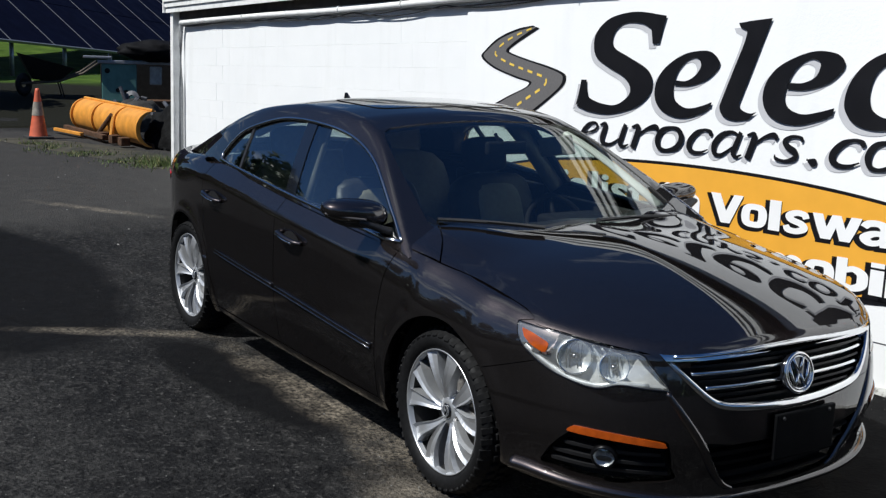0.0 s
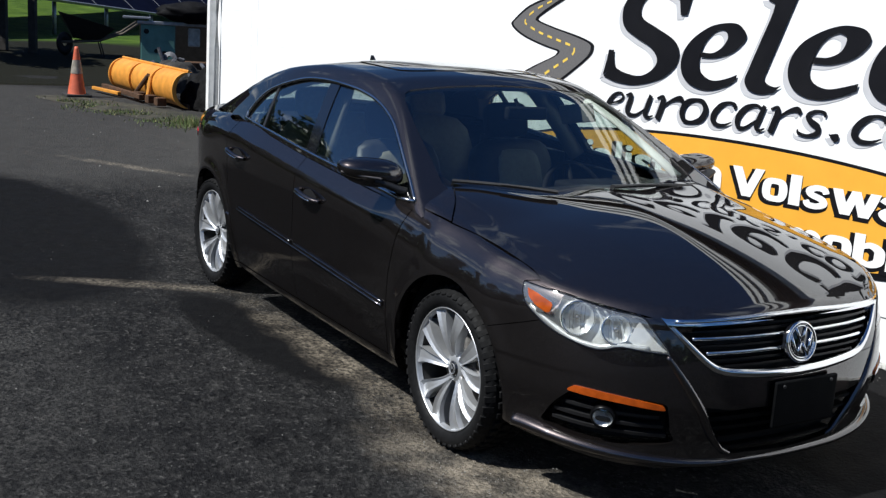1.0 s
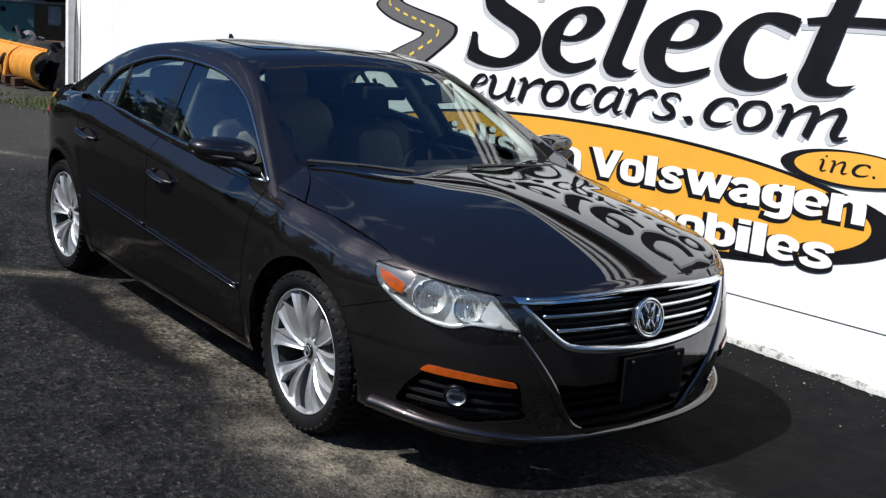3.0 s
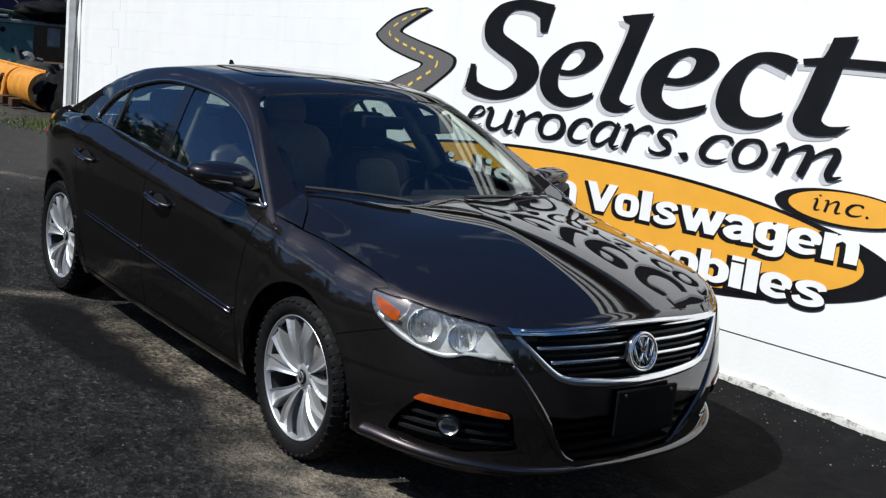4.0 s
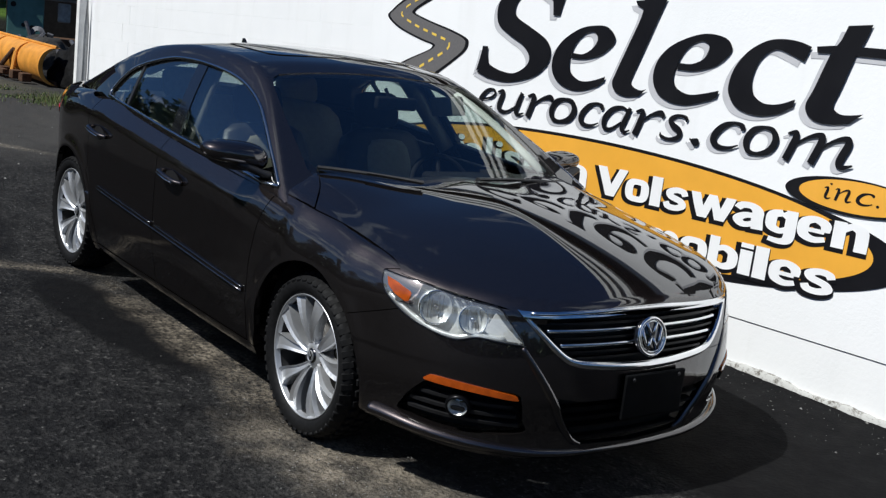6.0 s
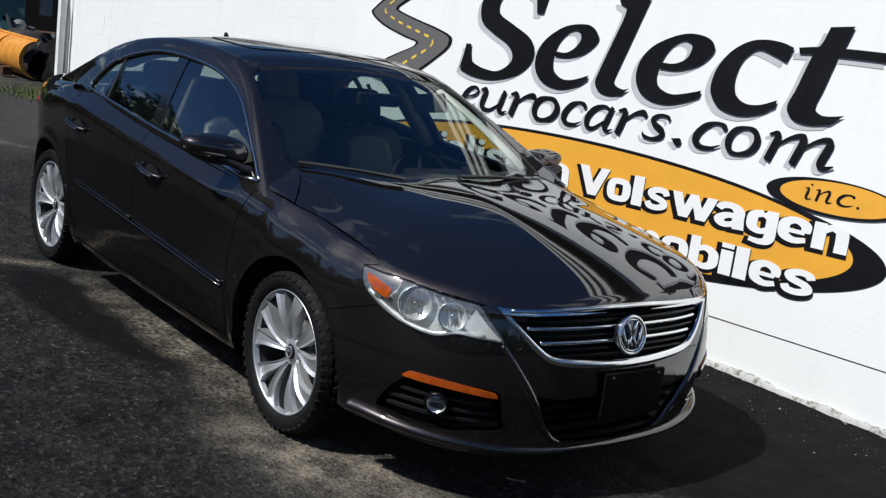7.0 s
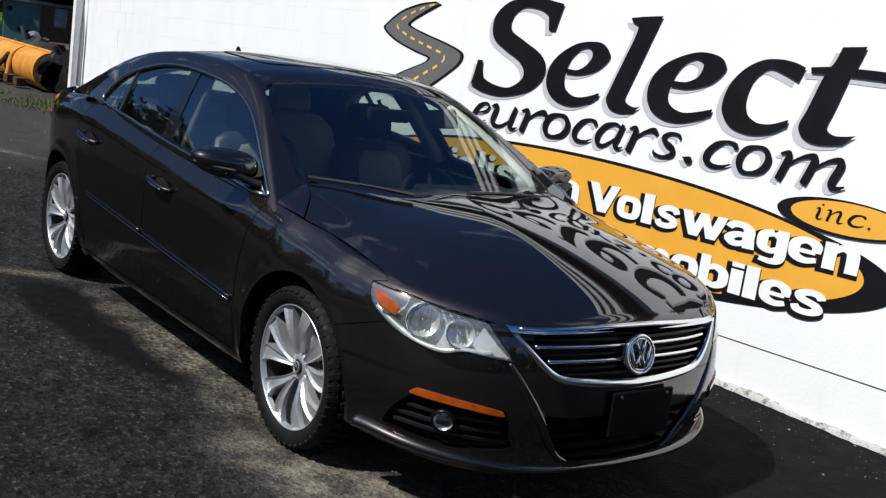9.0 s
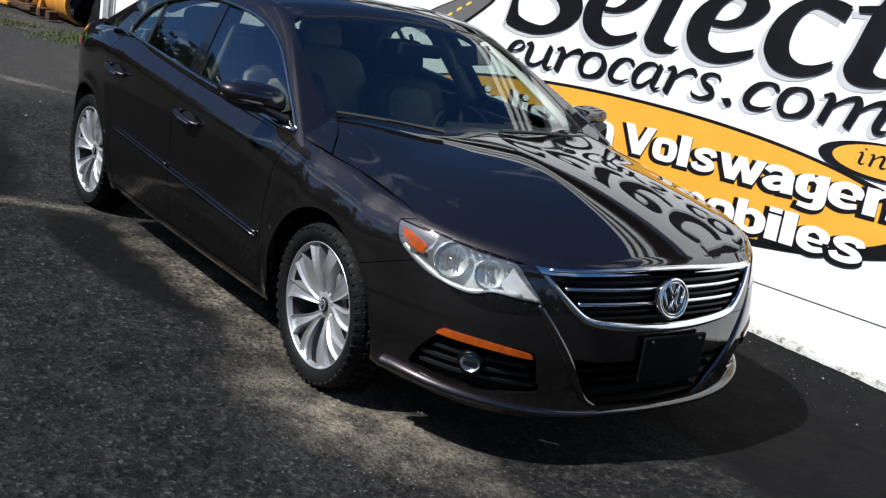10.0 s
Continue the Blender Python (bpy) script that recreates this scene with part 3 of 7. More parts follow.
# headlamp outline on the nose's side: way along the outline, height
LAMP = smooth_path([(1.134, 0.768), (1.116, 0.728), (1.08, 0.691), (0.993, 0.640), (0.891, 0.608), (0.80, 0.594), (0.72, 0.611), (0.64, 0.605), (0.547, 0.598)], 6).tolist() + \
    smooth_path([(0.558, 0.620), (0.614, 0.681), (0.652, 0.715), (0.75, 0.726), (0.82, 0.735), (0.961, 0.758), (1.058, 0.767), (1.125, 0.772)], 6).tolist()
GRILLE = smooth_path([(0.585, 0.716), (0.50, 0.645), (0.40, 0.558), (0.345, 0.532), (0.26, 0.516), (0.12, 0.502), (0.0, 0.498)], 6).tolist()
GRILLE = GRILLE + [(-a, b) for a, b in GRILLE[-2::-1]]
GRILLE += [(a, v_arc(float(plan(abs(a))[0][0]), 0.62)) for a in np.linspace(-0.57, 0.57, 17)]
INTAKE = smooth_path([(0.405, 0.415), (0.36, 0.31), (0.30, 0.238), (0.27, 0.226), (0.0, 0.214)], 6).tolist()
INTAKE = INTAKE + [(-a, b) for a, b in INTAKE[-2::-1]] + [(-0.30, 0.40), (0.0, 0.395), (0.30, 0.40)]
FOGBAY = smooth_path([(0.985, 0.292), (0.975, 0.335), (0.92, 0.40), (0.845, 0.448), (0.70, 0.445), (0.56, 0.43), (0.535, 0.40), (0.52, 0.33), (0.505, 0.285), (0.62, 0.268), (0.85, 0.268)], 5, True).tolist()


SEAM = next(q for q in LAMP if q[0] <= 1.035)


def bumper_outline():
    right = arch(0.0, 42.8, -12, n=12) + [(float(sx(0.42)), 0.225)]
    low = [(a, 0.165 + 0.055 * (a / 0.95) ** 2) for a in np.linspace(0.95, -0.95, 20)]
    left = [(-a, b) for a, b in right[::-1]]
    top = [(a, v_arc(float(plan(abs(a))[0][0]), 0.62)) for a in np.linspace(-0.69, 0.69, 21)]
    chain = [(SEAM[0], SEAM[1] - 0.001)] + [q for q in LAMP[: 6 * 8 + 1] if q[0] < SEAM[0]] + [(0.558, 0.620), (0.614, 0.681), (0.652, 0.715), (0.665, 0.726)]
    return right + low + left + [(-a, b) for a, b in chain] + top + chain[::-1]


panel("front_bumper", bumper_outline(), nose_form, (0.014, 0.011), PAINT, car, holes=(GRILLE, INTAKE, FOGBAY, [(-a, b) for a, b in FOGBAY]), edge=0.03, flip=True)

HOOD = smooth_path([(0.912, 0), (0.905, 0.2), (0.886, 0.36), (0.845, 0.5), (0.776, 0.599), (0.714, 0.662), (0.650, 0.714), (0.596, 0.749), (0.542, 0.778), (0.500, 0.797), (0.470, 0.806)], 5).tolist() + \
    smooth_path([(0.45, 0.795), (0.36, 0.785), (0.10, 0.79), (-0.117, 0.822)], 5).tolist() + smooth_path([(-0.123, 0.818), (-0.265, 0.719), (-0.435, 0.634)], 5).tolist() + smooth_path([(-0.438, 0.625), (-0.42, 0.57), (-0.345, 0.44), (-0.265, 0.31), (-0.225, 0.15), (-0.215, 0)], 5).tolist()
panel("hood", mirrored(HOOD), top_form, 0.03, PAINT, car, edge=0.02)


def fender_outline():
    top = [v_at(x, y) for x, y in smooth_path([(0.452, 0.800), (0.36, 0.79), (0.10, 0.795), (-0.13, 0.83), (-0.36, 0.843)], 5)]
    lamp = [q for q in LAMP[: 6 * 4] if q[0] > SEAM[0]]
    return [(SEAM[0] + 0.003, SEAM[1] + 0.001)] + lamp[::-1] + [(1.137, 0.776)] + top + [(float(sx(-0.375)), 0.86), (float(sx(-0.45)), 0.6), (float(sx(-0.47)), 0.235), (float(sx(-0.40)), 0.235)] + arch(0.0, 180, 43.3)


FRONT_DOOR = [(float(sx(-0.365)), v_arc(-0.365, 1.25)), (float(sx(-0.38)), 0.86), (float(sx(-0.455)), 0.6), (float(sx(-0.475)), 0.24), (float(sx(-1.425)), 0.24), (float(sx(-1.445)), 0.6), (float(sx(-1.43)), v_arc(-1.43, 1.25))] + \
    [(float(sx(x)), v_arc(x, 1.25)) for x in np.linspace(-1.4, -0.4, 12)]
REAR_DOOR = [(float(sx(-1.435)), v_arc(-1.435, 1.25)), (float(sx(-1.45)), 0.6), (float(sx(-1.43)), 0.24), (float(sx(-2.24)), 0.24)] + arch(-2.711, 10, 42, 0.435, 6) + \
    [(float(sx(-2.375)), 0.68), (float(sx(-2.40)), 0.9), (float(sx(-2.36)), v_arc(-2.36, 1.25))] + [(float(sx(x)), v_arc(x, 1.25)) for x in np.linspace(-2.3, -1.5, 10)]
QUARTER = [(float(sx(-2.365)), v_arc(-2.365, 1.3)), (float(sx(-2.405)), 0.9), (float(sx(-2.38)), 0.68)] + arch(-2.711, 42, 10, 0.43, 6) + [(float(sx(-2.245)), 0.235), (float(sx(-2.31)), 0.235)] + \
    arch(-2.711, 0, 142)[0:] + [(float(sx(-3.1)), 0.60), (ARC[-1] - 0.75, 0.62), (ARC[-1] - 0.75, 0.80), (ARC[-1] - 0.80, v_arc(-3.6, 1.3))] + [(float(sx(x)), v_arc(x, 4.2)) for x in np.linspace(-3.4, -2.45, 14)]
REAR_BUMPER = arch(-2.711, 142, 180) + [(float(sx(-3.099)), 0.2), (ARC[-1], 0.2), (ARC[-1], 0.62), (float(sx(-3.1)), 0.596)]
TAIL_PANEL = [(ARC[-1] - 0.745, 0.625), (ARC[-1], 0.625), (ARC[-1], v_arc(-3.84, 1.2)), (ARC[-1] - 0.78, v_arc(-3.6, 1.3))]
SILL = [(float(sx(-0.40)), 0.23), (float(sx(-0.40)), 0.165), (float(sx(-2.31)), 0.165), (float(sx(-2.31)), 0.23)]
for other in (False, True):
    panel("fender", fender_outline(), side_form, (0.02, 0.010), PAINT, car, flip=True, mirror=other, edge=0.03)
    panel("front_door", FRONT_DOOR, side_form, (0.025, 0.011), PAINT, car, flip=True, mirror=other)
    panel("rear_door", REAR_DOOR, side_form, (0.025, 0.011), PAINT, car, flip=True, mirror=other)
    panel("rear_quarter_panel", QUARTER, side_form, (0.02, 0.010), PAINT, car, flip=True, mirror=other, edge=0.03)
    panel("rear_bumper", REAR_BUMPER, side_form, 0.03, PAINT, car, flip=True, mirror=other, edge=0.03)
    panel("tail_panel", TAIL_PANEL, side_form, 0.04, PAINT, car, flip=True, mirror=other)
    panel("sill", SILL, side_form, 0.03, PAINT, car, flip=True, mirror=other, edge=0.04)
    panel("cowl_side", [(-0.1265, 0.8225), (-0.24, 0.832), (-0.36, 0.839), (-0.6, 0.842), (-0.6, 0.6), (-0.46, 0.628), (-0.439, 0.637), (-0.268, 0.7215)], lambda x, y: top_form(x, -y), 0.03, PAINT, car, flip=True, mirror=other, lift=0.002)
    panel("fender_lip", [(0.565, 0.755), (0.56, 0.815), (0.46, 0.845), (0.37, 0.85), (0.36, 0.79), (0.44, 0.785)], lambda x, y: top_form(x, -y), 0.012, PAINT, car, flip=True, mirror=other, lift=-0.004, edge=0)

SATIN_CHROME = plain("satin_chrome", (0.56, 0.565, 0.57), 0.16, 1.0, 0.08)

# cabin: windows are cut through one shell
DLO_TOP = smooth_path([(-0.37, 0.914), (-0.44, 0.955), (-0.52, 1.0), (-0.73, 1.11), (-0.90, 1.187), (-1.10, 1.25), (-1.28, 1.283), (-1.48, 1.298), (-1.70, 1.302), (-1.90, 1.288), (-2.11, 1.238), (-2.25, 1.185), (-2.33, 1.115), (-2.362, 1.062)], 6)
DLO_LOW = np.array([(x, float(BELT(x)) + 0.004) for x in np.linspace(-2.35, -0.40, 24)])
DLO = np.vstack([DLO_TOP, DLO_LOW])


def flat_of(form, pts):
    p = np.array(pts)
    return form(p[:, 0], p[:, 1])[:, :2] * (1, -1)


SCREEN = smooth_path([(-0.27, 0), (-0.275, 0.2), (-0.30, 0.4), (-0.35, 0.57), (-0.38, 0.685)], 5).tolist() + smooth_path([(-0.42, 0.697), (-0.73, 0.645), (-0.95, 0.595), (-1.03, 0.56)], 5).tolist() + smooth_path([(-1.055, 0.52), (-1.065, 0.25), (-1.07, 0)], 4).tolist()
BACKLIGHT = [(-2.52, 0), (-2.53, 0.25), (-2.57, 0.45), (-2.75, 0.50), (-3.02, 0.545), (-3.12, 0.56), (-3.17, 0.4), (-3.2, 0)]
dlo_flat = flat_of(cabin_side, DLO)
SHELL = [(-0.22, 0.0), (-0.24, 0.6)] + [(float(x), float(BELT_W(x)) + 0.008) for x in np.linspace(-0.28, -3.2, 40)] + [(-3.3, 0.55), (-3.32, 0.0)]
ROOF_PANEL = mirrored(SHELL)
panel("roof", ROOF_PANEL, cabin_top, 0.02, PAINT, car, holes=(mirrored(SCREEN), mirrored(BACKLIGHT), dlo_flat, dlo_flat * (1, -1)), edge=0.025)
ws = panel("windscreen", mirrored(SCREEN), cabin_top, 0.04, GLASS_FRONT, car, edge=0, lift=-0.004, label="clear raked windscreen glass")
bl = panel("rear_window", mirrored(BACKLIGHT), cabin_top, 0.05, GLASS_SIDE, car, edge=0, lift=-0.004)
for pane in (ws, bl):
    pane.visible_shadow = False
panel("boot_lid", mirrored([(-3.22, 0), (-3.24, 0.55), (-3.32, 0.66), (-3.62, 0.62), (-3.76, 0.45), (-3.79, 0)]), top_form, 0.04, PAINT, car, edge=0.02)


def belt_slice(x0, x1, x2, x3):
    """Part of the side opening between two slanted lines (low x0..x1 at the belt, top x2..x3)."""
    def cut(p, lo, hi, keep):
        g = lambda q: q[0] - (lo + (hi - lo) * (q[1] - 0.95) / 0.35)
        out = []
        for a, b in zip(p, p[1:] + p[:1]):
            ga, gb = g(a) * keep, g(b) * keep
            if ga >= 0:
                out.append(a)
            if ga * gb < 0:
                u = ga / (ga - gb)
                out.append((a[0] + u * (b[0] - a[0]), a[1] + u * (b[1] - a[1])))
        return out
    return cut(cut([tuple(q) for q in DLO], x0, x2, -1), x1, x3, 1)


for other in (False, True):
    for nm, cut in (("front_window", (-0.3, -1.36, -0.3, -1.52)), ("rear_window_pane", (-1.46, -2.02, -1.62, -2.16)), ("quarter_window", (-2.045, -3, -2.185, -3))):
        g = panel(nm, belt_slice(*cut), cabin_side, 0.04, GLASS_SIDE, car, edge=0, lift=-0.008, mirror=other)
        g.visible_shadow = False
    panel("centre_pillar", belt_slice(-1.36, -1.46, -1.52, -1.62), cabin_side, 0.03, GLOSS_BLACK, car, edge=0.02, lift=-0.004, mirror=other, label="gloss black centre pillar")
    panel("window_divider", belt_slice(-2.02, -2.045, -2.16, -2.185), cabin_side, 0.02, BLACK_TRIM, car, edge=0.02, lift=-0.004, mirror=other)
    rim = line_on(cabin_side, np.vstack([DLO_TOP, DLO_LOW[::2]]), 0.002)
    if other:
        rim = rim * (1, -1, 1)
    part("window_trim", tube(rim, 0.009, 6, True), SATIN_CHROME, car, "bright chrome window surround", True)

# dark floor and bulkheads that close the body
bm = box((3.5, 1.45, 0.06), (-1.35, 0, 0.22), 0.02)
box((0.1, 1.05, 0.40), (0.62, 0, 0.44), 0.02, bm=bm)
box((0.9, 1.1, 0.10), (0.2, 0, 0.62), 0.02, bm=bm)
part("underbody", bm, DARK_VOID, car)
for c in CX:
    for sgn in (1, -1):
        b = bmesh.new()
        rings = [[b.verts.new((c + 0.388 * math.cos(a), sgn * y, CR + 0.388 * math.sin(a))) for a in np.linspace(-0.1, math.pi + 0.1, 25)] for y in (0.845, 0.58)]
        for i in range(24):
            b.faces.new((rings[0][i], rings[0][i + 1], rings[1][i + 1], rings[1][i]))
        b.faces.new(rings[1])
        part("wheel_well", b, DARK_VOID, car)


# ---- wheels ----
TYRE = plain("tyre_rubber", (0.0068, 0.0068, 0.0072), 0.65, 0.0, 0.35, 60.0, 0.001, Specular_IOR_Level=0.15)
BRAKE = plain("brake_steel", (0.18, 0.17, 0.16), 0.45, 0.9, 0.2)


def wheel(c, sgn):
    w = part("wheel", lathe([(0.240, -0.092), (0.250, -0.104), (0.262, -0.112), (0.285, -0.118), (0.305, -0.108), (0.315, -0.09), (0.318, -0.06), (0.318, 0.06), (0.314, 0.09), (0.29, 0.115), (0.246, 0.095)], 64, "y"), TYRE, car, "black winter tyre with chunky tread", True)
    w.location = (c, sgn * 0.776, CR)
    w.rotation_euler = (0, 0, 0 if sgn < 0 else math.pi)
    b = bmesh.new()
    for i in range(46):
        a = 2 * math.pi * i / 46
        for row, (y, wd) in enumerate(((-0.094, 0.046), (-0.048, 0.036), (0.0, 0.04), (0.048, 0.036), (0.094, 0.046))):
            off = (0.5 if row % 2 else 0) * 2 * math.pi / 46
            m = Matrix.Rotation(-(a + off), 4, "Y")
            sink = 0.014 if abs(y) > 0.08 else -0.003
            tip = Matrix.Rotation(math.copysign(0.42, y), 4, "X") if abs(y) > 0.08 else Matrix()
            box((0.027, wd, 0.020), (0, 0, 0), 0.003, segments=1, bm=b, turn=m @ Matrix.Translation((0, y, 0.316 - sink)) @ tip.inverted() @ Matrix.Rotation(0.12 if row < 2 else -0.12, 4, "Z"))
    part("tread", b, TYRE, w)
    part("rim", lathe([(0.233, -0.080), (0.238, -0.096), (0.2395, -0.101), (0.2435, -0.103), (0.2445, -0.096), (0.241, -0.09)], 64, "y"), ALLOY, w, "polished silver alloy rim", True)
    part("barrel", lathe([(0.237, -0.085), (0.228, 0.02), (0.228, 0.09)], 48, "y"), plain("dark_barrel", (0.03, 0.03, 0.032), 0.6, 0.5), w, "", True)
    part("brake_disc", lathe([(0.06, -0.01), (0.155, -0.012), (0.157, 0.0), (0.155, 0.012), (0.06, 0.01)], 40, "y"), BRAKE, w, "", True)
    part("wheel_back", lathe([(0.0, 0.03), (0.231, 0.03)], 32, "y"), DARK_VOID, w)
    # one blade: narrow at the hub, broad and swept at the rim
    n = 9
    for k in range(10):
        b = bmesh.new()
        lead = (1 if k % 2 else -1) * 0.17
        rows = []
        for i in range(n):
            u = i / (n - 1)
            r = 0.048 + u * (0.239 - 0.048)
            turn = 0.16 * math.sin(u * 2.2) + lead * (1 - u) ** 1.5
            half = 0.012 + 0.028 * u ** 1.25
            face = -0.066 - 0.020 * math.sin(math.pi * min(1, u * 0.9)) - 0.020 * u
            row = []
            for off, dy in ((-half, 0.008 + 0.010 * u), (-half * 0.84, -0.003), (-half * 0.35, 0.004), (half * 0.55, 0.009), (half * 0.94, -0.001), (half * 0.9, 0.040), (-half * 0.9, 0.044)):
                row.append(b.verts.new((r * math.sin(turn) + off * math.cos(turn), face + dy, r * math.cos(turn) - off * math.sin(turn))))
            rows.append(row)
        for lo, hi in zip(rows, rows[1:]):
            for j in range(7):
                b.faces.new((lo[j], lo[(j + 1) % 7], hi[(j + 1) % 7], hi[j]))
        b.faces.new(rows[0][::-1])
        b.faces.new(rows[-1])
        bmesh.ops.recalc_face_normals(b, faces=b.faces)
        b.transform(Matrix.Rotation(2 * math.pi * k / 10 + 0.13, 4, "Y"))
        part("spoke", b, ALLOY, w)
    part("hub", lathe([(0.0, -0.066), (0.03, -0.068), (0.05, -0.064), (0.066, -0.05), (0.07, 0.0)], 32, "y"), ALLOY, w, "", True)
    part("hub_cap", lathe([(0.0, -0.076), (0.024, -0.075), (0.030, -0.072), (0.031, -0.064)], 28, "y"), GLOSS_BLACK, w, "black centre cap with silver emblem", True)
    b = tube([(0.021 * math.cos(a), -0.0765, 0.021 * math.sin(a)) for a in np.linspace(0, 2 * math.pi, 24, False)], 0.0016, 5, True)
    for x0, z0, x1, z1 in ((-0.010, 0.016, -0.001, -0.001), (0.010, 0.016, 0.001, -0.001), (-0.017, 0.010, -0.008, -0.017), (0.017, 0.010, 0.008, -0.017)):
        tube([(x0, -0.0768, z0), (x1, -0.0768, z1)], 0.0015, 5, bm=b)
    part("cap_emblem", b, ALLOY, w)
    for i in range(5):
        a = 2 * math.pi * (i + 0.5) / 5
        b = lathe([(0.0, -0.062), (0.008, -0.062), (0.010, -0.058), (0.010, -0.03)], 6, "y")
        b.transform(Matrix.Translation((0.053 * math.sin(a), 0.0, 0.053 * math.cos(a))))
        part("wheel_bolt", b, BRAKE, w)
    return w


for c in CX:
    for sgn in (-1, 1):
        wheel(c, sgn)


# ---- the car's fittings ----
def set_on(form, u, v, lift=0.0, flip=True, e=1e-3):
    """Axes on a form: z outwards, y up."""
    f = lambda a, b: form(np.array([a], float), np.array([b], float))[0]
    p = f(u, v)
    nrm = np.cross(f(u + e, v) - p, f(u, v + e) - p)
    nrm = Vector(nrm / np.linalg.norm(nrm) * (-1 if flip else 1))
    side = Vector((0, 0, 1)).cross(nrm).normalized()
    up = nrm.cross(side)
    m = Matrix((side, up, nrm)).transposed().to_4x4()
    m.translation = Vector(p) + nrm * lift
    return m


def moved(bm, m):
    bm.transform(m)
    return bm


def mirror_bm(bm):
    bmesh.ops.scale(bm, vec=(1, -1, 1), verts=bm.verts)
    bmesh.ops.reverse_faces(bm, faces=bm.faces)
    return bm


def ring_of(form, poly, lift, r, n=6, closed=True):
    return tube(line_on(form, poly, -lift), r, n, closed)


def band(path, half):
    """A strip round a flat path, as an outline."""
    p = smooth_path(path, 6)
    return [(a, b + half) for a, b in p] + [(a, b - half) for a, b in p[::-1]]


LAMP_BOWL = plain("lamp_reflector", (0.74, 0.76, 0.75), 0.30, 0.6, 0.2, 25.0)
LAMP_PALE = plain("pale_bezel", (0.68, 0.68, 0.66), 0.35, 0.2, 0.08)
LAMP_GREY = plain("lamp_bezel", (0.56, 0.57, 0.56), 0.42, 0.15, 0.2, 20.0)
DARK_CHROME = plain("dark_chrome", (0.30, 0.30, 0.31), 0.2, 1.0, 0.1)
MIRROR = plain("mirror_glass", (0.9, 0.9, 0.9), 0.01, 1.0, 0.0)
PLATE_BLACK = plain("plate_holder", (0.0045, 0.0047, 0.0052), 0.60, 0.0, 0.3, 14.0, Specular_IOR_Level=0.05)

for other in (False, True):
    flip_bm = mirror_bm if other else (lambda q: q)
    lamp = panel("headlight", LAMP, nose_form, 0.018, LAMP_GREY, car, flip=True, lift=-0.045, edge=0, mirror=other, label="clear headlight with chrome bowls and amber corner")
    for (u, v, r) in ((0.905, 0.686, 0.058), (0.752, 0.668, 0.050)):
        m = set_on(nose_form, u, v, -0.046)
        m = Matrix.Translation(m.translation) @ (Matrix.Rotation(radians(24 if u > 0.8 else 14), 4, "Z") @ m.to_3x3().to_4x4())
        b = moved(lathe([(0.010, 0.0), (r * 0.35, 0.004), (r * 0.6, 0.012), (r * 0.82, 0.024), (r * 0.97, 0.040), (r * 1.02, 0.041), (r * 1.04, 0.0)], 32), m)
        bowl = part("reflector", flip_bm(b), LAMP_BOWL, lamp, "bright chrome reflector bowl", True)
        part("reflector_ring", flip_bm(moved(tube([(r * math.cos(t), r * math.sin(t), 0.041) for t in np.linspace(0, 2 * math.pi, 36, False)], 0.0028, 6, True), m)), CHROME, bowl, "", True)
        b = moved(lathe([(0.0, 0.034), (0.007, 0.033), (0.010, 0.026), (0.010, 0.0)], 18), m)
        part("bulb", flip_bm(b), DARK_CHROME, lamp, "", True)
        for k in (-2, -1, 1, 2):
            h = r * 0.22 * k
            q = [(h, y, 0.012 + 0.020 * (h * h + y * y) / (r * r)) for y in np.linspace(-0.7 * r, 0.7 * r, 7)]
            part("facet_edge", flip_bm(moved(tube(q, 0.0016, 4), m)), DARK_CHROME, bowl)
    # ribbed inner reflector and pale bezel at the inner end
    panel("inner_bezel", [(0.66, 0.70), (0.575, 0.622), (0.55, 0.606), (0.66, 0.612), (0.70, 0.64)], nose_form, 0.01, LAMP_PALE, lamp, flip=True, lift=-0.012, edge=0.02, mirror=other)
    for k in range(3):
        b = ring_of(nose_form, smooth_path([(0.83 - 0.03 * k, 0.735), (0.80 - 0.035 * k, 0.69), (0.79 - 0.04 * k, 0.63)], 5), -0.02 - 0.006 * k, 0.005, 5, False)
        part("rib", flip_bm(b), LAMP_BOWL, lamp, "", True)
    part("lower_bezel", flip_bm(ring_of(nose_form, smooth_path([(1.08, 0.70), (1.0, 0.655), (0.9, 0.615), (0.8, 0.602), (0.73, 0.615), (0.62, 0.614)], 6), -0.012, 0.011, 6, False)), LAMP_BOWL, lamp, "", True)
    panel("side_marker", [(1.104, 0.752), (1.099, 0.742), (1.087, 0.725), (1.053, 0.704), (1.000, 0.685), (0.993, 0.687), (0.987, 0.715), (0.993, 0.722), (1.058, 0.743)], nose_form, 0.012, AMBER, lamp, flip=True, lift=0.004, edge=0.012, mirror=other, label="amber corner marker")
    part("lamp_edge", flip_bm(ring_of(nose_form, LAMP, 0.0, 0.0036, 6)), GLOSS_BLACK, lamp, "", True)
    g = panel("lens", LAMP, nose_form, 0.018, HAZY_LENS, lamp, flip=True, lift=0.002, edge=0, mirror=other, label="clear plastic lens")
    g.visible_shadow = False

    # fog lamp bay
    side = (lambda a: -a) if other else (lambda a: a)
    fb = [(side(a), b) for a, b in FOGBAY]
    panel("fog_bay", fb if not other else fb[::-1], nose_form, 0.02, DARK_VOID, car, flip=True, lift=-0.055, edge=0)
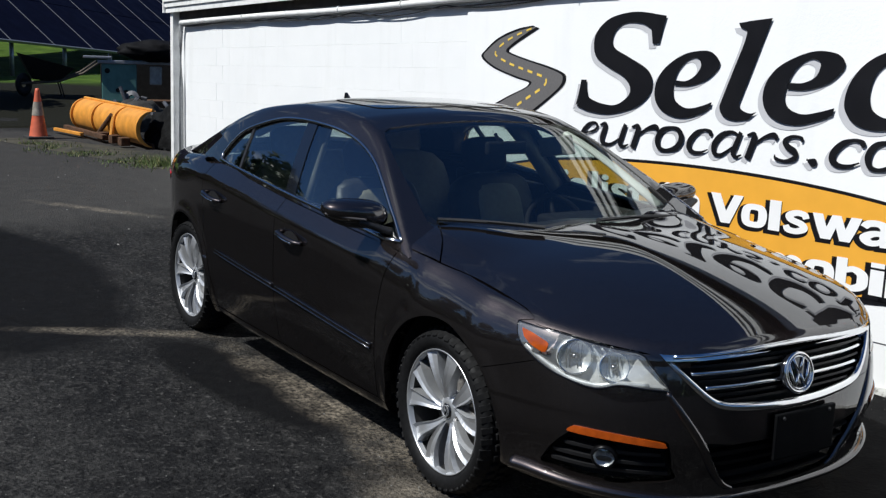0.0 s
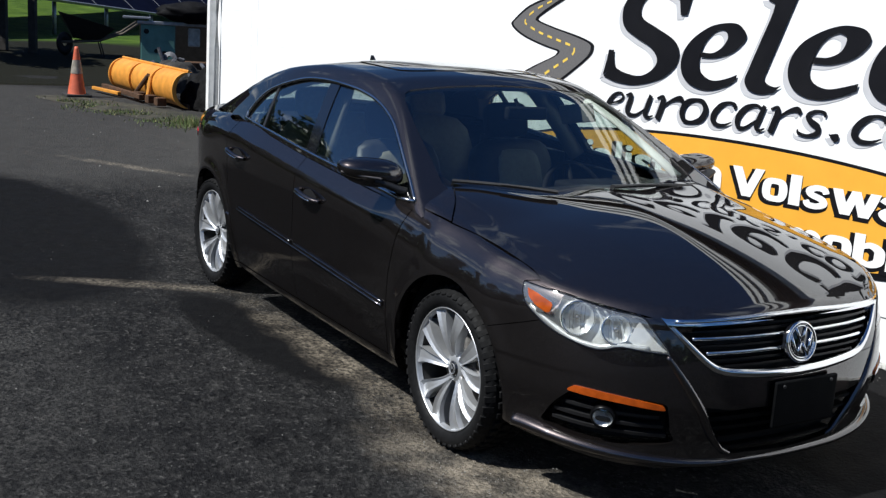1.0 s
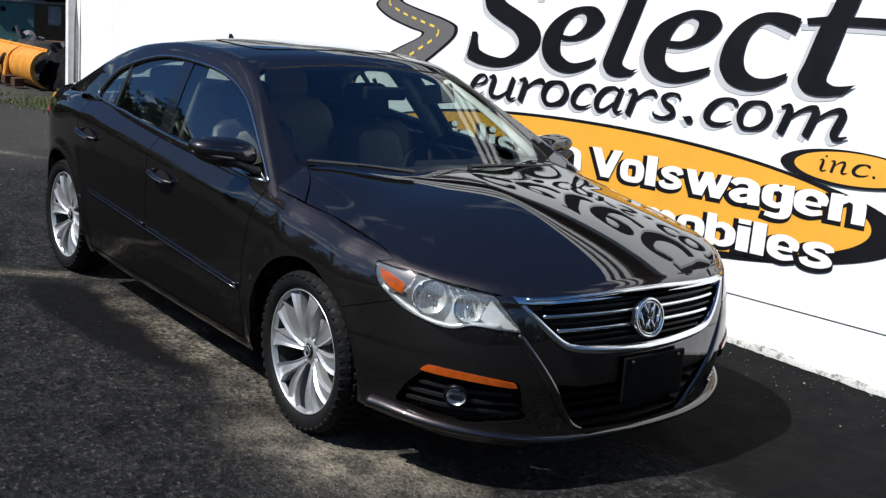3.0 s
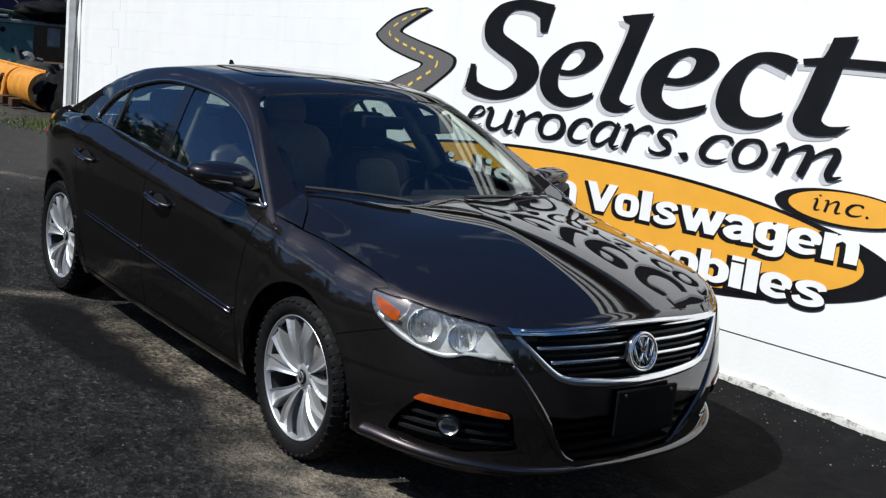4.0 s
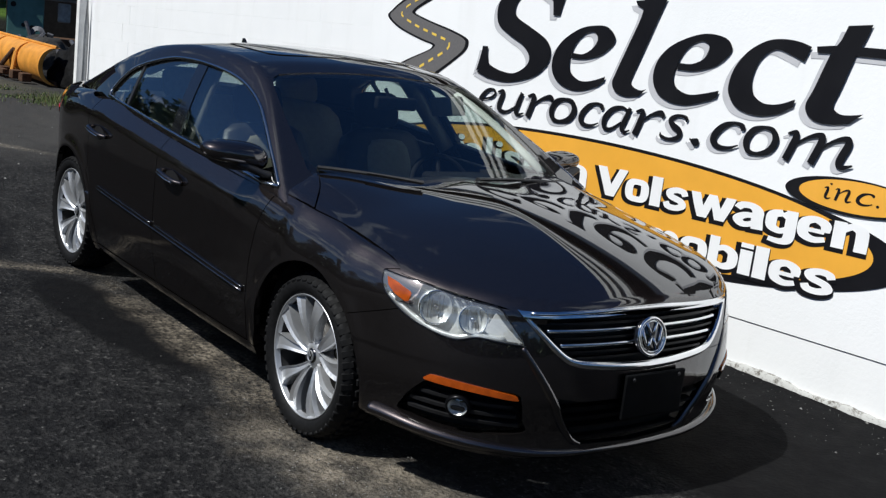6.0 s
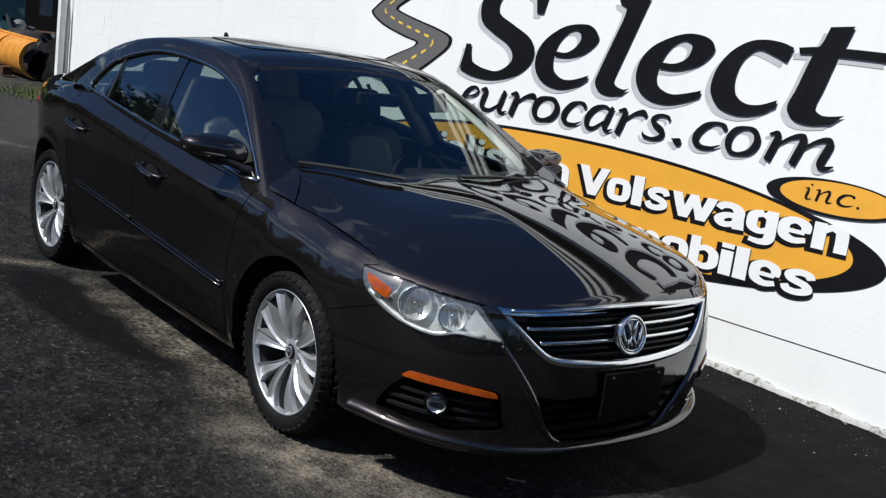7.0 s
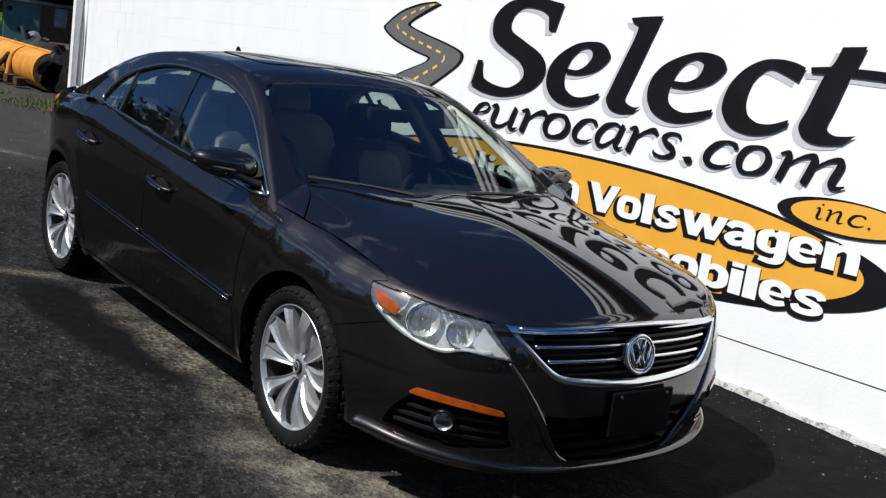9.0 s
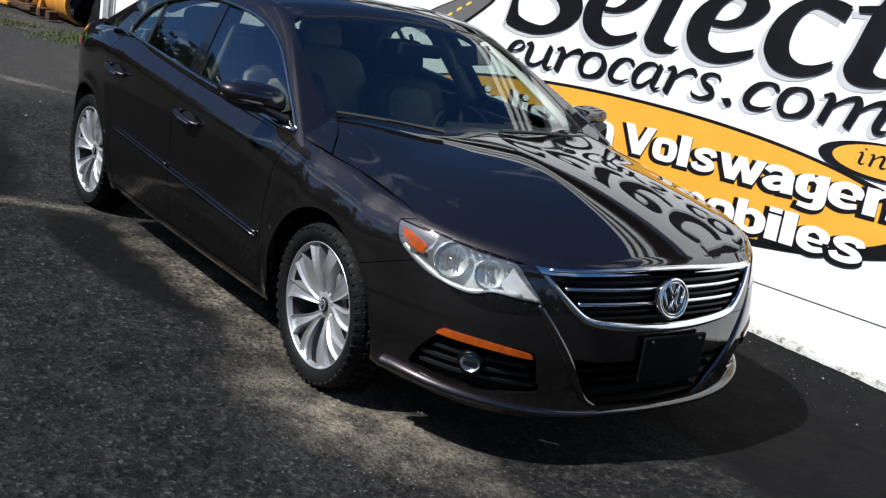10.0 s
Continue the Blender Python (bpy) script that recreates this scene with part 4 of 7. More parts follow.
    for z0, z1, a0, a1 in ((0.318, 0.300, 0.955, 0.525), (0.352, 0.335, 0.945, 0.54), (0.388, 0.372, 0.90, 0.56)):
        p = [(side(a), b) for a, b in band([(a0, z0), (0.75, (z0 + z1) / 2), (a1, z1)], 0.006)]
        panel("fog_slat", p if not other else p[::-1], nose_form, 0.01, BLACK_TRIM, car, flip=True, lift=-0.012, edge=0.03)
    m = set_on(nose_form, 0.757, 0.358, -0.02) @ Matrix.Diagonal((0.82, 0.82, 0.9, 1))
    fog = part("fog_lamp", flip_bm(moved(lathe([(0.043, 0.028), (0.047, 0.031), (0.053, 0.022), (0.058, 0.0), (0.058, -0.03)], 30), m)), MATT_BLACK, car, "round fog lamp with a glass lens", True)
    part("fog_bowl", flip_bm(moved(lathe([(0.0, -0.01), (0.025, -0.004), (0.043, 0.018)], 24), m)), LAMP_BOWL, fog, "", True)
    g = part("fog_lens", flip_bm(moved(lathe([(0.0, 0.040), (0.02, 0.038), (0.044, 0.027)], 24), m)), LENS, fog, "", True)
    g.visible_shadow = False
    p = [(side(a), b) for a, b in smooth_path([(0.888, 0.440), (0.875, 0.453), (0.845, 0.459), (0.70, 0.447), (0.572, 0.427), (0.552, 0.416), (0.562, 0.407), (0.70, 0.423), (0.86, 0.435)], 4, True)]
    panel("turn_signal", p if not other else p[::-1], nose_form, 0.012, AMBER, car, flip=True, lift=0.007, edge=0.018, label="long amber bumper turn signal")
    # ridge that runs from the lamp down beside the lower intake
    part("bumper_ridge", flip_bm(ring_of(nose_form, smooth_path([(0.552, 0.592), (0.483, 0.502), (0.412, 0.40), (0.362, 0.316), (0.305, 0.250), (0.25, 0.222)], 8), -0.006, [0.006 + 0.013 * math.sin(math.pi * min(1.0, 0.12 + i / 46)) for i in range(41)], 8, False)), PAINT, car, "", True)
    # door furniture
    for nm, x, z in (("front", -1.245, 0.792), ("rear", -2.215, 0.853)):
        s0 = float(sx(x))
        # flat black oval stands in for the shaded hollow behind the handle
        panel("handle_shade", smooth_path([(s0 - 0.075, z - 0.005), (s0, z + 0.028), (s0 + 0.075, z + 0.005), (s0, z - 0.045)], 5, True), side_form, 0.012, BLACK_TRIM, car, flip=True, lift=0.0015, edge=0, mirror=other)
        pts = line_on(side_form, [(s0 - 0.115, z - 0.013), (s0 - 0.08, z - 0.008), (s0, z + 0.002), (s0 + 0.08, z + 0.012), (s0 + 0.10, z + 0.014)], 0)
        off = [0.004, 0.03, 0.040, 0.034, 0.004]
        pts = [Vector(q) + Vector((0, -d, 0)) for q, d in zip(pts, off)]
        hb = tube([tuple(q) for q in smooth_path([tuple(q) for q in pts], 5)], 0.015, 8, False, flat=0.75)
        h = part("door_handle", flip_bm(hb), PAINT, car, "body-coloured door handle", True)
        strip = tube([tuple(Vector(q) + Vector((0, -0.0125, -0.006))) for q in smooth_path([tuple(q) for q in pts[1:4]], 5)], 0.0045, 6)
        part("handle_trim", flip_bm(strip), CHROME, h, "chrome handle insert", True)
    panel("door_moulding", band([(float(sx(-0.485)), 0.458), (float(sx(-0.9)), 0.484), (float(sx(-1.42)), 0.514)], 0.011), side_form, 0.014, PAINT, car, flip=True, lift=0.008, edge=0.008, mirror=other)
    panel("door_moulding", band([(float(sx(-1.455)), 0.516), (float(sx(-1.85)), 0.538), (float(sx(-2.20)), 0.556)], 0.011), side_form, 0.014, PAINT, car, flip=True, lift=0.008, edge=0.008, mirror=other)
    part("moulding_trim", flip_bm(tube(line_on(side_form, smooth_path([(float(sx(-0.485)), 0.452), (float(sx(-1.2)), 0.495), (float(sx(-2.20)), 0.550)], 8), -0.010), 0.0035, 5)), DARK_CHROME, car, "", True)
    # bright tubes added as the highlight along each moulding's top edge
    for ends in (((-0.485, 0.458), (-0.9, 0.484), (-1.42, 0.514)), ((-1.455, 0.516), (-1.85, 0.538), (-2.20, 0.556))):
        rail = [(float(sx(x)), z + 0.0105) for x, z in smooth_path(ends, 10)]
        part("moulding_highlight", flip_bm(ring_of(side_form, rail, 0.0075, 0.0024, 6, False)), DARK_CHROME, car, "", True)
    # door mirror
    mir = new("door_mirror")
    mir.parent = car
    tagged(mir, "dark painted door mirror with a turn signal strip")
    b = bmesh.new()
    bmesh.ops.create_uvsphere(b, u_segments=32, v_segments=20, radius=1.0)
    for q in b.verts:
        v = q.co
        k = (abs(v.x) ** 2.6 + abs(v.y) ** 2.8 + abs(v.z) ** 2.6) ** (1 / 2.7)
        x, y, z = v / k
        back = 0.055 if x < 0 else 0.085
        q.co = (x * back * (1 - 0.12 * y), y * 0.142, z * (0.055 + 0.010 * y) * (1 - 0.12 * max(0, x)) - 0.018 * y)
        if q.co.x < -0.035:
            q.co.x = -0.035
    m = pose(-0.60 - 0.045 * other, -0.945 + 0.045 * other, 1.010 - 0.012 * other, 0, 0, -10)
    part("mirror_housing", flip_bm(moved(b, m)), PAINT, mir, "", True)
    b = bmesh.new()
    bmesh.ops.create_uvsphere(b, u_segments=24, v_segments=14, radius=1.0)
    for q in b.verts:
        x, y, z = q.co
        q.co = (x * (0.05 if x < 0 else 0.084), y * 0.140, min(z, -0.30) * 0.068 - 0.018 * y)
    part("mirror_base", flip_bm(moved(b, m)), BLACK_TRIM, mir, "", True)
    b = bmesh.new()
    bmesh.ops.create_uvsphere(b, u_segments=20, v_segments=12, radius=1.0)
    for q in b.verts:
        q.co = (-0.036 + q.co.x * 0.006, q.co.y * 0.125, q.co.z * 0.050)
    part("mirror_glass", flip_bm(moved(b, m)), MIRROR, mir, "", True)
    line = [m @ Vector(q) for q in smooth_path([(0.034, -0.134, 0.002), (0.066, -0.09, -0.006), (0.083, -0.035, -0.014), (0.084, 0.025, -0.022)], 5)]
    part("mirror_signal", flip_bm(tube(line, 0.007, 8, flat=0.8)), plain("clear_signal", (0.13, 0.12, 0.12), 0.15, 0.3, 0.1), mir, "", True)
    arm = [(-0.50, -0.82, 0.935), (-0.515, -0.86, 0.945), (-0.53, -0.91, 0.965), (-0.545, -0.95, 0.98)]
    part("mirror_arm", flip_bm(tube(smooth_path(arm, 4), 0.030, 10, flat=0.55)), BLACK_TRIM, mir, "", True)
    # tail lamp seen past the quarter panel
    s1 = float(sx(-3.50))
    panel("tail_light", smooth_path([(s1 - 0.24, 0.845), (s1 - 0.05, 0.868), (s1 + 0.22, 0.86), (s1 + 0.22, 0.765), (s1 - 0.10, 0.79)], 4, True), side_form, 0.02, RED_LENS, car, flip=True, lift=0.004, edge=0.01, mirror=other, label="red tail light")

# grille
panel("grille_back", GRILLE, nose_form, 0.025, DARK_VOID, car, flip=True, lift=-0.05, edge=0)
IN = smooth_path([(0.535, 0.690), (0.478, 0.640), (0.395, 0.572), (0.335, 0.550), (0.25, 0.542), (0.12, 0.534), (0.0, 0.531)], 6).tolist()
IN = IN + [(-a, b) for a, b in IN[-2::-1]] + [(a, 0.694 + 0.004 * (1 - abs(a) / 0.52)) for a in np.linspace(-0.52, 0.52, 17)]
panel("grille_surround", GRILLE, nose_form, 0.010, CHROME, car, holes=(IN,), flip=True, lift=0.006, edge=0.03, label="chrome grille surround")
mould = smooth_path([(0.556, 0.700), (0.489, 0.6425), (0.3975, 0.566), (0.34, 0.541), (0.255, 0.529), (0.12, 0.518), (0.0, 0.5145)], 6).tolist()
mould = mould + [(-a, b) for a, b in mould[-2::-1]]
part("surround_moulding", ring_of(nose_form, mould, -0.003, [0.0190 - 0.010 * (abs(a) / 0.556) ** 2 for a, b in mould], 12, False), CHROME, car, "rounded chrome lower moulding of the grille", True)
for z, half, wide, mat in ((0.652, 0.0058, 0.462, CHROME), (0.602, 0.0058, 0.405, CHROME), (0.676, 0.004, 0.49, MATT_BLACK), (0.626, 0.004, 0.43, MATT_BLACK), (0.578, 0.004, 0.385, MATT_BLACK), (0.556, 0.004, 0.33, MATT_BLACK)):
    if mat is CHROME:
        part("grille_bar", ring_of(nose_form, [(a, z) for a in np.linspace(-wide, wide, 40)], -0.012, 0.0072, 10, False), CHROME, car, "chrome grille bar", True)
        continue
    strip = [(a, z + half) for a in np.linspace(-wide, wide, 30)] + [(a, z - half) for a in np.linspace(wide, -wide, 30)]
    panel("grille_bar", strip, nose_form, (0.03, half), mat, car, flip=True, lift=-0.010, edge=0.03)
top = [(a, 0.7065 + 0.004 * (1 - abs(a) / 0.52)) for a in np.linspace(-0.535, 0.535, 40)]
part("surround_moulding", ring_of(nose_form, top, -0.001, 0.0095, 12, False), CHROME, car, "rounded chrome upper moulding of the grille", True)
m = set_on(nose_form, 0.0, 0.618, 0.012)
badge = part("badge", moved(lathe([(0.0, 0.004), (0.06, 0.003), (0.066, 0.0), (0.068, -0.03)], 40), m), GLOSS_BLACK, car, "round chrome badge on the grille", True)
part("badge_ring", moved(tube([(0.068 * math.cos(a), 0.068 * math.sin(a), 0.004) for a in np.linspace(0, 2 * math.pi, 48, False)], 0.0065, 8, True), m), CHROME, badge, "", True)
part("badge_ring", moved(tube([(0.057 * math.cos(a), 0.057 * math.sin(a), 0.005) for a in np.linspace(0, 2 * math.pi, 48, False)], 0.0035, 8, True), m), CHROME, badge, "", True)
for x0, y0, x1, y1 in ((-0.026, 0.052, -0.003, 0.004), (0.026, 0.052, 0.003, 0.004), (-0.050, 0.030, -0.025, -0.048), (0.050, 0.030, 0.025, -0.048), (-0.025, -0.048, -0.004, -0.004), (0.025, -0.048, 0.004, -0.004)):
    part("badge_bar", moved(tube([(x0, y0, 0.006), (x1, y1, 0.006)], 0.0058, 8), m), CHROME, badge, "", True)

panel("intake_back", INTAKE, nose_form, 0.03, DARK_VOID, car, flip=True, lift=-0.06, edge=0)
for z, wide in ((0.245, 0.28), (0.285, 0.31), (0.325, 0.345), (0.365, 0.365)):
    strip = [(a, z + 0.005) for a in np.linspace(-wide, wide, 24)] + [(a, z - 0.005) for a in np.linspace(wide, -wide, 24)]
    panel("intake_slat", strip, nose_form, (0.03, 0.005), MATT_BLACK, car, flip=True, lift=-0.012, edge=0.03)
m = pose(0.966, 0.035, 0.405, 90, 0, 90)
plate = part("plate_holder", moved(box((0.312, 0.168, 0.016), (0, 0, 0), 0.006), m), PLATE_BLACK, car, "empty black number plate holder")
for x in (-0.12, 0.12):
    part("screw", moved(lathe([(0.0, 0.013), (0.006, 0.012), (0.008, 0.007)], 10), m @ Matrix.Translation((x, 0.066, 0))), BLACK_TRIM, plate)
lip = [(-1.12, 0.258), (-1.0, 0.255), (-0.667, 0.226), (-0.40, 0.197), (-0.2, 0.188), (0.0, 0.185), (0.2, 0.188), (0.40, 0.197), (0.667, 0.226), (1.0, 0.255), (1.12, 0.258)]
lip = smooth_path(lip, 6)
part("chin_lip", tube(line_on(nose_form, lip, 0.012), [0.026 + 0.022 * abs(a / 1.12) ** 1.5 for a, _ in lip], 12, False, flat=0.62), PAINT, car, "painted chin lip", True)

# wipers, antenna, sunroof
for p0, p1 in (((-0.418, -0.650, 0.990), (-0.150, -0.300, 0.976)), ((-0.200, 0.030, 0.982), (-0.300, 0.600, 0.955))):
    P = np.linspace(p0, p1, 16) - np.outer(np.sin(np.linspace(0, math.pi, 16)), (0.010, 0, -0.004))
    w = part("wiper", tube(P, 0.0085, 6), BLACK_TRIM, car, "black wiper")
    foot = P[::-1] if p0[1] < 0 else P
    part("wiper_arm", tube(foot[:9] + (0.010, 0, 0.004), np.linspace(0.014, 0.006, 9), 6, flat=0.6), BLACK_TRIM, w)
cowl = [(-0.195, 0), (-0.205, 0.2), (-0.25, 0.32), (-0.33, 0.45), (-0.41, 0.585), (-0.425, 0.64), (-0.50, 0.64), (-0.46, 0.52), (-0.40, 0.32), (-0.36, 0)]
panel("cowl", mirrored(cowl), top_form, 0.03, BLACK_TRIM, car, lift=-0.010, edge=0.01)
b = bmesh.new()
prof = [(-0.055, 0.0), (0.06, 0.0), (0.035, 0.016), (0.0, 0.042), (-0.04, 0.072), (-0.055, 0.070)]
for sgn in (1, -1):
    f = [b.verts.new((x, sgn * (0.016 if z < 0.01 else 0.005), z)) for x, z in prof]
    b.faces.new(f if sgn < 0 else f[::-1])
b.verts.ensure_lookup_table()
for i in range(6):
    b.faces.new((b.verts[i], b.verts[(i + 1) % 6], b.verts[6 + (i + 1) % 6], b.verts[6 + i]))
bmesh.ops.recalc_face_normals(b, faces=b.faces)
b.transform(Matrix.Translation((-2.42, 0, float(cabin_z(-2.42, 0)) - 0.004)))
part("antenna_fin", b, GLOSS_BLACK, car, "black roof antenna fin")
panel("sunroof", mirrored(smooth_path([(-1.30, 0), (-1.31, 0.3), (-1.34, 0.40), (-1.42, 0.43), (-1.72, 0.43), (-1.80, 0.40), (-1.82, 0.3), (-1.83, 0)], 4).tolist()), cabin_top, 0.04, GLOSS_BLACK, car, lift=0.004, edge=0.006, label="dark glass sunroof")

# ---- cabin ----
BEIGE = plain("beige_leather", (0.20, 0.182, 0.135), 0.55, 0.0, 0.12, 40.0, 0.002)
DARK_LEATHER = plain("dark_leather", (0.018, 0.017, 0.016), 0.5, 0.0, 0.15, 40.0, 0.002)
DASH = plain("dark_dashboard", (0.007, 0.0075, 0.0085), 0.75, 0.0, 0.15, 90.0, 0.001, Specular_IOR_Level=0.12)
SUNLIT_TRIM = plain("sunlit_pillar_trim", (0.50, 0.50, 0.46), 0.8, 0.0, 0.06, 60.0)
HEADLINER = plain("pale_headliner", (0.15, 0.15, 0.135), 0.9, 0.0, 0.06, 60.0)


def pad(sx_, sy_, sz_, m, bulge=0.35, mat=BEIGE, name="pad", parent=None):
    b = bmesh.new()
    bmesh.ops.create_cube(b, size=2.0)
    bmesh.ops.subdivide_edges(b, edges=b.edges[:], cuts=5, use_grid_fill=True)
    for q in b.verts:
        v = q.co
        n = max(abs(v.x), abs(v.y), abs(v.z))
        p = 5.0
        k = (abs(v.x) ** p + abs(v.y) ** p + abs(v.z) ** p) ** (1 / p)
        q.co = Vector((v.x / k * sx_ / 2, v.y / k * sy_ / 2, v.z / k * sz_ / 2))
    b.transform(m)
    return part(name, b, mat, parent, "", True)


def seat(x, y, back_z=0.62):
    s = new("seat")
    s.parent = car
    tagged(s, "beige leather car seat with headrest")
    pad(0.52, 0.50, 0.18, pose(x + 0.22, y, 0.44, 0, -8, 0), name="cushion", parent=s)
    pad(0.17, 0.50, 0.66, pose(x - 0.10, y, 0.71, 0, -20, 0), name="backrest", parent=s, mat=DARK_LEATHER)
    pad(0.10, 0.31, 0.56, pose(x - 0.055, y, 0.715, 0, -20, 0), name="backrest_panel", parent=s)
    # headrest takes the dark dashboard material for its shade under the roof
    pad(0.11, 0.25, 0.19, pose(x - 0.245, y, 1.12, 0, -14, 0), name="headrest", parent=s, mat=DASH)
    for d in (-0.06, 0.06):
        part("headrest_post", tube([(x - 0.20, y + d, 0.97), (x - 0.235, y + d, 1.09)], 0.007, 6), CHROME, s, "", True)


seat(-1.28, -0.37)
seat(-1.28, 0.35)
rear_seat = pad(0.2, 1.25, 0.60, pose(-2.28, 0, 0.78, 0, -24, 0), name="rear_seat", parent=car)
pad(0.55, 1.25, 0.2, pose(-1.98, 0, 0.50, 0, -8, 0), name="rear_cushion", parent=rear_seat)
for y in (-0.36, 0.36):
    pad(0.10, 0.26, 0.17, pose(-2.43, y, 1.12, 0, -14, 0), name="headrest", parent=rear_seat)
b = box((0.42, 1.36, 0.20), (-0.68, 0, 0.76), 0.06, segments=4)
box((0.30, 1.30, 0.12), (-0.50, 0, 0.825), 0.04, segments=3, bm=b)
box((0.28, 0.36, 0.07), (-0.70, 0.37, 0.875), 0.03, segments=4, bm=b)
box((1.0, 0.24, 0.36), (-1.2, 0, 0.48), 0.04, bm=b)
part("dashboard", b, DASH, car, "dark dashboard", True)
m = pose(-0.88, 0.37, 0.80, 0, 62, 0)
sw = part("steering_wheel", moved(tube([(0.185 * math.cos(a), 0.185 * math.sin(a), 0) for a in np.linspace(0, 2 * math.pi, 40, False)], 0.015, 8, True), m), DASH, car, "black steering wheel", True)
b = lathe([(0.0, 0.02), (0.05, 0.018), (0.07, 0.0), (0.06, -0.03), (0.0, -0.04)], 20)
for a in (0, math.pi, math.pi / 2):
    tube([(0, 0, 0), (0.18 * math.cos(a), 0.18 * math.sin(a), 0)], 0.014, 6, bm=b)
part("wheel_spokes", moved(b, m), DASH, sw, "", True)
rv = part("rear_view_mirror", box((0.035, 0.24, 0.065), (-0.985, 0.10, 1.215), 0.016, segments=3), DASH, car, "interior rear-view mirror")
part("mirror_stem", tube([(-0.985, 0.06, 1.24), (-1.0, 0.04, 1.285)], 0.010, 6), DASH, rv)
panel("headliner", mirrored([(-1.10, 0), (-1.10, 0.46), (-1.4, 0.50), (-2.3, 0.48), (-2.48, 0.42), (-2.5, 0)]), lambda x, y: cabin_top(x, y) - np.array((0, 0, 0.04)), 0.05, HEADLINER, car, flip=True, edge=0)
part("sun_visor", moved(box((0.27, 0.018, 0.10), bevel=0.008, segments=3), pose(-1.10, 0.505, 1.205, 14, -9, 0)), HEADLINER, car, "grey sun visor swung to the side window", True)
part("parcel_shelf", box((0.5, 1.1, 0.03), (-2.80, 0, 0.985), 0.01), DASH, car)
for sgn in (-1, 1):
    b = box((1.0, 0.05, 0.42), (-0.95, sgn * 0.74, 0.70), 0.02)
    box((0.85, 0.05, 0.42), (-1.92, sgn * 0.74, 0.74), 0.02, bm=b)
    part("door_lining", b, DARK_LEATHER, car)
    pts = cabin_side(np.array([-1.41, -1.47, -1.53, -1.60]), np.array([0.93, 1.05, 1.17, 1.29])) + (0, 0.075, 0)
    pts = pts * (1, -sgn if sgn > 0 else 1, 1)
    part("pillar_lining", tube(pts - (0.03 * (sgn > 0), 0, 0), 0.062 + 0.028 * (sgn > 0), 8, flat=0.5), HEADLINER, car, "", True)
    # lining of the roof's side rail, over the windows
    top = smooth_path(DLO_TOP[30:-12:6], 4)
    rail = cabin_side(top[:, 0], top[:, 1]) + (0, 0.085, 0.012)
    rail = rail * (1, -sgn if sgn > 0 else 1, 1)
    part("rail_lining", tube(rail, 0.050, 8, flat=0.7), HEADLINER, car, "", True)

    y = np.array([0.682, 0.66, 0.632, 0.605, 0.58, 0.55]) - 0.035
    x = np.array([-0.46, -0.60, -0.75, -0.87, -0.96, -1.04])
    # far pillar only: its sunlit look is put into the pale colour
    if sgn > 0:
        part("windscreen_pillar_trim", tube(np.stack([x, sgn * y, cabin_z(x, y) - 0.032], -1), 0.034, 8, flat=0.4), SUNLIT_TRIM, car, "pale windscreen pillar trim, sunlight put into its colour", True)


# ---- the building's front ----
MORTAR_X = -3.94
blocks = {}
rng = random.Random(4)
for row in range(11):
    z0 = 0.205 * row - 0.02
    x = WALL_X0 + 0.01 + (0.2 if row % 2 else 0.0)
    xs = ([WALL_X0 + 0.01] if row % 2 else []) + [x + 0.405 * k for k in range(18) if x + 0.405 * k < MORTAR_X - 0.02] + [MORTAR_X - 0.005]
    for x0, x1 in zip(xs, xs[1:]):
        if x1 - x0 < 0.05:
            continue
        key = round(x1 - x0, 2)
        if key not in blocks:
            bb = box((key - 0.0006, 0.012, 0.2044), (0, 0, 0), 0.0009, segments=1)
            me = bpy.data.meshes.new("block")
            bb.to_mesh(me)
            bb.free()
            me.materials.append(WHITE_WALL)
            blocks[key] = me
        o = new("block", blocks[key])
        xm = (x0 + x1) / 2
        o.matrix_world = pose(xm, WALL_Y + 0.004 + rng.uniform(-0.0003, 0.0003), along(xm, z0 + 0.1), 0, -2.0, 0)
        o.parent = wall

board = tagged(part("sign_board", slab(MORTAR_X, WALL_X1, 0.2325, 2.28, WALL_Y - 0.016, WALL_Y + 0.01), BOARD), "white sign board with black script and an orange oval", "sign")
tagged(part("wall_plinth", slab(MORTAR_X, WALL_X1, -0.5, 0.227, WALL_Y - 0.009, WALL_Y + 0.005), WHITE_WALL), "white painted plinth below the sign board", "wall", kind="structure")
b = bmesh.new()
rows = []
N = 420
for i in range(N + 1):
    x = WALL_X0 + (WALL_X1 - WALL_X0) * i / N
    h = 0.032 + 0.022 * noise.noise((x * 3.1, 0, 0)) + 0.014 * noise.noise((x * 14, 3, 0))
    d = 0.024 + 0.014 * noise.noise((x * 6.0, 7, 0)) + 0.012 * noise.noise((x * 23, 5, 0))
    rows.append([b.verts.new(q) for q in ((x, WALL_Y - d - 0.012, -0.01), (x, WALL_Y - d - 0.004, max(0.008, h * 0.75)), (x, WALL_Y - 0.002, max(0.02, h)))])
for lo, hi in zip(rows, rows[1:]):
    for j in (0, 1):
        b.faces.new((lo[j], hi[j], hi[j + 1], lo[j + 1]))
n = Nodes("chipped_foot_paint")
at = n.where()
n.set(Base_Color=n.mix(n.ramp(n.noise(22.0, 6.0, 0.75, at), (0.50, 0.0), (0.62, 1.0)), (0.42, 0.42, 0.40), (0.10, 0.09, 0.075)), Roughness=0.8)
n.bump(n.noise(60.0, 5.0, 0.7, at), 0.006, 0.8)
tagged(part("wall_foot", b, n.mat, None, "", True), "chipped white painted concrete foot of the wall", "trim", kind="structure")

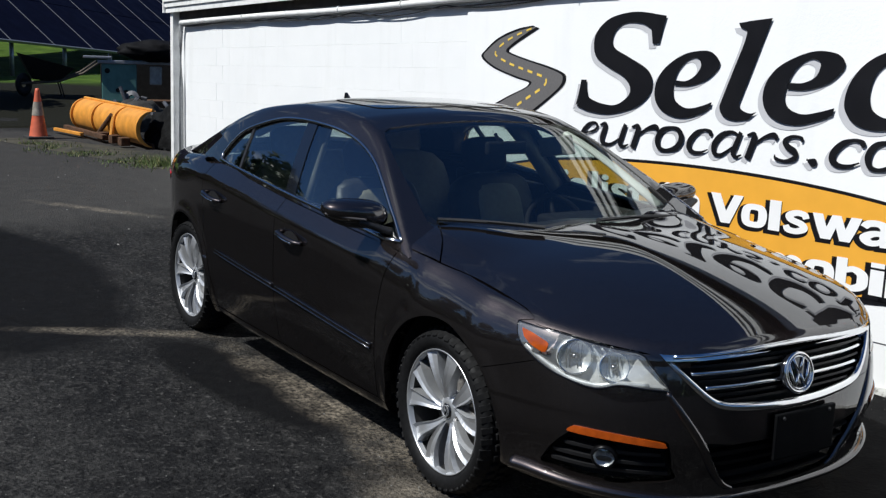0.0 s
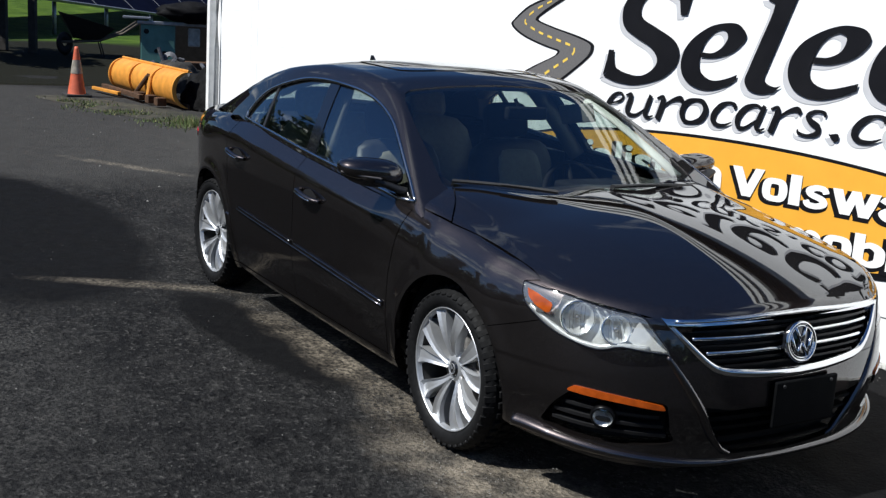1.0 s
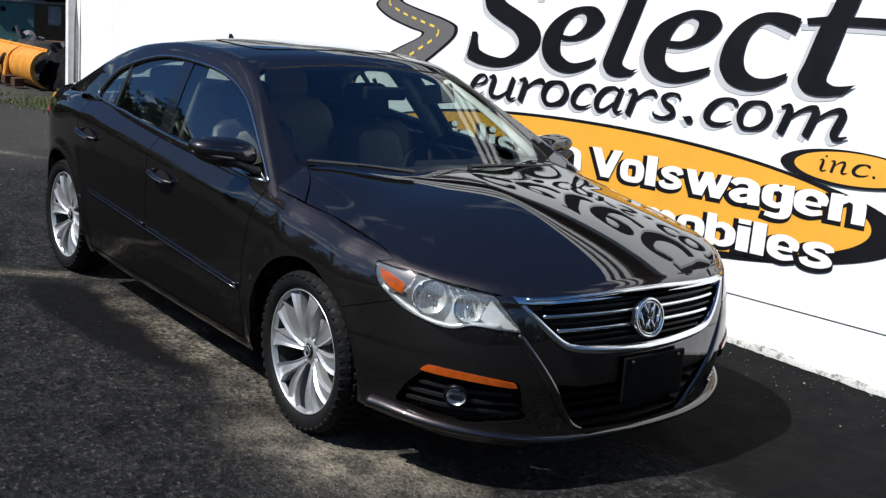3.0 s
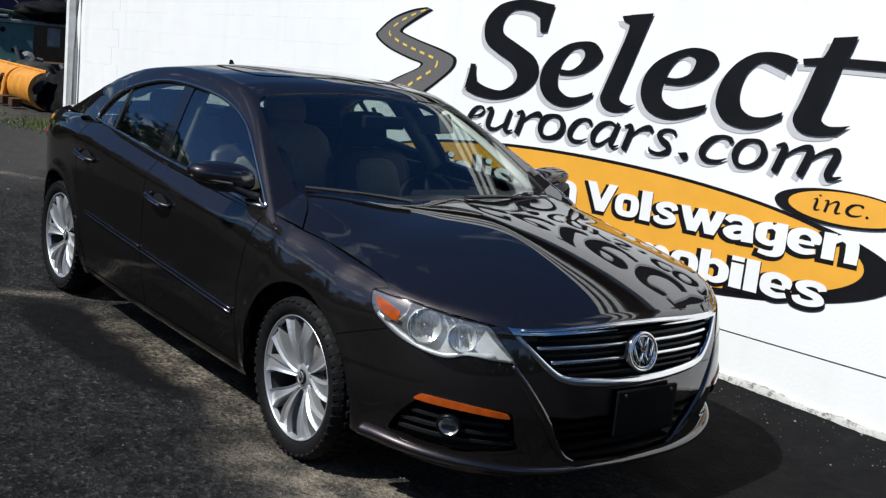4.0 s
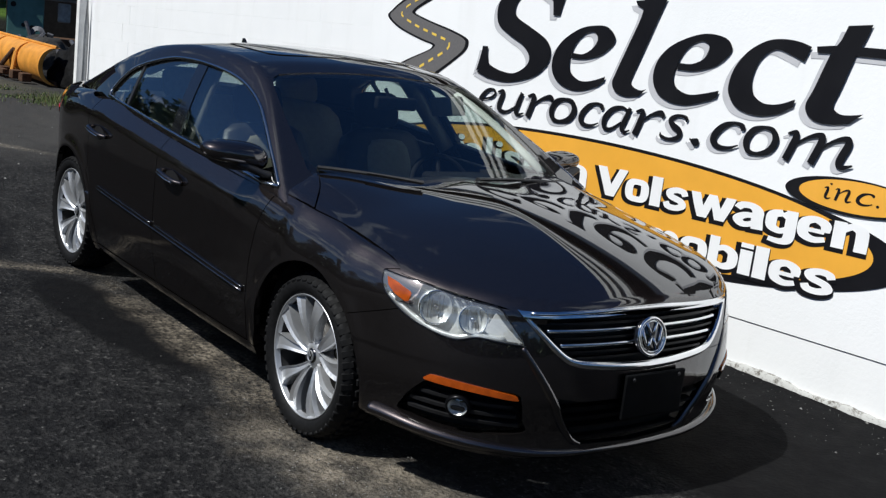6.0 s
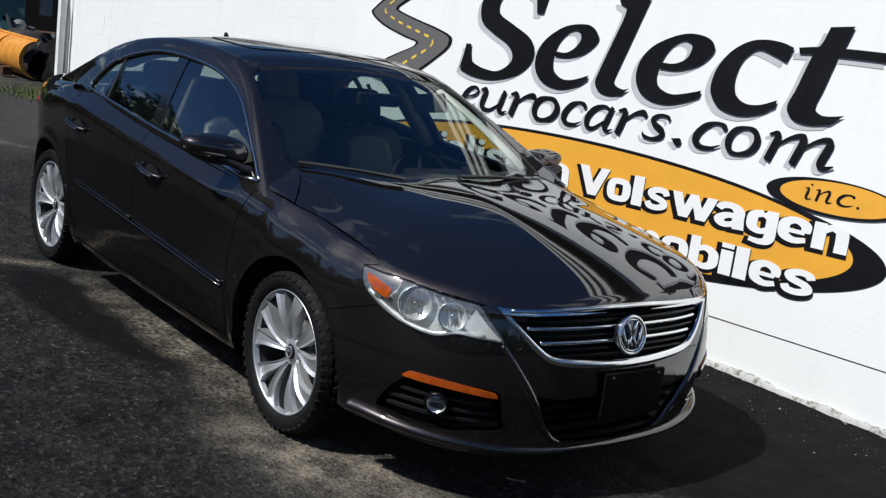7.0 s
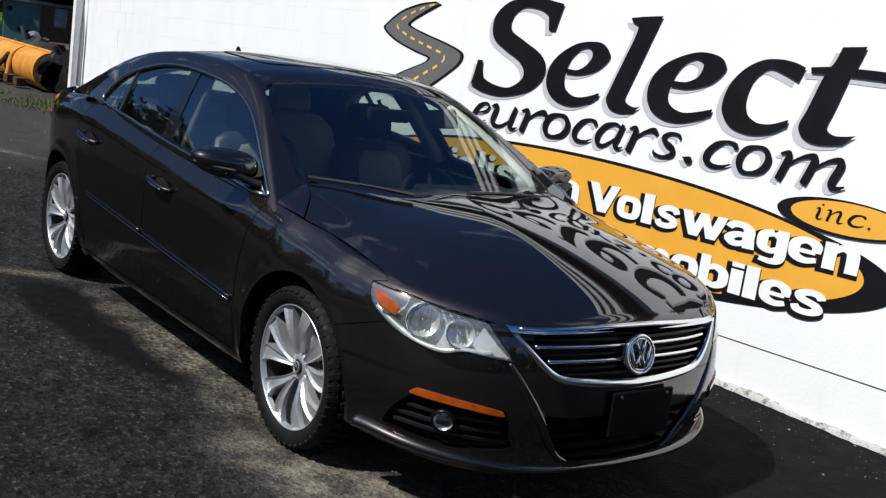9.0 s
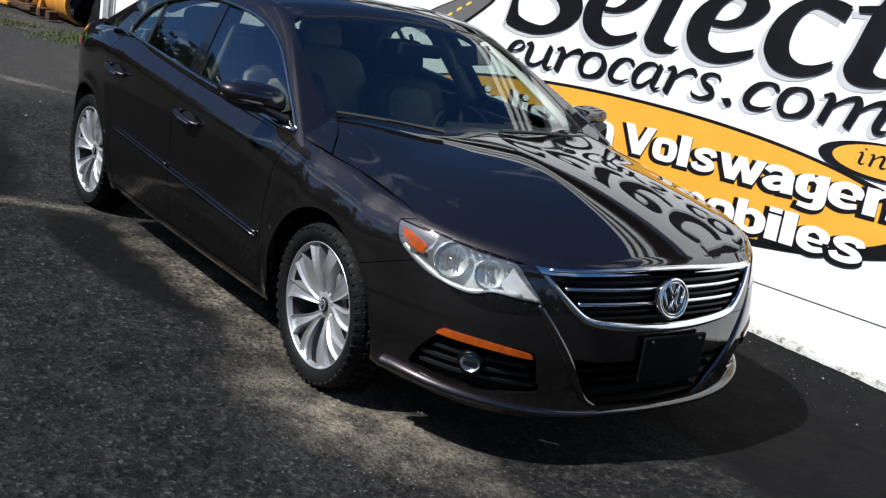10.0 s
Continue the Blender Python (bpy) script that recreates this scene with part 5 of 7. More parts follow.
INK = plain("black_sign_ink", (0.007, 0.007, 0.009), 0.5, 0.0, 0.15, 8.0, Specular_IOR_Level=0.2)
INK_GREY = plain("grey_sign_ink", (0.52, 0.52, 0.54), 0.4, 0.0, 0.06, 8.0)
ORANGE = plain("orange_sign_ink", (0.80, 0.39, 0.045), 0.4, 0.0, 0.05, 5.0)
INK_WHITE = plain("white_sign_ink", (0.85, 0.85, 0.85), 0.4, 0.0, 0.03, 5.0)
ROAD_GREY = plain("road_grey_ink", (0.135, 0.13, 0.13), 0.45, 0.0, 0.1, 60.0)
LINE_YELLOW = plain("yellow_ink", (0.75, 0.52, 0.09), 0.45, 0.0, 0.08, 20.0)
FACE_Y = WALL_Y - 0.016


def flat_part(name, loops, depth, mat, parent, label=""):
    """Flat inked shapes on the board: each loop is strips of paired points."""
    verts, faces = [], []
    for k, pairs in enumerate(loops):
        base = len(verts)
        y0 = FACE_Y - depth - 0.0003 * k
        for i, (a, c) in enumerate(pairs):
            y = y0 - 0.000006 * i
            verts += [(a[0], y, along(*a)), (c[0], y, along(*c))]
        for i in range(len(pairs) - 1):
            faces.append((base + 2 * i, base + 2 * i + 1, base + 2 * i + 3, base + 2 * i + 2))
    ob = mesh_object(name, verts, faces, mat, parent, None, False, label)
    me = ob.data
    bm2 = bmesh.new()
    bm2.from_mesh(me)
    for f in bm2.faces:
        if f.normal.y > 0:
            f.normal_flip()
    bm2.to_mesh(me)
    bm2.free()
    return ob


def stroke(points, closed=False, n=10):
    """Paired edge points of a pen stroke through (x, y, width)."""
    p = smooth_path(points, n, closed)
    if closed:
        p = np.vstack([p, p[:1]])
    t = np.gradient(p[:, :2], axis=0)
    if closed:
        t[0] = t[-1] = p[1, :2] - p[-2, :2]
    t /= np.maximum(np.linalg.norm(t, axis=1, keepdims=True), 1e-9)
    nrm = np.stack([-t[:, 1], t[:, 0]], -1) * p[:, 2:3] / 2
    return [(tuple(a), tuple(c)) for a, c in zip(p[:, :2] + nrm, p[:, :2] - nrm)]


# pen shapes: x, y in heights of a small letter, and the pen's width there
PEN = {
    "i": [[(0.10, 0.46, 0.09), (0.40, 0.53, 0.10), (0.63, 0.66, 0.13), (0.66, 0.85, 0.15), (0.50, 0.96, 0.12), (0.28, 0.85, 0.20), (0.14, 0.55, 0.27), (0.15, 0.27, 0.27), (0.30, 0.08, 0.20), (0.52, 0.07, 0.13), (0.72, 0.22, 0.05)]],
    "n": [[(0.68, 0.74, 0.10), (0.66, 0.85, 0.22), (0.58, 0.94, 0.15), (0.43, 0.96, 0.12), (0.25, 0.82, 0.22), (0.14, 0.52, 0.28), (0.16, 0.25, 0.28), (0.32, 0.07, 0.18), (0.54, 0.08, 0.12), (0.72, 0.22, 0.05)]],
    "c": [[(0.0, 0.88, 0.06), (0.12, 0.94, 0.15), (0.16, 0.8, 0.24), (0.15, 0.3, 0.25), (0.24, 0.09, 0.18), (0.42, 0.09, 0.10), (0.62, 0.34, 0.08)], [(0.69, 0.97, 0.21), (0.67, 0.5, 0.24), (0.67, 0.16, 0.22), (0.77, 0.04, 0.13), (0.9, 0.13, 0.05)]],
    "h": [[(0.0, 0.88, 0.06), (0.12, 0.94, 0.15), (0.16, 0.7, 0.24), (0.14, 0.0, 0.24)], [(0.16, 0.5, 0.06), (0.33, 0.83, 0.10), (0.50, 0.95, 0.18), (0.60, 0.82, 0.15)]],
    "m": [[(0.42, 0.96, 0.13), (0.20, 0.82, 0.23), (0.14, 0.45, 0.28), (0.26, 0.11, 0.20), (0.46, 0.04, 0.13), (0.69, 0.2, 0.23), (0.75, 0.56, 0.28), (0.62, 0.88, 0.20)]],
    "r": [[(0.66, 0.84, 0.12), (0.48, 0.96, 0.12), (0.25, 0.82, 0.21), (0.14, 0.45, 0.26), (0.21, 0.11, 0.20), (0.38, 0.07, 0.12), (0.60, 0.38, 0.08)], [(0.70, 0.97, 0.19), (0.67, 0.5, 0.24), (0.66, 0.18, 0.22), (0.76, 0.04, 0.13), (0.88, 0.13, 0.05)]],
    "w": [[(0.58, 0.76, 0.06), (0.56, 0.88, 0.14), (0.46, 0.95, 0.11), (0.30, 0.93, 0.13), (0.19, 0.77, 0.19), (0.30, 0.57, 0.24), (0.50, 0.39, 0.25), (0.53, 0.18, 0.20), (0.34, 0.05, 0.12), (0.12, 0.11, 0.13), (0.06, 0.25, 0.05)]],
    "b": [[(0.0, 0.88, 0.06), (0.12, 0.94, 0.15), (0.15, 0.7, 0.23), (0.13, 0.0, 0.23)], [(0.15, 0.48, 0.06), (0.31, 0.81, 0.09), (0.47, 0.95, 0.16), (0.55, 0.8, 0.23), (0.53, 0.0, 0.23)],
          [(0.55, 0.48, 0.06), (0.71, 0.81, 0.09), (0.87, 0.95, 0.16), (0.95, 0.8, 0.23), (0.93, 0.2, 0.23), (1.01, 0.05, 0.14), (1.14, 0.14, 0.05)]],
    "g": [[(0.0, 0.88, 0.06), (0.12, 0.94, 0.15), (0.15, 0.7, 0.23), (0.13, 0.0, 0.23)], [(0.15, 0.48, 0.06), (0.31, 0.81, 0.09), (0.47, 0.95, 0.16), (0.55, 0.8, 0.23), (0.53, 0.2, 0.23), (0.61, 0.05, 0.14), (0.74, 0.14, 0.05)]],
    "l": [[(0.0, 0.88, 0.06), (0.12, 0.94, 0.15), (0.15, 0.7, 0.23), (0.14, 0.2, 0.23), (0.23, 0.05, 0.13), (0.36, 0.14, 0.05)], [(0.19, 1.32, 0.14), (0.20, 1.26, 0.22), (0.19, 1.20, 0.14)]],
    "q": [[(0.12, 0.22, 0.12), (0.13, 0.12, 0.26), (0.12, 0.02, 0.12)]],
}
# upright heavy shapes of one width
BAR = {
    "C": [[(0.02, 1.28, 0.36), (0.22, 0.7, 0.36), (0.45, 0.0, 0.34)], [(0.45, 0.0, 0.34), (0.68, 0.7, 0.34), (0.88, 1.28, 0.34)]],
    "J": [[(0.45, 0.88, 0.25), (0.21, 0.81, 0.28), (0.15, 0.5, 0.30), (0.21, 0.19, 0.28), (0.45, 0.12, 0.25), (0.69, 0.19, 0.28), (0.75, 0.5, 0.30), (0.69, 0.81, 0.28)]],
    "Q": [[(0.16, 1.28, 0.32), (0.16, 0.6, 0.32), (0.16, 0.0, 0.32)]],
    "X": [[(0.70, 0.68, 0.20), (0.62, 0.84, 0.24), (0.40, 0.88, 0.24), (0.18, 0.76, 0.25), (0.24, 0.58, 0.25), (0.56, 0.44, 0.25), (0.64, 0.25, 0.25), (0.42, 0.12, 0.24), (0.17, 0.15, 0.24), (0.08, 0.32, 0.20)]],
    "E": [[(0.03, 1.0, 0.28), (0.15, 0.5, 0.28), (0.29, 0.0, 0.27)], [(0.29, 0.0, 0.27), (0.42, 0.5, 0.25), (0.54, 1.0, 0.24)], [(0.54, 1.0, 0.24), (0.67, 0.5, 0.25), (0.80, 0.0, 0.27)], [(0.80, 0.0, 0.27), (0.94, 0.5, 0.28), (1.06, 1.0, 0.28)]],
    "L": [[(0.12, 0.70, 0.20), (0.24, 0.86, 0.25), (0.48, 0.88, 0.25), (0.64, 0.72, 0.29), (0.65, 0.4, 0.30), (0.68, 0.0, 0.30)], [(0.60, 0.52, 0.20), (0.34, 0.48, 0.23), (0.17, 0.30, 0.26), (0.28, 0.12, 0.24), (0.48, 0.16, 0.20), (0.62, 0.32, 0.14)]],
    "S": [[(0.45, 0.87, 0.25), (0.20, 0.76, 0.29), (0.16, 0.5, 0.30), (0.20, 0.26, 0.28), (0.42, 0.16, 0.22), (0.62, 0.3, 0.16)], [(0.45, 0.87, 0.22), (0.60, 0.72, 0.2)], [(0.68, 1.0, 0.30), (0.68, 0.4, 0.30), (0.66, -0.10, 0.29), (0.45, -0.24, 0.22), (0.15, -0.20, 0.18)]],
    "Z": [[(0.22, 0.46, 0.16), (0.70, 0.46, 0.16)], [(0.73, 0.46, 0.22), (0.70, 0.74, 0.29), (0.45, 0.88, 0.25), (0.20, 0.76, 0.29), (0.15, 0.5, 0.30), (0.20, 0.24, 0.29), (0.45, 0.12, 0.24), (0.74, 0.20, 0.18)]],
    "G": [[(0.15, 1.0, 0.30), (0.15, 0.5, 0.30), (0.15, 0.0, 0.30)], [(0.24, 0.70, 0.16), (0.42, 0.88, 0.24), (0.64, 0.78, 0.30), (0.68, 0.5, 0.30), (0.68, 0.0, 0.30)]],
}
RINGS = {"m", "J"}


def shape_loops(table, key, x0, z0, size, wide, lean, grow=0.0):
    loops = []
    thin = 0.68
    if table is BAR:
        put = lambda q: (q[0] * wide * size + x0, q[1] * size + z0)
        for st in table[key]:
            pts = [(x, y, w + grow / size) for x, y, w in st]
            if key in "CE":
                p = smooth_path(pts, 6)
                pairs = [((x - w / 2, y), (x + w / 2, y)) for x, y, w in p]
                ends = (pairs[0], pairs[-1])
                up = grow / size / 2
                if up:
                    pairs = [tuple((x, y + up) for x, y in ends[0]) if ends[0][0][1] > ends[1][0][1] else tuple((x, y - up) for x, y in ends[0]), *pairs, tuple((x, y - up) for x, y in ends[1]) if ends[0][0][1] > ends[1][0][1] else tuple((x, y + up) for x, y in ends[1])]
            else:
                pairs = stroke(pts, key in RINGS)
                if grow and key not in RINGS:
                    for k, m in ((0, 1), (-1, -2)):
                        d = np.array(pairs[k]) - np.array(pairs[m])
                        d = d.mean(0) / max(np.linalg.norm(d.mean(0)), 1e-6) * grow / size / 2
                        end = tuple((a[0] + d[0], a[1] + d[1]) for a in pairs[k])
                        pairs = [end, *pairs] if k == 0 else [*pairs, end]
            loops.append([(put(a), put(c)) for a, c in pairs])
        return loops
    for st in table[key]:
        pts = [((x * wide + y * lean) * size + x0, y * size + z0, w * size * (0.5 + 0.5 * wide) * thin + grow) for x, y, w in st]
        loops.append(stroke(pts, key in RINGS))
    return loops


def script(text, places, z0, size, wides, lean, shadow):
    for ch, x0, wide in zip(text, places, wides):
        loops = shape_loops(PEN, ch, x0, z0, size, wide, lean)
        drop = shape_loops(PEN, ch, x0 + shadow[0], z0 + shadow[1], size, wide, lean)
        flat_part("shape_shadow", drop, 0.002, INK_GREY, board, "pale grey drop shadow")
        flat_part("ink_shape", loops, 0.010, INK, board, "black flowing ink shape")


def run(table, text, x0, x1, gap, wide_of):
    """Left edges of shapes spread from x0 to x1."""
    total = sum(wide_of[c] for c in text) + gap * (len(text) - 1)
    k, x, out = (x1 - x0) / total, x0, []
    for c in text:
        out.append(x)
        x += (wide_of[c] + gap) * k
    return out, k


PEN_W = {"l": 0.34, "g": 0.72, "n": 0.7, "q": 0.26}
# broad-nib shapes of the large word on the board: middle and half span
BIG = {
    '1': [[(-1.8, 1.911, 0.067, 0.037), (-1.952, 1.943, -0.002, 0.036), (-2.107, 1.946, -0.012, 0.03), (-2.236, 1.905, -0.047, 0.032), (-2.308, 1.821, -0.087, 0.016), (-2.28, 1.729, -0.099, -0.021), (-2.15, 1.666, -0.1, -0.031), (-1.986, 1.598, -0.107, -0.026), (-1.921, 1.528, -0.1, -0.025), (-1.939, 1.455, -0.103, -0.013), (-2.059, 1.383, -0.093, 0.005), (-2.244, 1.36, -0.046, 0.033), (-2.402, 1.378, -0.003, 0.045), (-2.497, 1.412, 0.046, 0.047)],
          [(-1.806, 1.939, 0.073, 0.008), (-1.808, 1.86, 0.049, 0.007), (-1.812, 1.779, 0.029, 0.001)],
          [(-2.484, 1.547, -0.028, -0.0), (-2.487, 1.488, -0.036, -0.004), (-2.495, 1.408, -0.061, -0.036)]],
    '2': [[(-1.622, 1.539, -0.002, -0.016), (-1.515, 1.539, 0.013, -0.014), (-1.415, 1.572, 0.04, -0.015), (-1.351, 1.626, 0.065, -0.008), (-1.343, 1.667, 0.075, 0.002), (-1.389, 1.706, 0.052, 0.018), (-1.457, 1.712, 0.021, 0.02), (-1.554, 1.69, -0.016, 0.019), (-1.651, 1.627, -0.054, 0.011), (-1.7, 1.555, -0.075, 0.004), (-1.712, 1.477, -0.081, -0.006), (-1.68, 1.413, -0.075, -0.019), (-1.597, 1.368, -0.062, -0.026), (-1.494, 1.359, -0.031, -0.031), (-1.38, 1.385, -0.003, -0.023), (-1.306, 1.418, -0.002, -0.014)]],
    '3': [[(-0.988, 1.902, 0.088, 0.006), (-1.013, 1.801, 0.07, 0.003), (-1.08, 1.633, 0.072, 0.004), (-1.147, 1.469, 0.074, 0.006), (-1.165, 1.411, 0.075, 0.012), (-1.132, 1.37, 0.068, 0.022), (-1.059, 1.353, 0.053, 0.023), (-0.984, 1.365, 0.029, 0.022)],
          [(-1.135, 1.875, -0.008, 0.013), (-1.08, 1.868, -0.001, 0.025), (-1.041, 1.861, 0.021, 0.036)]],
    '4': [[(-0.752, 1.536, -0.005, -0.018), (-0.636, 1.537, 0.016, -0.018), (-0.53, 1.572, 0.046, -0.014), (-0.476, 1.628, 0.072, -0.006), (-0.473, 1.667, 0.078, 0.002), (-0.516, 1.696, 0.065, 0.015), (-0.597, 1.704, 0.018, 0.021), (-0.697, 1.674, -0.018, 0.019), (-0.784, 1.616, -0.056, 0.015), (-0.831, 1.544, -0.078, 0.002), (-0.844, 1.463, -0.076, -0.01), (-0.804, 1.397, -0.069, -0.021), (-0.724, 1.362, -0.053, -0.029), (-0.629, 1.357, -0.021, -0.03), (-0.518, 1.381, 0.005, -0.022), (-0.435, 1.407, -0.004, -0.019)]],
    '5': [[(0.088, 1.655, 0.015, 0.038), (0.011, 1.68, 0.02, 0.034), (-0.079, 1.696, 0.012, 0.027), (-0.155, 1.683, -0.015, 0.026), (-0.231, 1.635, -0.044, 0.017), (-0.282, 1.563, -0.067, -0.001), (-0.299, 1.478, -0.075, -0.01), (-0.276, 1.413, -0.08, -0.011), (-0.211, 1.366, -0.074, -0.024), (-0.116, 1.353, -0.042, -0.033), (-0.025, 1.369, -0.011, -0.028), (0.06, 1.406, -0.002, -0.019)]],
    '6': [[(0.354, 1.811, 0.066, 0.005), (0.327, 1.733, 0.066, -0.0), (0.288, 1.663, 0.072, 0.002), (0.237, 1.499, 0.077, 0.007), (0.208, 1.42, 0.08, 0.008), (0.219, 1.381, 0.077, 0.017), (0.266, 1.354, 0.07, 0.024), (0.336, 1.351, 0.053, 0.028), (0.423, 1.364, 0.035, 0.026)],
          [(0.136, 1.682, -0.004, 0.015), (0.242, 1.688, -0.004, 0.019), (0.338, 1.687, -0.005, 0.021), (0.461, 1.685, -0.005, 0.022), (0.638, 1.68, -0.005, 0.022)]],
}


def nib_stroke(points, shift=(0, 0), trim=0.0):
    p = smooth_path(points, 10)
    c, h = p[:, :2] + shift, p[:, 2:]
    if trim:
        h = h * np.maximum(0.0, 1 - trim / np.maximum(np.linalg.norm(h, axis=1, keepdims=True), 1e-6))
    return [(tuple(a), tuple(b)) for a, b in zip(c + h, c - h)]


for ch in "123456":
    flat_part("shape_shadow", [nib_stroke(s, (-0.038, -0.030)) for s in BIG[ch]], 0.002, INK_GREY, board, "pale grey drop shadow")
    flat_part("ink_shape", [nib_stroke(s) for s in BIG[ch]], 0.010, INK, board, "black flowing ink shape")


def set_between(table, ch, left, right, z0, size, lean):
    """Start and stretch of a shape that make it reach from left to right."""
    x0, wide = left, (right - left) / size
    for _ in range(4):
        q = np.array([p for loop in shape_loops(table, ch, x0, z0, size, wide, lean) for pair in loop for p in pair])[:, 0]
        wide *= (right - left) / (q.max() - q.min())
        q = np.array([p for loop in shape_loops(table, ch, x0, z0, size, wide, lean) for pair in loop for p in pair])[:, 0]
        x0 += left - q.min()
    return x0, wide


for ch, left, right in zip("ichmnrhwqnmb", (-2.500, -2.302, -1.995, -1.771, -1.495, -1.291, -1.030, -0.816, -0.591, -0.448, -0.226, 0.034), (-2.318, -2.011, -1.736, -1.519, -1.287, -1.050, -0.792, -0.621, -0.520, -0.225, -0.002, 0.445)):
    x0, wide = set_between(PEN, ch, left + 0.011, right + 0.011, 1.116, 0.154, 0.30)
    script(ch, (x0,), 1.116, 0.154, (wide,), 0.30, (-0.030, -0.024))


def oval(cx, cz, a, c, n=72):
    return [[((cx + a * math.cos(t), cz + c * math.sin(t)), (cx + a * math.cos(t), cz - c * math.sin(t))) for t in np.linspace(math.pi, 0, n)]]


flat_part("black_oval", oval(-1.40, 0.690, 2.24, 0.330), 0.004, INK, board, "black oval behind the orange one")
flat_part("black_oval", oval(-1.55, 0.705, 2.245, 0.345), 0.0048, INK, board)
flat_part("orange_oval", oval(-1.55, 0.705, 2.21, 0.325), 0.006, ORANGE, board, "flat orange oval")
flat_part("black_oval", oval(0.475, 0.986, 0.380, 0.090), 0.0072, INK, board)
flat_part("orange_oval", oval(0.505, 0.988, 0.325, 0.078), 0.0084, ORANGE, board, "small flat orange oval")
places, k = run(PEN, "lgnq", 0.315, 0.645, 0.10, PEN_W)
for ch, x0 in zip("lgnq", places):
    flat_part("ink_shape", shape_loops(PEN, ch, x0, 0.958, 0.062, k / 0.062, 0.2), 0.0098, INK, board)

BAR["N"] = [[(0.15, 1.0, 0.30), (0.15, 0.5, 0.30), (0.15, 0.0, 0.30)], [(0.24, 0.70, 0.16), (0.42, 0.88, 0.24), (0.62, 0.78, 0.29), (0.65, 0.5, 0.29), (0.65, 0.0, 0.29)], [(0.72, 0.70, 0.16), (0.90, 0.88, 0.24), (1.12, 0.78, 0.29), (1.15, 0.5, 0.30), (1.15, 0.0, 0.30)]]
BAR["U"] = [[(0.15, 1.28, 0.30), (0.15, 0.6, 0.30), (0.15, 0.0, 0.30)], [(0.20, 0.74, 0.16), (0.46, 0.88, 0.24), (0.70, 0.74, 0.29), (0.74, 0.5, 0.30), (0.70, 0.25, 0.29), (0.46, 0.12, 0.24), (0.20, 0.24, 0.16)]]
BAR["B"] = [[(0.15, 1.0, 0.30), (0.15, 0.5, 0.30), (0.15, 0.0, 0.30)], [(0.15, 1.28, 0.30), (0.15, 1.20, 0.30), (0.15, 1.09, 0.30)]]
for word, z0, lefts, rights in (("CJQXELSZG", 0.728, (-1.249, -1.002, -0.799, -0.696, -0.502, -0.195, 0.015, 0.212, 0.419), (-0.995, -0.812, -0.718, -0.520, -0.186, 0.009, 0.209, 0.410, 0.621)),
                                ("NJUBQZX", 0.474, (-0.800, -0.526, -0.318, -0.106, -0.010, 0.090, 0.290), (-0.537, -0.325, -0.114, -0.024, 0.077, 0.284, 0.486))):
    for ch, left, right in zip(word, lefts, rights):
        x0, wide = set_between(BAR, ch, left, right, z0, 0.134, 0.0)
        flat_part("heavy_shadow", shape_loops(BAR, ch, x0 - 0.017, z0 - 0.014, 0.134, wide, 0.0, 0.020), 0.0075, INK, board)
        flat_part("heavy_shape", shape_loops(BAR, ch, x0, z0, 0.134, wide, 0.0), 0.0105, INK_WHITE, board, "white heavy ink shape with black edge")


def lettering(text, x0, x1, z0, height, mat, depth, bold, dx=0.0, dz=0.0):
    """Words in the built-in type, stretched from x0 to x1."""
    cu = bpy.data.curves.new("lettering", "FONT")
    cu.body, cu.size, cu.offset = text, 1.0, bold
    cu.fill_mode = "FRONT"
    cu.materials.append(mat)
    ob = new("lettering", cu)
    bpy.context.view_layer.update()
    span = max(ob.dimensions.x, 0.1)
    kx, kz = (x1 - x0) / span, height / 0.69
    ob.matrix_world = Matrix.Translation((x0 + dx, FACE_Y - depth, along(x0, z0) + dz)) @ Matrix.Rotation(radians(-2.0), 4, "Y") @ Matrix.Rotation(radians(90), 4, "X") @ Matrix.Diagonal((kx, kz, 1, 1))
    ob.parent = board
    return ob


for text, x0, x1, z0, h in (("Specialist in", -3.58, -1.34, 0.745, 0.188), ("Auto", -1.63, -0.83, 0.474, 0.172)):
    tagged(lettering(text, x0, x1, z0, h, INK, 0.0072, 0.055, -0.014, -0.012), "black edge of the bold words")
    tagged(lettering(text, x0, x1, z0, h, INK_WHITE, 0.0105, 0.020), "white bold words on the orange oval")

# winding road emblem
ROAD = [(-3.055, 1.913, -0.04, 0.011), (-3.216, 1.877, -0.066, 0.027), (-3.402, 1.818, -0.109, 0.026), (-3.521, 1.754, -0.154, 0.001), (-3.526, 1.715, -0.194, -0.014), (-3.343, 1.652, -0.214, -0.031), (-3.08, 1.593, -0.201, -0.041), (-2.921, 1.557, -0.204, -0.033), (-2.899, 1.528, -0.214, -0.025), (-2.945, 1.484, -0.227, -0.011), (-3.114, 1.406, -0.249, 0.005), (-3.303, 1.319, -0.251, 0.023), (-3.548, 1.209, -0.25, 0.048)]
flat_part("road_edge", [nib_stroke(ROAD)], 0.003, INK, board)
flat_part("road_emblem", [nib_stroke(ROAD, (0, 0), 0.034)], 0.0055, ROAD_GREY, board, "grey winding road emblem")
mid = smooth_path([q[:2] for q in ROAD], 30)
cum = np.r_[0, np.cumsum(np.hypot(*np.diff(mid, axis=0).T))]
for s0 in np.arange(0.05, cum[-1] - 0.1, 0.115):
    q = [(float(np.interp(s, cum, mid[:, 0])), float(np.interp(s, cum, mid[:, 1])), 0.013 + 0.008 * s0 / cum[-1]) for s in (s0, s0 + 0.03, s0 + 0.06)]
    flat_part("road_dash", [stroke(q, False, 3)], 0.0075, LINE_YELLOW, board)

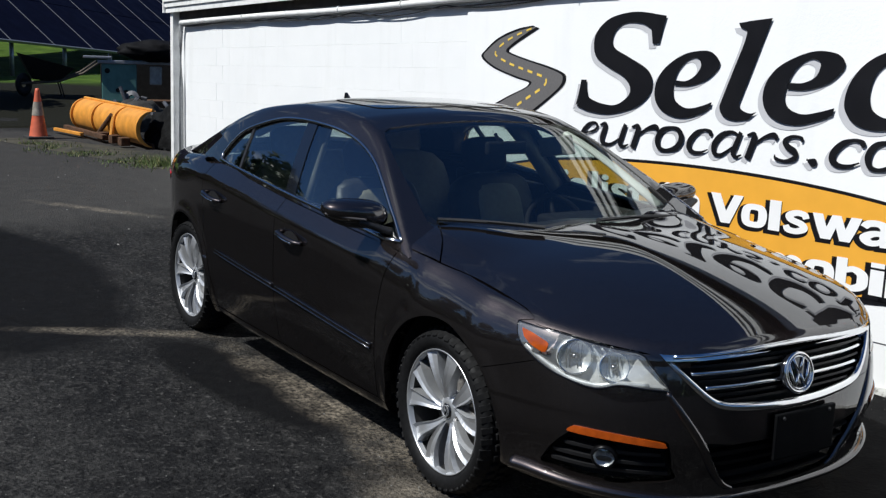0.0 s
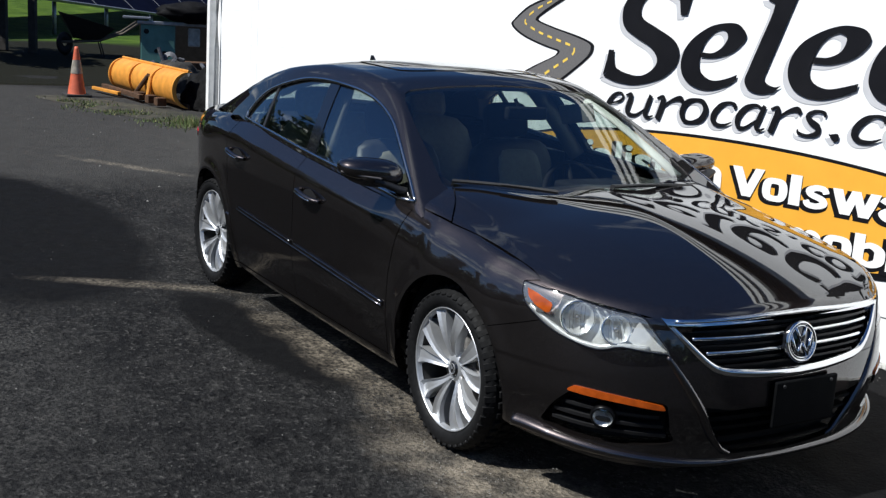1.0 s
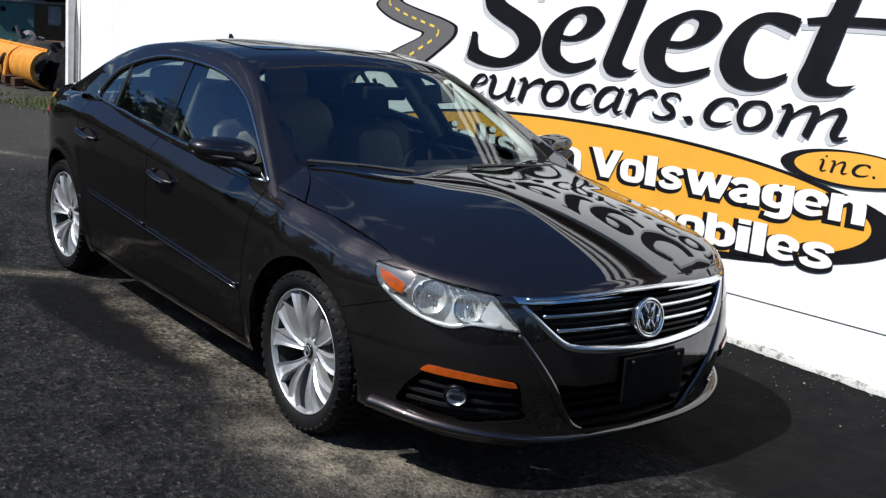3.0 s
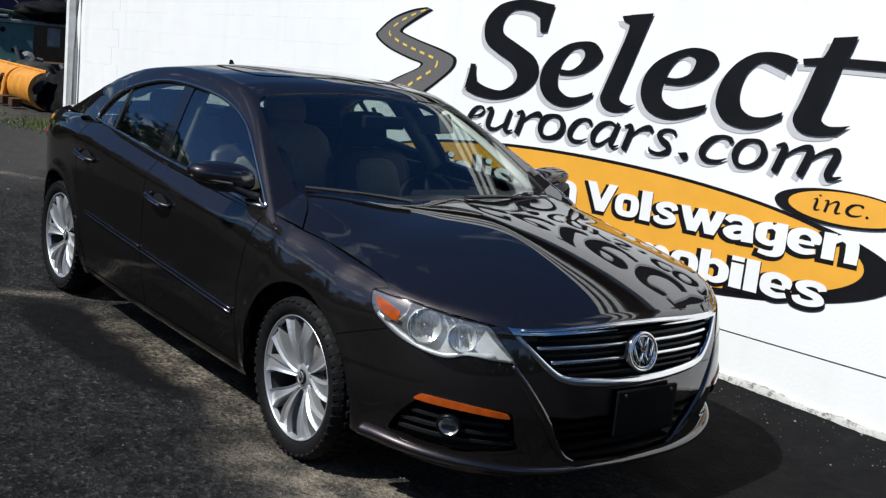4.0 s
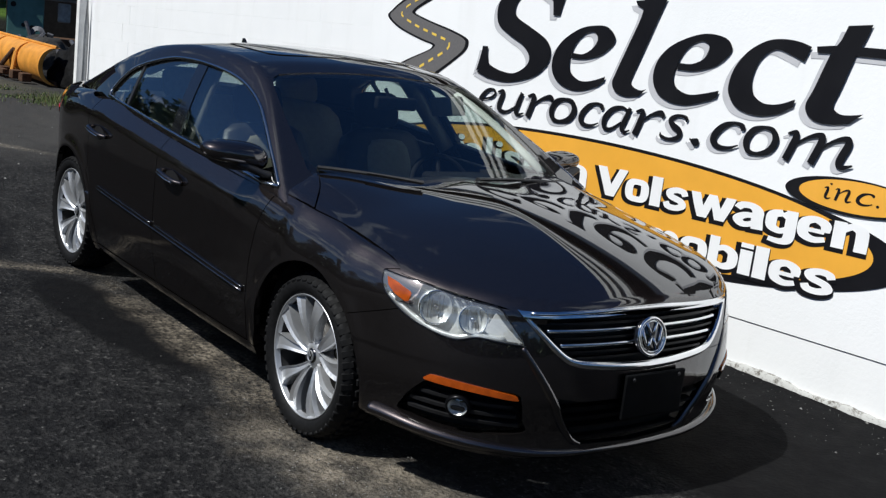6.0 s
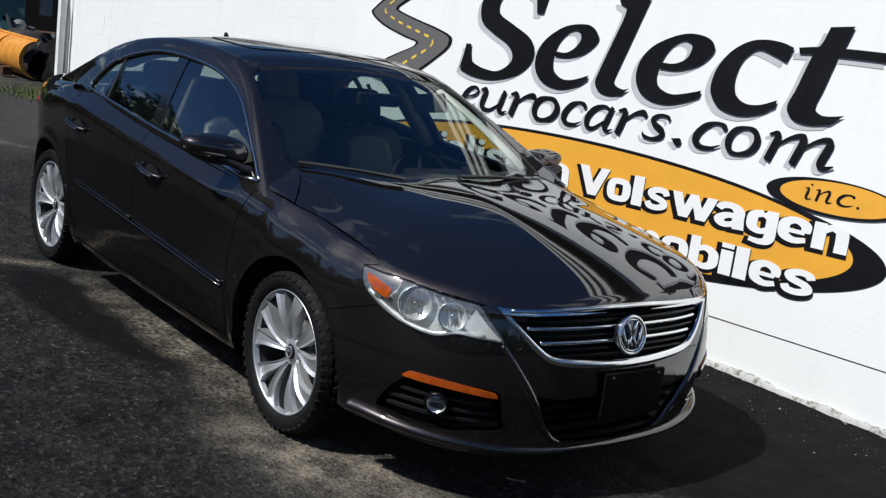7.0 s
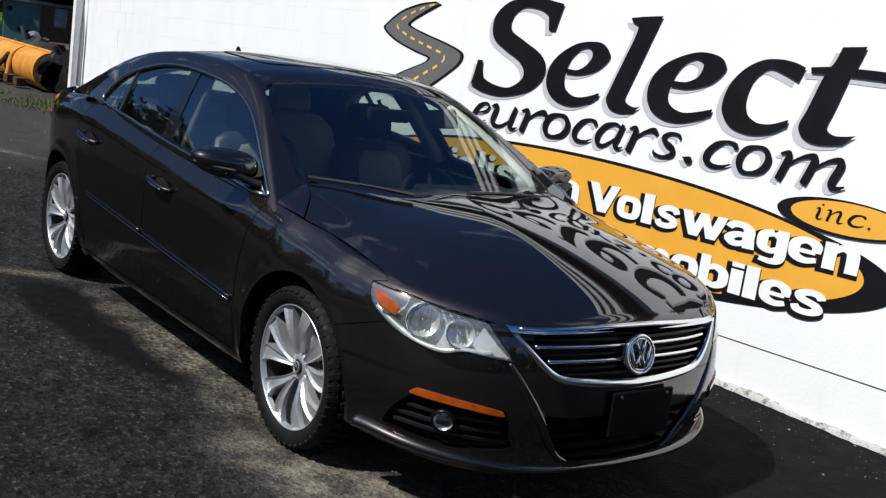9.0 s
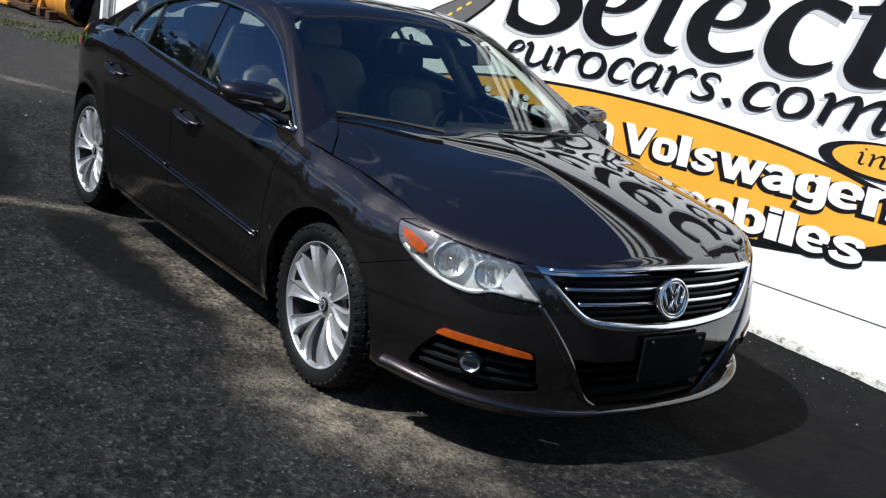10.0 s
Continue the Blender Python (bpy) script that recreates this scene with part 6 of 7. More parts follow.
# eaves: fascia, dark soffit, conduit pipe, cables, corner post and downpipe
WHITE_TRIM = plain("weathered_white_trim", (0.78, 0.78, 0.76), 0.55, 0.0, 0.12, 9.0, 0.002)
SOFFIT = plain("dirty_shaded_soffit", (0.045, 0.036, 0.030), 0.9, 0.0, 0.5, 7.0, 0.004)
CABLE = plain("black_cable", (0.015, 0.015, 0.016), 0.5)
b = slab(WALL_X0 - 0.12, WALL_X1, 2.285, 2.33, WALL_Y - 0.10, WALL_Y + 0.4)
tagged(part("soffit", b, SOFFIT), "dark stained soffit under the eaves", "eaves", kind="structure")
# flush dark strip paints in the shaded gap between wall top and fascia
tagged(part("eaves_shade_strip", slab(WALL_X0 + 0.02, WALL_X1, 2.185, 2.284, WALL_Y - 0.016, WALL_Y + 0.004), SOFFIT), "dark strip standing in for the shaded gap under the eaves", "eaves", kind="structure")
fascia = thing("fascia", "weathered white fascia boards along the eaves", "fascia", kind="structure")
for z0, z1, d in ((2.27, 2.335, 0.0), (2.338, 2.40, 0.018), (2.403, 2.46, 0.036)):
    part("fascia_board", slab(WALL_X0 - 0.16, WALL_X1, z0, z1, WALL_Y - 0.13 - d, WALL_Y - 0.10), WHITE_TRIM, fascia)
part("fascia_board", slab(WALL_X0 - 0.20, WALL_X0 - 0.16, 2.27, 2.46, WALL_Y - 0.16, WALL_Y + 0.4), WHITE_TRIM, fascia)
pipe = [(x, WALL_Y - 0.05 + 0.006 * math.sin(x * 2.0), along(x, 2.145) + 0.006 * math.sin(x * 1.3)) for x in np.linspace(WALL_X0 + 0.18, -2.2, 40)]
cp = tagged(part("conduit_pipe", tube(pipe, 0.028, 10), WHITE_TRIM, None, "", True), "white conduit pipe along the top of the wall", "pipe")
for x in np.linspace(WALL_X0 + 1.0, -2.6, 7):
    part("pipe_clip", tube([(x, WALL_Y - 0.05 + 0.032 * math.cos(a), along(x, 2.145) + 0.032 * math.sin(a)) for a in np.linspace(0, 2 * math.pi, 14, False)], 0.005, 5, True), WHITE_TRIM, cp)
for k, (drop, z, x1) in enumerate(((0.055, 2.11, -2.6), (0.035, 2.105, -3.0))):
    pts = []
    xs = np.linspace(WALL_X0 + 0.25, x1, 90)
    for x in xs:
        ph = (x - WALL_X0) / 1.55 + 0.37 * k
        pts.append((x, WALL_Y - 0.035 - 0.008 * k, along(x, z) - drop * abs(math.sin(math.pi * ph)) * (0.6 + 0.4 * math.sin(x * 0.9 + k))))
    tagged(part("cable", tube(pts, 0.006, 5), CABLE, None, "", True), "thin black cable sagging below the pipe", "cable")
post = thing("corner_post", "white wooden corner trim of the building", "post", kind="structure")
part("post_board", box((0.10, 0.13, along(WALL_X0, 2.28)), (WALL_X0 - 0.05, WALL_Y - 0.03, along(WALL_X0, 2.28) / 2), 0.006), WHITE_TRIM, post)
dp = [(WALL_X0 + 0.16, WALL_Y - 0.05, 0.0), (WALL_X0 + 0.16, WALL_Y - 0.05, 1.0), (WALL_X0 + 0.16, WALL_Y - 0.05, 1.70), (WALL_X0 + 0.19, WALL_Y - 0.05, 1.80), (WALL_X0 + 0.22, WALL_Y - 0.05, along(WALL_X0, 2.165))]
tagged(part("downpipe", tube(dp, 0.03, 8), plain("grey_pipe", (0.34, 0.35, 0.36), 0.5, 0.2), None, "", True), "grey downpipe beside the corner trim", "pipe")

# ---- behind the yard ----
def leaf_cloud(rnd, spots, size, bm, per):
    """Small bent leaves scattered round spots (x, y, z, r)."""
    for x, y, z, r in spots:
        for _ in range(per):
            d = Vector((rnd.gauss(0, 1), rnd.gauss(0, 1), rnd.gauss(0, 0.8)))
            d = d.normalized() * r * rnd.random() ** 0.45
            c = Vector((x, y, z)) + d
            a, t = Vector((rnd.gauss(0, 1), rnd.gauss(0, 1), rnd.gauss(0, 0.6))).normalized(), rnd.uniform(0.6, 1.4) * size
            s = a.cross(Vector((rnd.gauss(0, 1), rnd.gauss(0, 1), rnd.gauss(0, 1)))).normalized() * t * 0.45
            q = [bm.verts.new(c - a * t), bm.verts.new(c + s), bm.verts.new(c + a * t), bm.verts.new(c - s)]
            bm.faces.new(q)


n = Nodes("tree_leaves")
n.set(Base_Color=n.ramp(n.node("NewGeometry").outputs["Random Per Island"], (0.0, (0.018, 0.040, 0.010)), (1.0, (0.055, 0.10, 0.022))), Roughness=0.6)
LEAVES = n.mat
BARK = plain("bark", (0.075, 0.060, 0.045), 0.9, 0.0, 0.4, 12.0, 0.02)


def tree(x, y, high, seed):
    rnd = random.Random(seed)
    t = thing("tree", "tall leafy green tree at the yard's edge", "tree", group="trees across the yard")
    b = tube([(x, y, 0), (x + 0.1, y, high * 0.25), (x + rnd.uniform(-0.3, 0.3), y + 0.1, high * 0.55), (x, y, high * 0.85)], [high * 0.032, high * 0.026, high * 0.016, high * 0.004], 10)
    spots = []
    for k in range(13):
        a, f = k * 2.4 + rnd.uniform(-0.4, 0.4), rnd.uniform(0.30, 0.92)
        reach = high * (0.30 * (1.12 - f) + 0.06)
        e = (x + reach * math.cos(a), y + reach * math.sin(a), high * f + reach * 0.35)
        tube([(x, y, high * f * 0.85), ((x + e[0]) / 2, (y + e[1]) / 2, high * f), e], [high * 0.012, high * 0.008, high * 0.003], 6, bm=b)
        spots.append((*e, high * rnd.uniform(0.10, 0.16)))
        spots.append(((x + e[0]) / 2, (y + e[1]) / 2, high * f + 0.3, high * 0.10))
    part("trunk", b, BARK, t)
    b = bmesh.new()
    leaf_cloud(rnd, spots, high * 0.024, b, 140)
    part("crown", b, LEAVES, t)


# the tree at (-21.2, -0.7) is unseen, added to shade the wheelbarrow
for i, (x, y, h) in enumerate(((-24.4, -10.6, 9.2), (-17, -16, 7.0), (-31, -8, 6.6), (-9, -21, 7.5), (-1, -24, 6.5), (9, -25, 8), (19, -19, 7), (-39, -13, 8), (-21.2, -0.7, 4.6), (-27.5, -6.2, 5.0), (-26.5, -8.6, 8.2))):
    tree(x, y, h, 20 + i)

# dense woods across the yard, behind the single trees
rnd = random.Random(77)
b = bmesh.new()
spots = []
# the end past the nose is unseen, added to darken chrome reflections
for k in range(190):
    a = math.pi * (1.03 + 1.3 * k / 190) + rnd.uniform(-0.02, 0.02)
    far = rnd.uniform(30, 40)
    top = 2.6 + 1.2 * float(step(190, 203, math.degrees(a))) + 3.2 * math.exp(-((math.degrees(a) - 209) / 6) ** 2) + 2.6 * noise.noise((math.cos(a) * 9, math.sin(a) * 9, 1.0)) + 1.6 * noise.noise((math.cos(a) * 25, math.sin(a) * 25, 5.0))
    for h in np.arange(0.6, max(1.5, top), 1.5):
        spots.append((far * math.cos(a) + rnd.uniform(-1, 1), far * math.sin(a) + rnd.uniform(-1, 1), h, rnd.uniform(1.2, 1.9)))
leaf_cloud(rnd, spots, 0.5, b, 60)
tagged(part("woods", b, LEAVES), "dense green woods across the yard", "woods", kind="stuff")

# grassy bank
n = Nodes("grass_bank")
at = n.where()
sep = n.node("SeparateXYZ")
n.link(at, sep.inputs[0])
edge = n.math("ADD", sep.outputs[0], n.math("MULTIPLY", n.noise(0.6, 5.0, 0.6, at), 4.0))
# near end darkened: shadow under the solar array put into the soil colour
shaded_soil = n.math("MULTIPLY", n.math("ADD", edge, 24.5), 0.5)
green = n.mix(n.ramp(n.noise(1.2, 6.0, 0.65, at), (0.35, 0.0), (0.7, 1.0)), (0.030, 0.062, 0.008), (0.085, 0.14, 0.020))
n.set(Base_Color=n.mix(n.ramp(shaded_soil, (0.0, 0.0), (1.0, 1.0)), green, (0.012, 0.012, 0.008)), Roughness=0.95, Specular_IOR_Level=0.1)
n.bump(n.noise(18.0, 5.0, 0.7, at), 0.05, 1.0)


def bank_z(x, y):
    return 0.012 + 0.30 * float(step(-18.6, -22.5, x)) + 2.2 * float(step(-26, -75, x)) + 0.05 * noise.noise((x * 0.5, y * 0.5, 0))


b = bmesh.new()
gx, gy = -16.2 - 143.8 * np.linspace(0, 1, 70) ** 2.2, np.linspace(-30, 90, 70)
grid = [[b.verts.new((x, y, bank_z(x, y) if x < -16.3 else -0.02)) for y in gy] for x in gx]
for i in range(69):
    for j in range(69):
        b.faces.new((grid[i][j], grid[i][j + 1], grid[i + 1][j + 1], grid[i + 1][j]))
bmesh.ops.recalc_face_normals(b, faces=b.faces)
tagged(part("grass_bank", b, n.mat, None, "", True), "rough green grass bank behind the yard", "grass", kind="structure")

# solar array
SOLAR = plain("solar_cells", (0.003, 0.0036, 0.012), 0.6, 0.0, 0.2, 3.0, Specular_IOR_Level=0.02)
STEEL = plain("galvanised_steel", (0.30, 0.31, 0.33), 0.45, 0.7, 0.2, 12.0)
array = thing("solar_array", "large tilted array of dark blue solar panels on posts", "solar panels")
P0, E, U = Vector((-26.2, 1.6, 1.44)), Vector((-0.70, 0.71, -0.055)), Vector((-0.62, -0.58, 0.53))
E.normalize()
U = (U.normalized() + E * 0.35).normalized()
NRM = E.cross(U).normalized()
if NRM.z < 0:
    NRM = -NRM
basis = Matrix((E, U, NRM)).transposed().to_4x4()
RAIL = plain("dull_rail", (0.13, 0.135, 0.15), 0.5, 0.5, 0.2, 12.0)
for i in range(-2, 11):
    for j in range(4):
        m = Matrix.Translation(P0 + E * (2.1 * i + 1.68) + U * (2.8 * j + 1.4)) @ basis
        part("solar_panel", moved(box((2.04, 2.76, 0.04), (0, 0, 0)), m), SOLAR, array)
    m = Matrix.Translation(P0 + E * (2.1 * i + 0.63) + U * 5.6) @ basis
    part("panel_rail", moved(box((0.028, 11.2, 0.05), (0, 0, 0.004)), m), RAIL, array)
m = Matrix.Translation(P0 + E * 3.3 + U * -0.02) @ basis
part("edge_rail", moved(box((30, 0.05, 0.07), (0, 0, 0)), m), STEEL, array)
for i in range(-2, 9, 2):
    q = P0 + E * (1.32 * i + 0.4) + U * 0.35
    part("array_post", tube([(q.x, q.y, bank_z(q.x, q.y) - 0.1), (q.x, q.y, q.z - 0.05)], 0.06, 8), STEEL, array, "", True)

# timber frame left under the array's edge
OLD_TIMBER = plain("dark_old_timber", (0.030, 0.026, 0.022), 0.9, 0.0, 0.35, 9.0, 0.004)
tf = thing("timber_frame", "dark weathered timber frame standing under the panels", "frame", pose(-21.6, 1.15, bank_z(-21.6, 1.15), 0, 0, 58))
for x in (0.0, 0.62):
    part("post", box((0.15, 0.15, 1.72), (x, 0, 0.86), 0.012), OLD_TIMBER, tf)
part("beam", box((1.7, 0.14, 0.16), (-0.35, 0.02, 1.62), 0.012), OLD_TIMBER, tf)
part("brace", box((0.75, 0.06, 0.10), (-0.42, 0.02, 1.35), 0.008, Matrix.Rotation(0.75, 4, "Y")), OLD_TIMBER, tf)

# traffic cone
RUBBER = plain("black_rubber", (0.02, 0.02, 0.02), 0.8, 0.0, 0.3)
cone = thing("traffic_cone", "orange traffic cone with a worn pale reflective collar", "traffic cone", pose(-14.4, 1.0, 0.0) @ Matrix.Diagonal((1, 1, 1.07, 1)))
part("cone_body", lathe([(0.14, 0.035), (0.135, 0.05), (0.085, 0.34), (0.036, 0.68), (0.026, 0.72), (0.0, 0.722)], 28), plain("faded_orange", (0.50, 0.10, 0.045), 0.6, 0.0, 0.18, 12.0), cone, "", True)
part("cone_collar", lathe([(0.0905, 0.335), (0.0610, 0.53)], 28), plain("dull_collar", (0.24, 0.215, 0.18), 0.55, 0.0, 0.4, 14.0), cone, "grey reflective collar", True)
part("cone_base", box((0.38, 0.38, 0.04), (0, 0, 0.02), 0.012), RUBBER, cone, "black rubber base")

# snow plough blade, its back to the yard
YELLOW = plain("worn_yellow_paint", (0.62, 0.265, 0.04), 0.5, 0.1, 0.22, 7.0, 0.002)
RUST = plain("rusty_steel", (0.085, 0.045, 0.025), 0.8, 0.4, 0.5, 20.0, 0.003)
plow = thing("snow_plough_blade", "yellow curved snow plough blade lying on the ground", "snow plough", Matrix.Translation((-12.49, 2.20, 0.0)) @ Matrix.Rotation(math.atan2(-0.14, -3.05), 4, "Z"))
curve = [(0.0, 0.02), (0.10, 0.045), (0.20, 0.12), (0.25, 0.24), (0.245, 0.36), (0.19, 0.47), (0.09, 0.54), (0.01, 0.555)]
b = bmesh.new()
pc = smooth_path(curve, 4)
ra = [[b.verts.new((x, w, z)) for w, z in pc] for x in np.linspace(0, 3.05, 20)]
rb = [[b.verts.new((x, w - 0.03, z)) for w, z in pc] for x in np.linspace(0, 3.05, 20)]
for g in (ra, rb):
    for i in range(19):
        for j in range(len(pc) - 1):
            b.faces.new((g[i][j], g[i + 1][j], g[i + 1][j + 1], g[i][j + 1]))
for i in (0, 19):
    for j in range(len(pc) - 1):
        b.faces.new((ra[i][j], ra[i][j + 1], rb[i][j + 1], rb[i][j]))
bmesh.ops.recalc_face_normals(b, faces=b.faces)
part("moldboard", b, YELLOW, plow, "", True)
for x in (0.02, 1.0, 2.0, 3.02):
    b = bmesh.new()
    f1 = [b.verts.new((x - 0.025, w + 0.035, z)) for w, z in pc]
    f2 = [b.verts.new((x + 0.025, w + 0.035, z)) for w, z in pc]
    g1 = [b.verts.new((x - 0.025, w - 0.005, z)) for w, z in pc]
    g2 = [b.verts.new((x + 0.025, w - 0.005, z)) for w, z in pc]
    for j in range(len(pc) - 1):
        b.faces.new((f1[j], f2[j], f2[j + 1], f1[j + 1]))
        b.faces.new((f1[j], f1[j + 1], g1[j + 1], g1[j]))
        b.faces.new((f2[j], g2[j], g2[j + 1], f2[j + 1]))
    bmesh.ops.recalc_face_normals(b, faces=b.faces)
    part("rib", b, YELLOW, plow)
part("top_rail", tube([(0, 0.03, 0.565), (3.05, 0.03, 0.565)], 0.022, 8), YELLOW, plow)
part("cutting_edge", box((3.05, 0.04, 0.08), (1.52, 0.03, 0.04), 0.006), RUST, plow)
part("brace", tube([(1.15, 0.24, 0.42), (1.45, 0.36, 0.10)], 0.035, 8), RUST, plow)
part("brace", tube([(1.0, 0.26, 0.40), (0.95, 0.33, 0.08)], 0.03, 8), YELLOW, plow)
part("push_frame", box((1.9, 0.08, 0.07), (1.9, 0.42, 0.10), 0.01), RUST, plow)
part("push_frame", box((1.0, 0.06, 0.05), (2.3, 0.55, 0.07), 0.01, Matrix.Rotation(0.12, 4, "Z")), YELLOW, plow)
for sx_ in (0.35, 0.75, 1.25):
    part("bracket", box((0.16, 0.14, 0.12), (sx_, 0.34, 0.09), 0.012), RUST, plow)

# black mound between the blade and the building
mound = bmesh.new()
bmesh.ops.create_icosphere(mound, subdivisions=5, radius=1.0)
for q in mound.verts:
    d = 1 + 0.20 * noise.noise(q.co * 2.3 + Vector((9, 0, 0))) + 0.06 * noise.noise(q.co * 5.0)
    q.co = Vector((-12.75 + q.co.x * 0.75 * d, 2.62 + q.co.y * 0.42 * d, max(0.0, q.co.z) * 0.62 * d))
tagged(part("black_mound", mound, plain("black_heap", (0.003, 0.003, 0.0033), 0.8, 0.0, 0.5, 14.0, 0.02, Specular_IOR_Level=0.15), None, "", True), "black heap beside the plough blade", "heap", kind="stuff")

# teal service body with scrap on it
TEAL = plain("faded_teal_paint", (0.085, 0.20, 0.185), 0.55, 0.1, 0.2, 6.0, 0.002)
tb = thing("service_body", "faded teal steel truck body with open compartments", "truck body", pose(-17.3, 2.80, 0.0, 0, 0, 74))
part("body_frame", box((3.0, 0.75, 0.12), (1.5, 0.4, 0.34), 0.02), RUST, tb)
part("side_panel", box((0.62, 0.05, 0.70), (0.33, 0.0, 0.73), 0.015), TEAL, tb)
part("side_panel", box((0.55, 0.05, 0.62), (1.55, 0.02, 0.68), 0.015), TEAL, tb)
part("side_panel", box((0.9, 0.05, 0.66), (2.5, 0.0, 0.70), 0.015), TEAL, tb)
part("back_panel", box((3.0, 0.04, 0.7), (1.5, 0.75, 0.72), 0.01), DARK_VOID, tb)
part("top_rail", box((3.1, 0.16, 0.06), (1.5, 0.02, 1.11), 0.012), STEEL, tb)
part("shelf", box((0.5, 0.3, 0.04), (-0.05, 0.05, 1.19), 0.01), STEEL, tb)
# flat near-black discs paint the shade of hollows on the panels
for x, z, s in ((0.12, 0.95, 0.05), (0.45, 0.55, 0.06), (0.3, 0.6, 0.04)):
    part("dent_shade", lathe([(0.0, 0.0), (s, 0.0)], 10, "y"), DARK_VOID, tb).location = (x, -0.028, z)
part("meter_box", box((0.22, 0.10, 0.34), (0.98, -0.05, 0.88), 0.03), plain("dirty_white_box", (0.30, 0.30, 0.28), 0.5, 0.0, 0.3, 12.0), tb)
part("leg", box((0.08, 0.6, 0.30), (0.2, 0.4, 0.15), 0.01), RUST, tb)
part("leg", box((0.08, 0.6, 0.30), (2.8, 0.4, 0.15), 0.01), RUST, tb)
tarp = thing("tarp_roll", "black tarpaulin bundle lying on the truck body", "tarpaulin", pose(-17.1, 3.25, 1.14, 0, 0, 74))
b = bmesh.new()
bmesh.ops.create_icosphere(b, subdivisions=4, radius=1.0)
for q in b.verts:
    d = 1 + 0.16 * noise.noise(q.co * 2.3) + 0.06 * noise.noise(q.co * 7)
    q.co = Vector((q.co.x * 0.72 * d + 0.55, q.co.y * 0.28 * d, max(-0.98, q.co.z) * 0.20 * d + 0.19))
part("cover", b, plain("black_tarpaulin", (0.004, 0.004, 0.005), 0.75, 0.0, 0.4, 9.0, 0.01, Specular_IOR_Level=0.1), tarp, "", True)
SCRAP = [plain("scrap_steel", (0.22, 0.22, 0.23), 0.35, 0.8, 0.4, 18.0), RUST, plain("scrap_grey", (0.10, 0.10, 0.11), 0.5, 0.3, 0.4, 18.0)]
rnd = random.Random(9)
for i in range(34):
    x, y = -15.9 + rnd.uniform(-0.5, 0.6), 2.55 + rnd.uniform(0.0, 1.0)
    z = 0.03 + 0.55 * rnd.random() * (1 - abs(y - 3.0) / 1.2)
    s = thing("scrap_piece", "greasy metal scrap on the heap", "scrap", pose(x, y, z, rnd.uniform(0, 180), rnd.uniform(0, 180), rnd.uniform(0, 180)), group="scrap heap by the wall")
    kind = i % 3
    if kind == 0:
        bb = box((rnd.uniform(0.12, 0.35), rnd.uniform(0.05, 0.14), rnd.uniform(0.03, 0.08)), (0, 0, 0), 0.01)
    elif kind == 1:
        bb = tube([(-0.25, 0, 0), (0, 0.05, 0.02), (0.25, -0.02, 0.06)], rnd.uniform(0.015, 0.035), 8)
    else:
        bb = lathe([(0.05, -0.03), (0.12, -0.02), (0.13, 0.02), (0.05, 0.04)], 16, "z", True)
    part("piece", bb, SCRAP[rnd.randrange(3)], s)
heap = bmesh.new()
bmesh.ops.create_icosphere(heap, subdivisions=4, radius=1.0)
for q in heap.verts:
    d = 1 + 0.22 * noise.noise(q.co * 2.7 + Vector((4, 0, 0)))
    q.co = Vector((-15.9 + q.co.x * 0.7 * d, 3.05 + q.co.y * 0.55 * d, max(0.0, q.co.z) * 0.50 * d))
tagged(part("scrap_heap", heap, plain("oily_dirt", (0.02, 0.018, 0.016), 0.9, 0.0, 0.5, 14.0, 0.02), None, "", True), "dark oily heap of dirt and scrap", "scrap heap", kind="stuff")

# wheelbarrow
wbx, wby = -21.3, 2.52
wb = thing("wheelbarrow", "black steel wheelbarrow standing on the grass", "wheelbarrow", pose(wbx, wby, bank_z(wbx, wby), 0, 0, 82) @ Matrix.Diagonal((0.86, 1.0, 1.22, 1)))
BLACK_STEEL = plain("black_steel", (0.010, 0.010, 0.011), 0.6, 0.2, 0.3)
b = bmesh.new()
lo = [b.verts.new(q) for q in ((-0.02, -0.22, 0.30), (0.55, -0.24, 0.26), (0.55, 0.24, 0.26), (-0.02, 0.22, 0.30))]
hi = [b.verts.new(q) for q in ((-0.35, -0.34, 0.74), (0.95, -0.36, 0.50), (0.95, 0.36, 0.50), (-0.35, 0.34, 0.74))]
b.faces.new(lo)
for i in range(4):
    b.faces.new((lo[i], lo[(i + 1) % 4], hi[(i + 1) % 4], hi[i]))
bmesh.ops.solidify(b, geom=b.faces[:], thickness=0.02)
part("tub", b, BLACK_STEEL, wb)
part("wheel", moved(lathe([(0.05, -0.04), (0.17, -0.05), (0.20, 0.0), (0.17, 0.05), (0.05, 0.04)], 24, "y", True), pose(-0.22, 0, 0.20)), BLACK_STEEL, wb, "", True)
WOOD = plain("grey_wood", (0.10, 0.08, 0.06), 0.8, 0.0, 0.3, 18.0)
for sgn in (-1, 1):
    part("handle", tube([(-0.30, sgn * 0.12, 0.22), (0.55, sgn * 0.24, 0.27), (1.15, sgn * 0.28, 0.42), (1.55, sgn * 0.29, 0.62)], 0.022, 8), WOOD, wb, "", True)
    part("leg", tube([(0.60, sgn * 0.25, 0.27), (0.70, sgn * 0.26, 0.0)], 0.018, 6), BLACK_STEEL, wb, "", True)

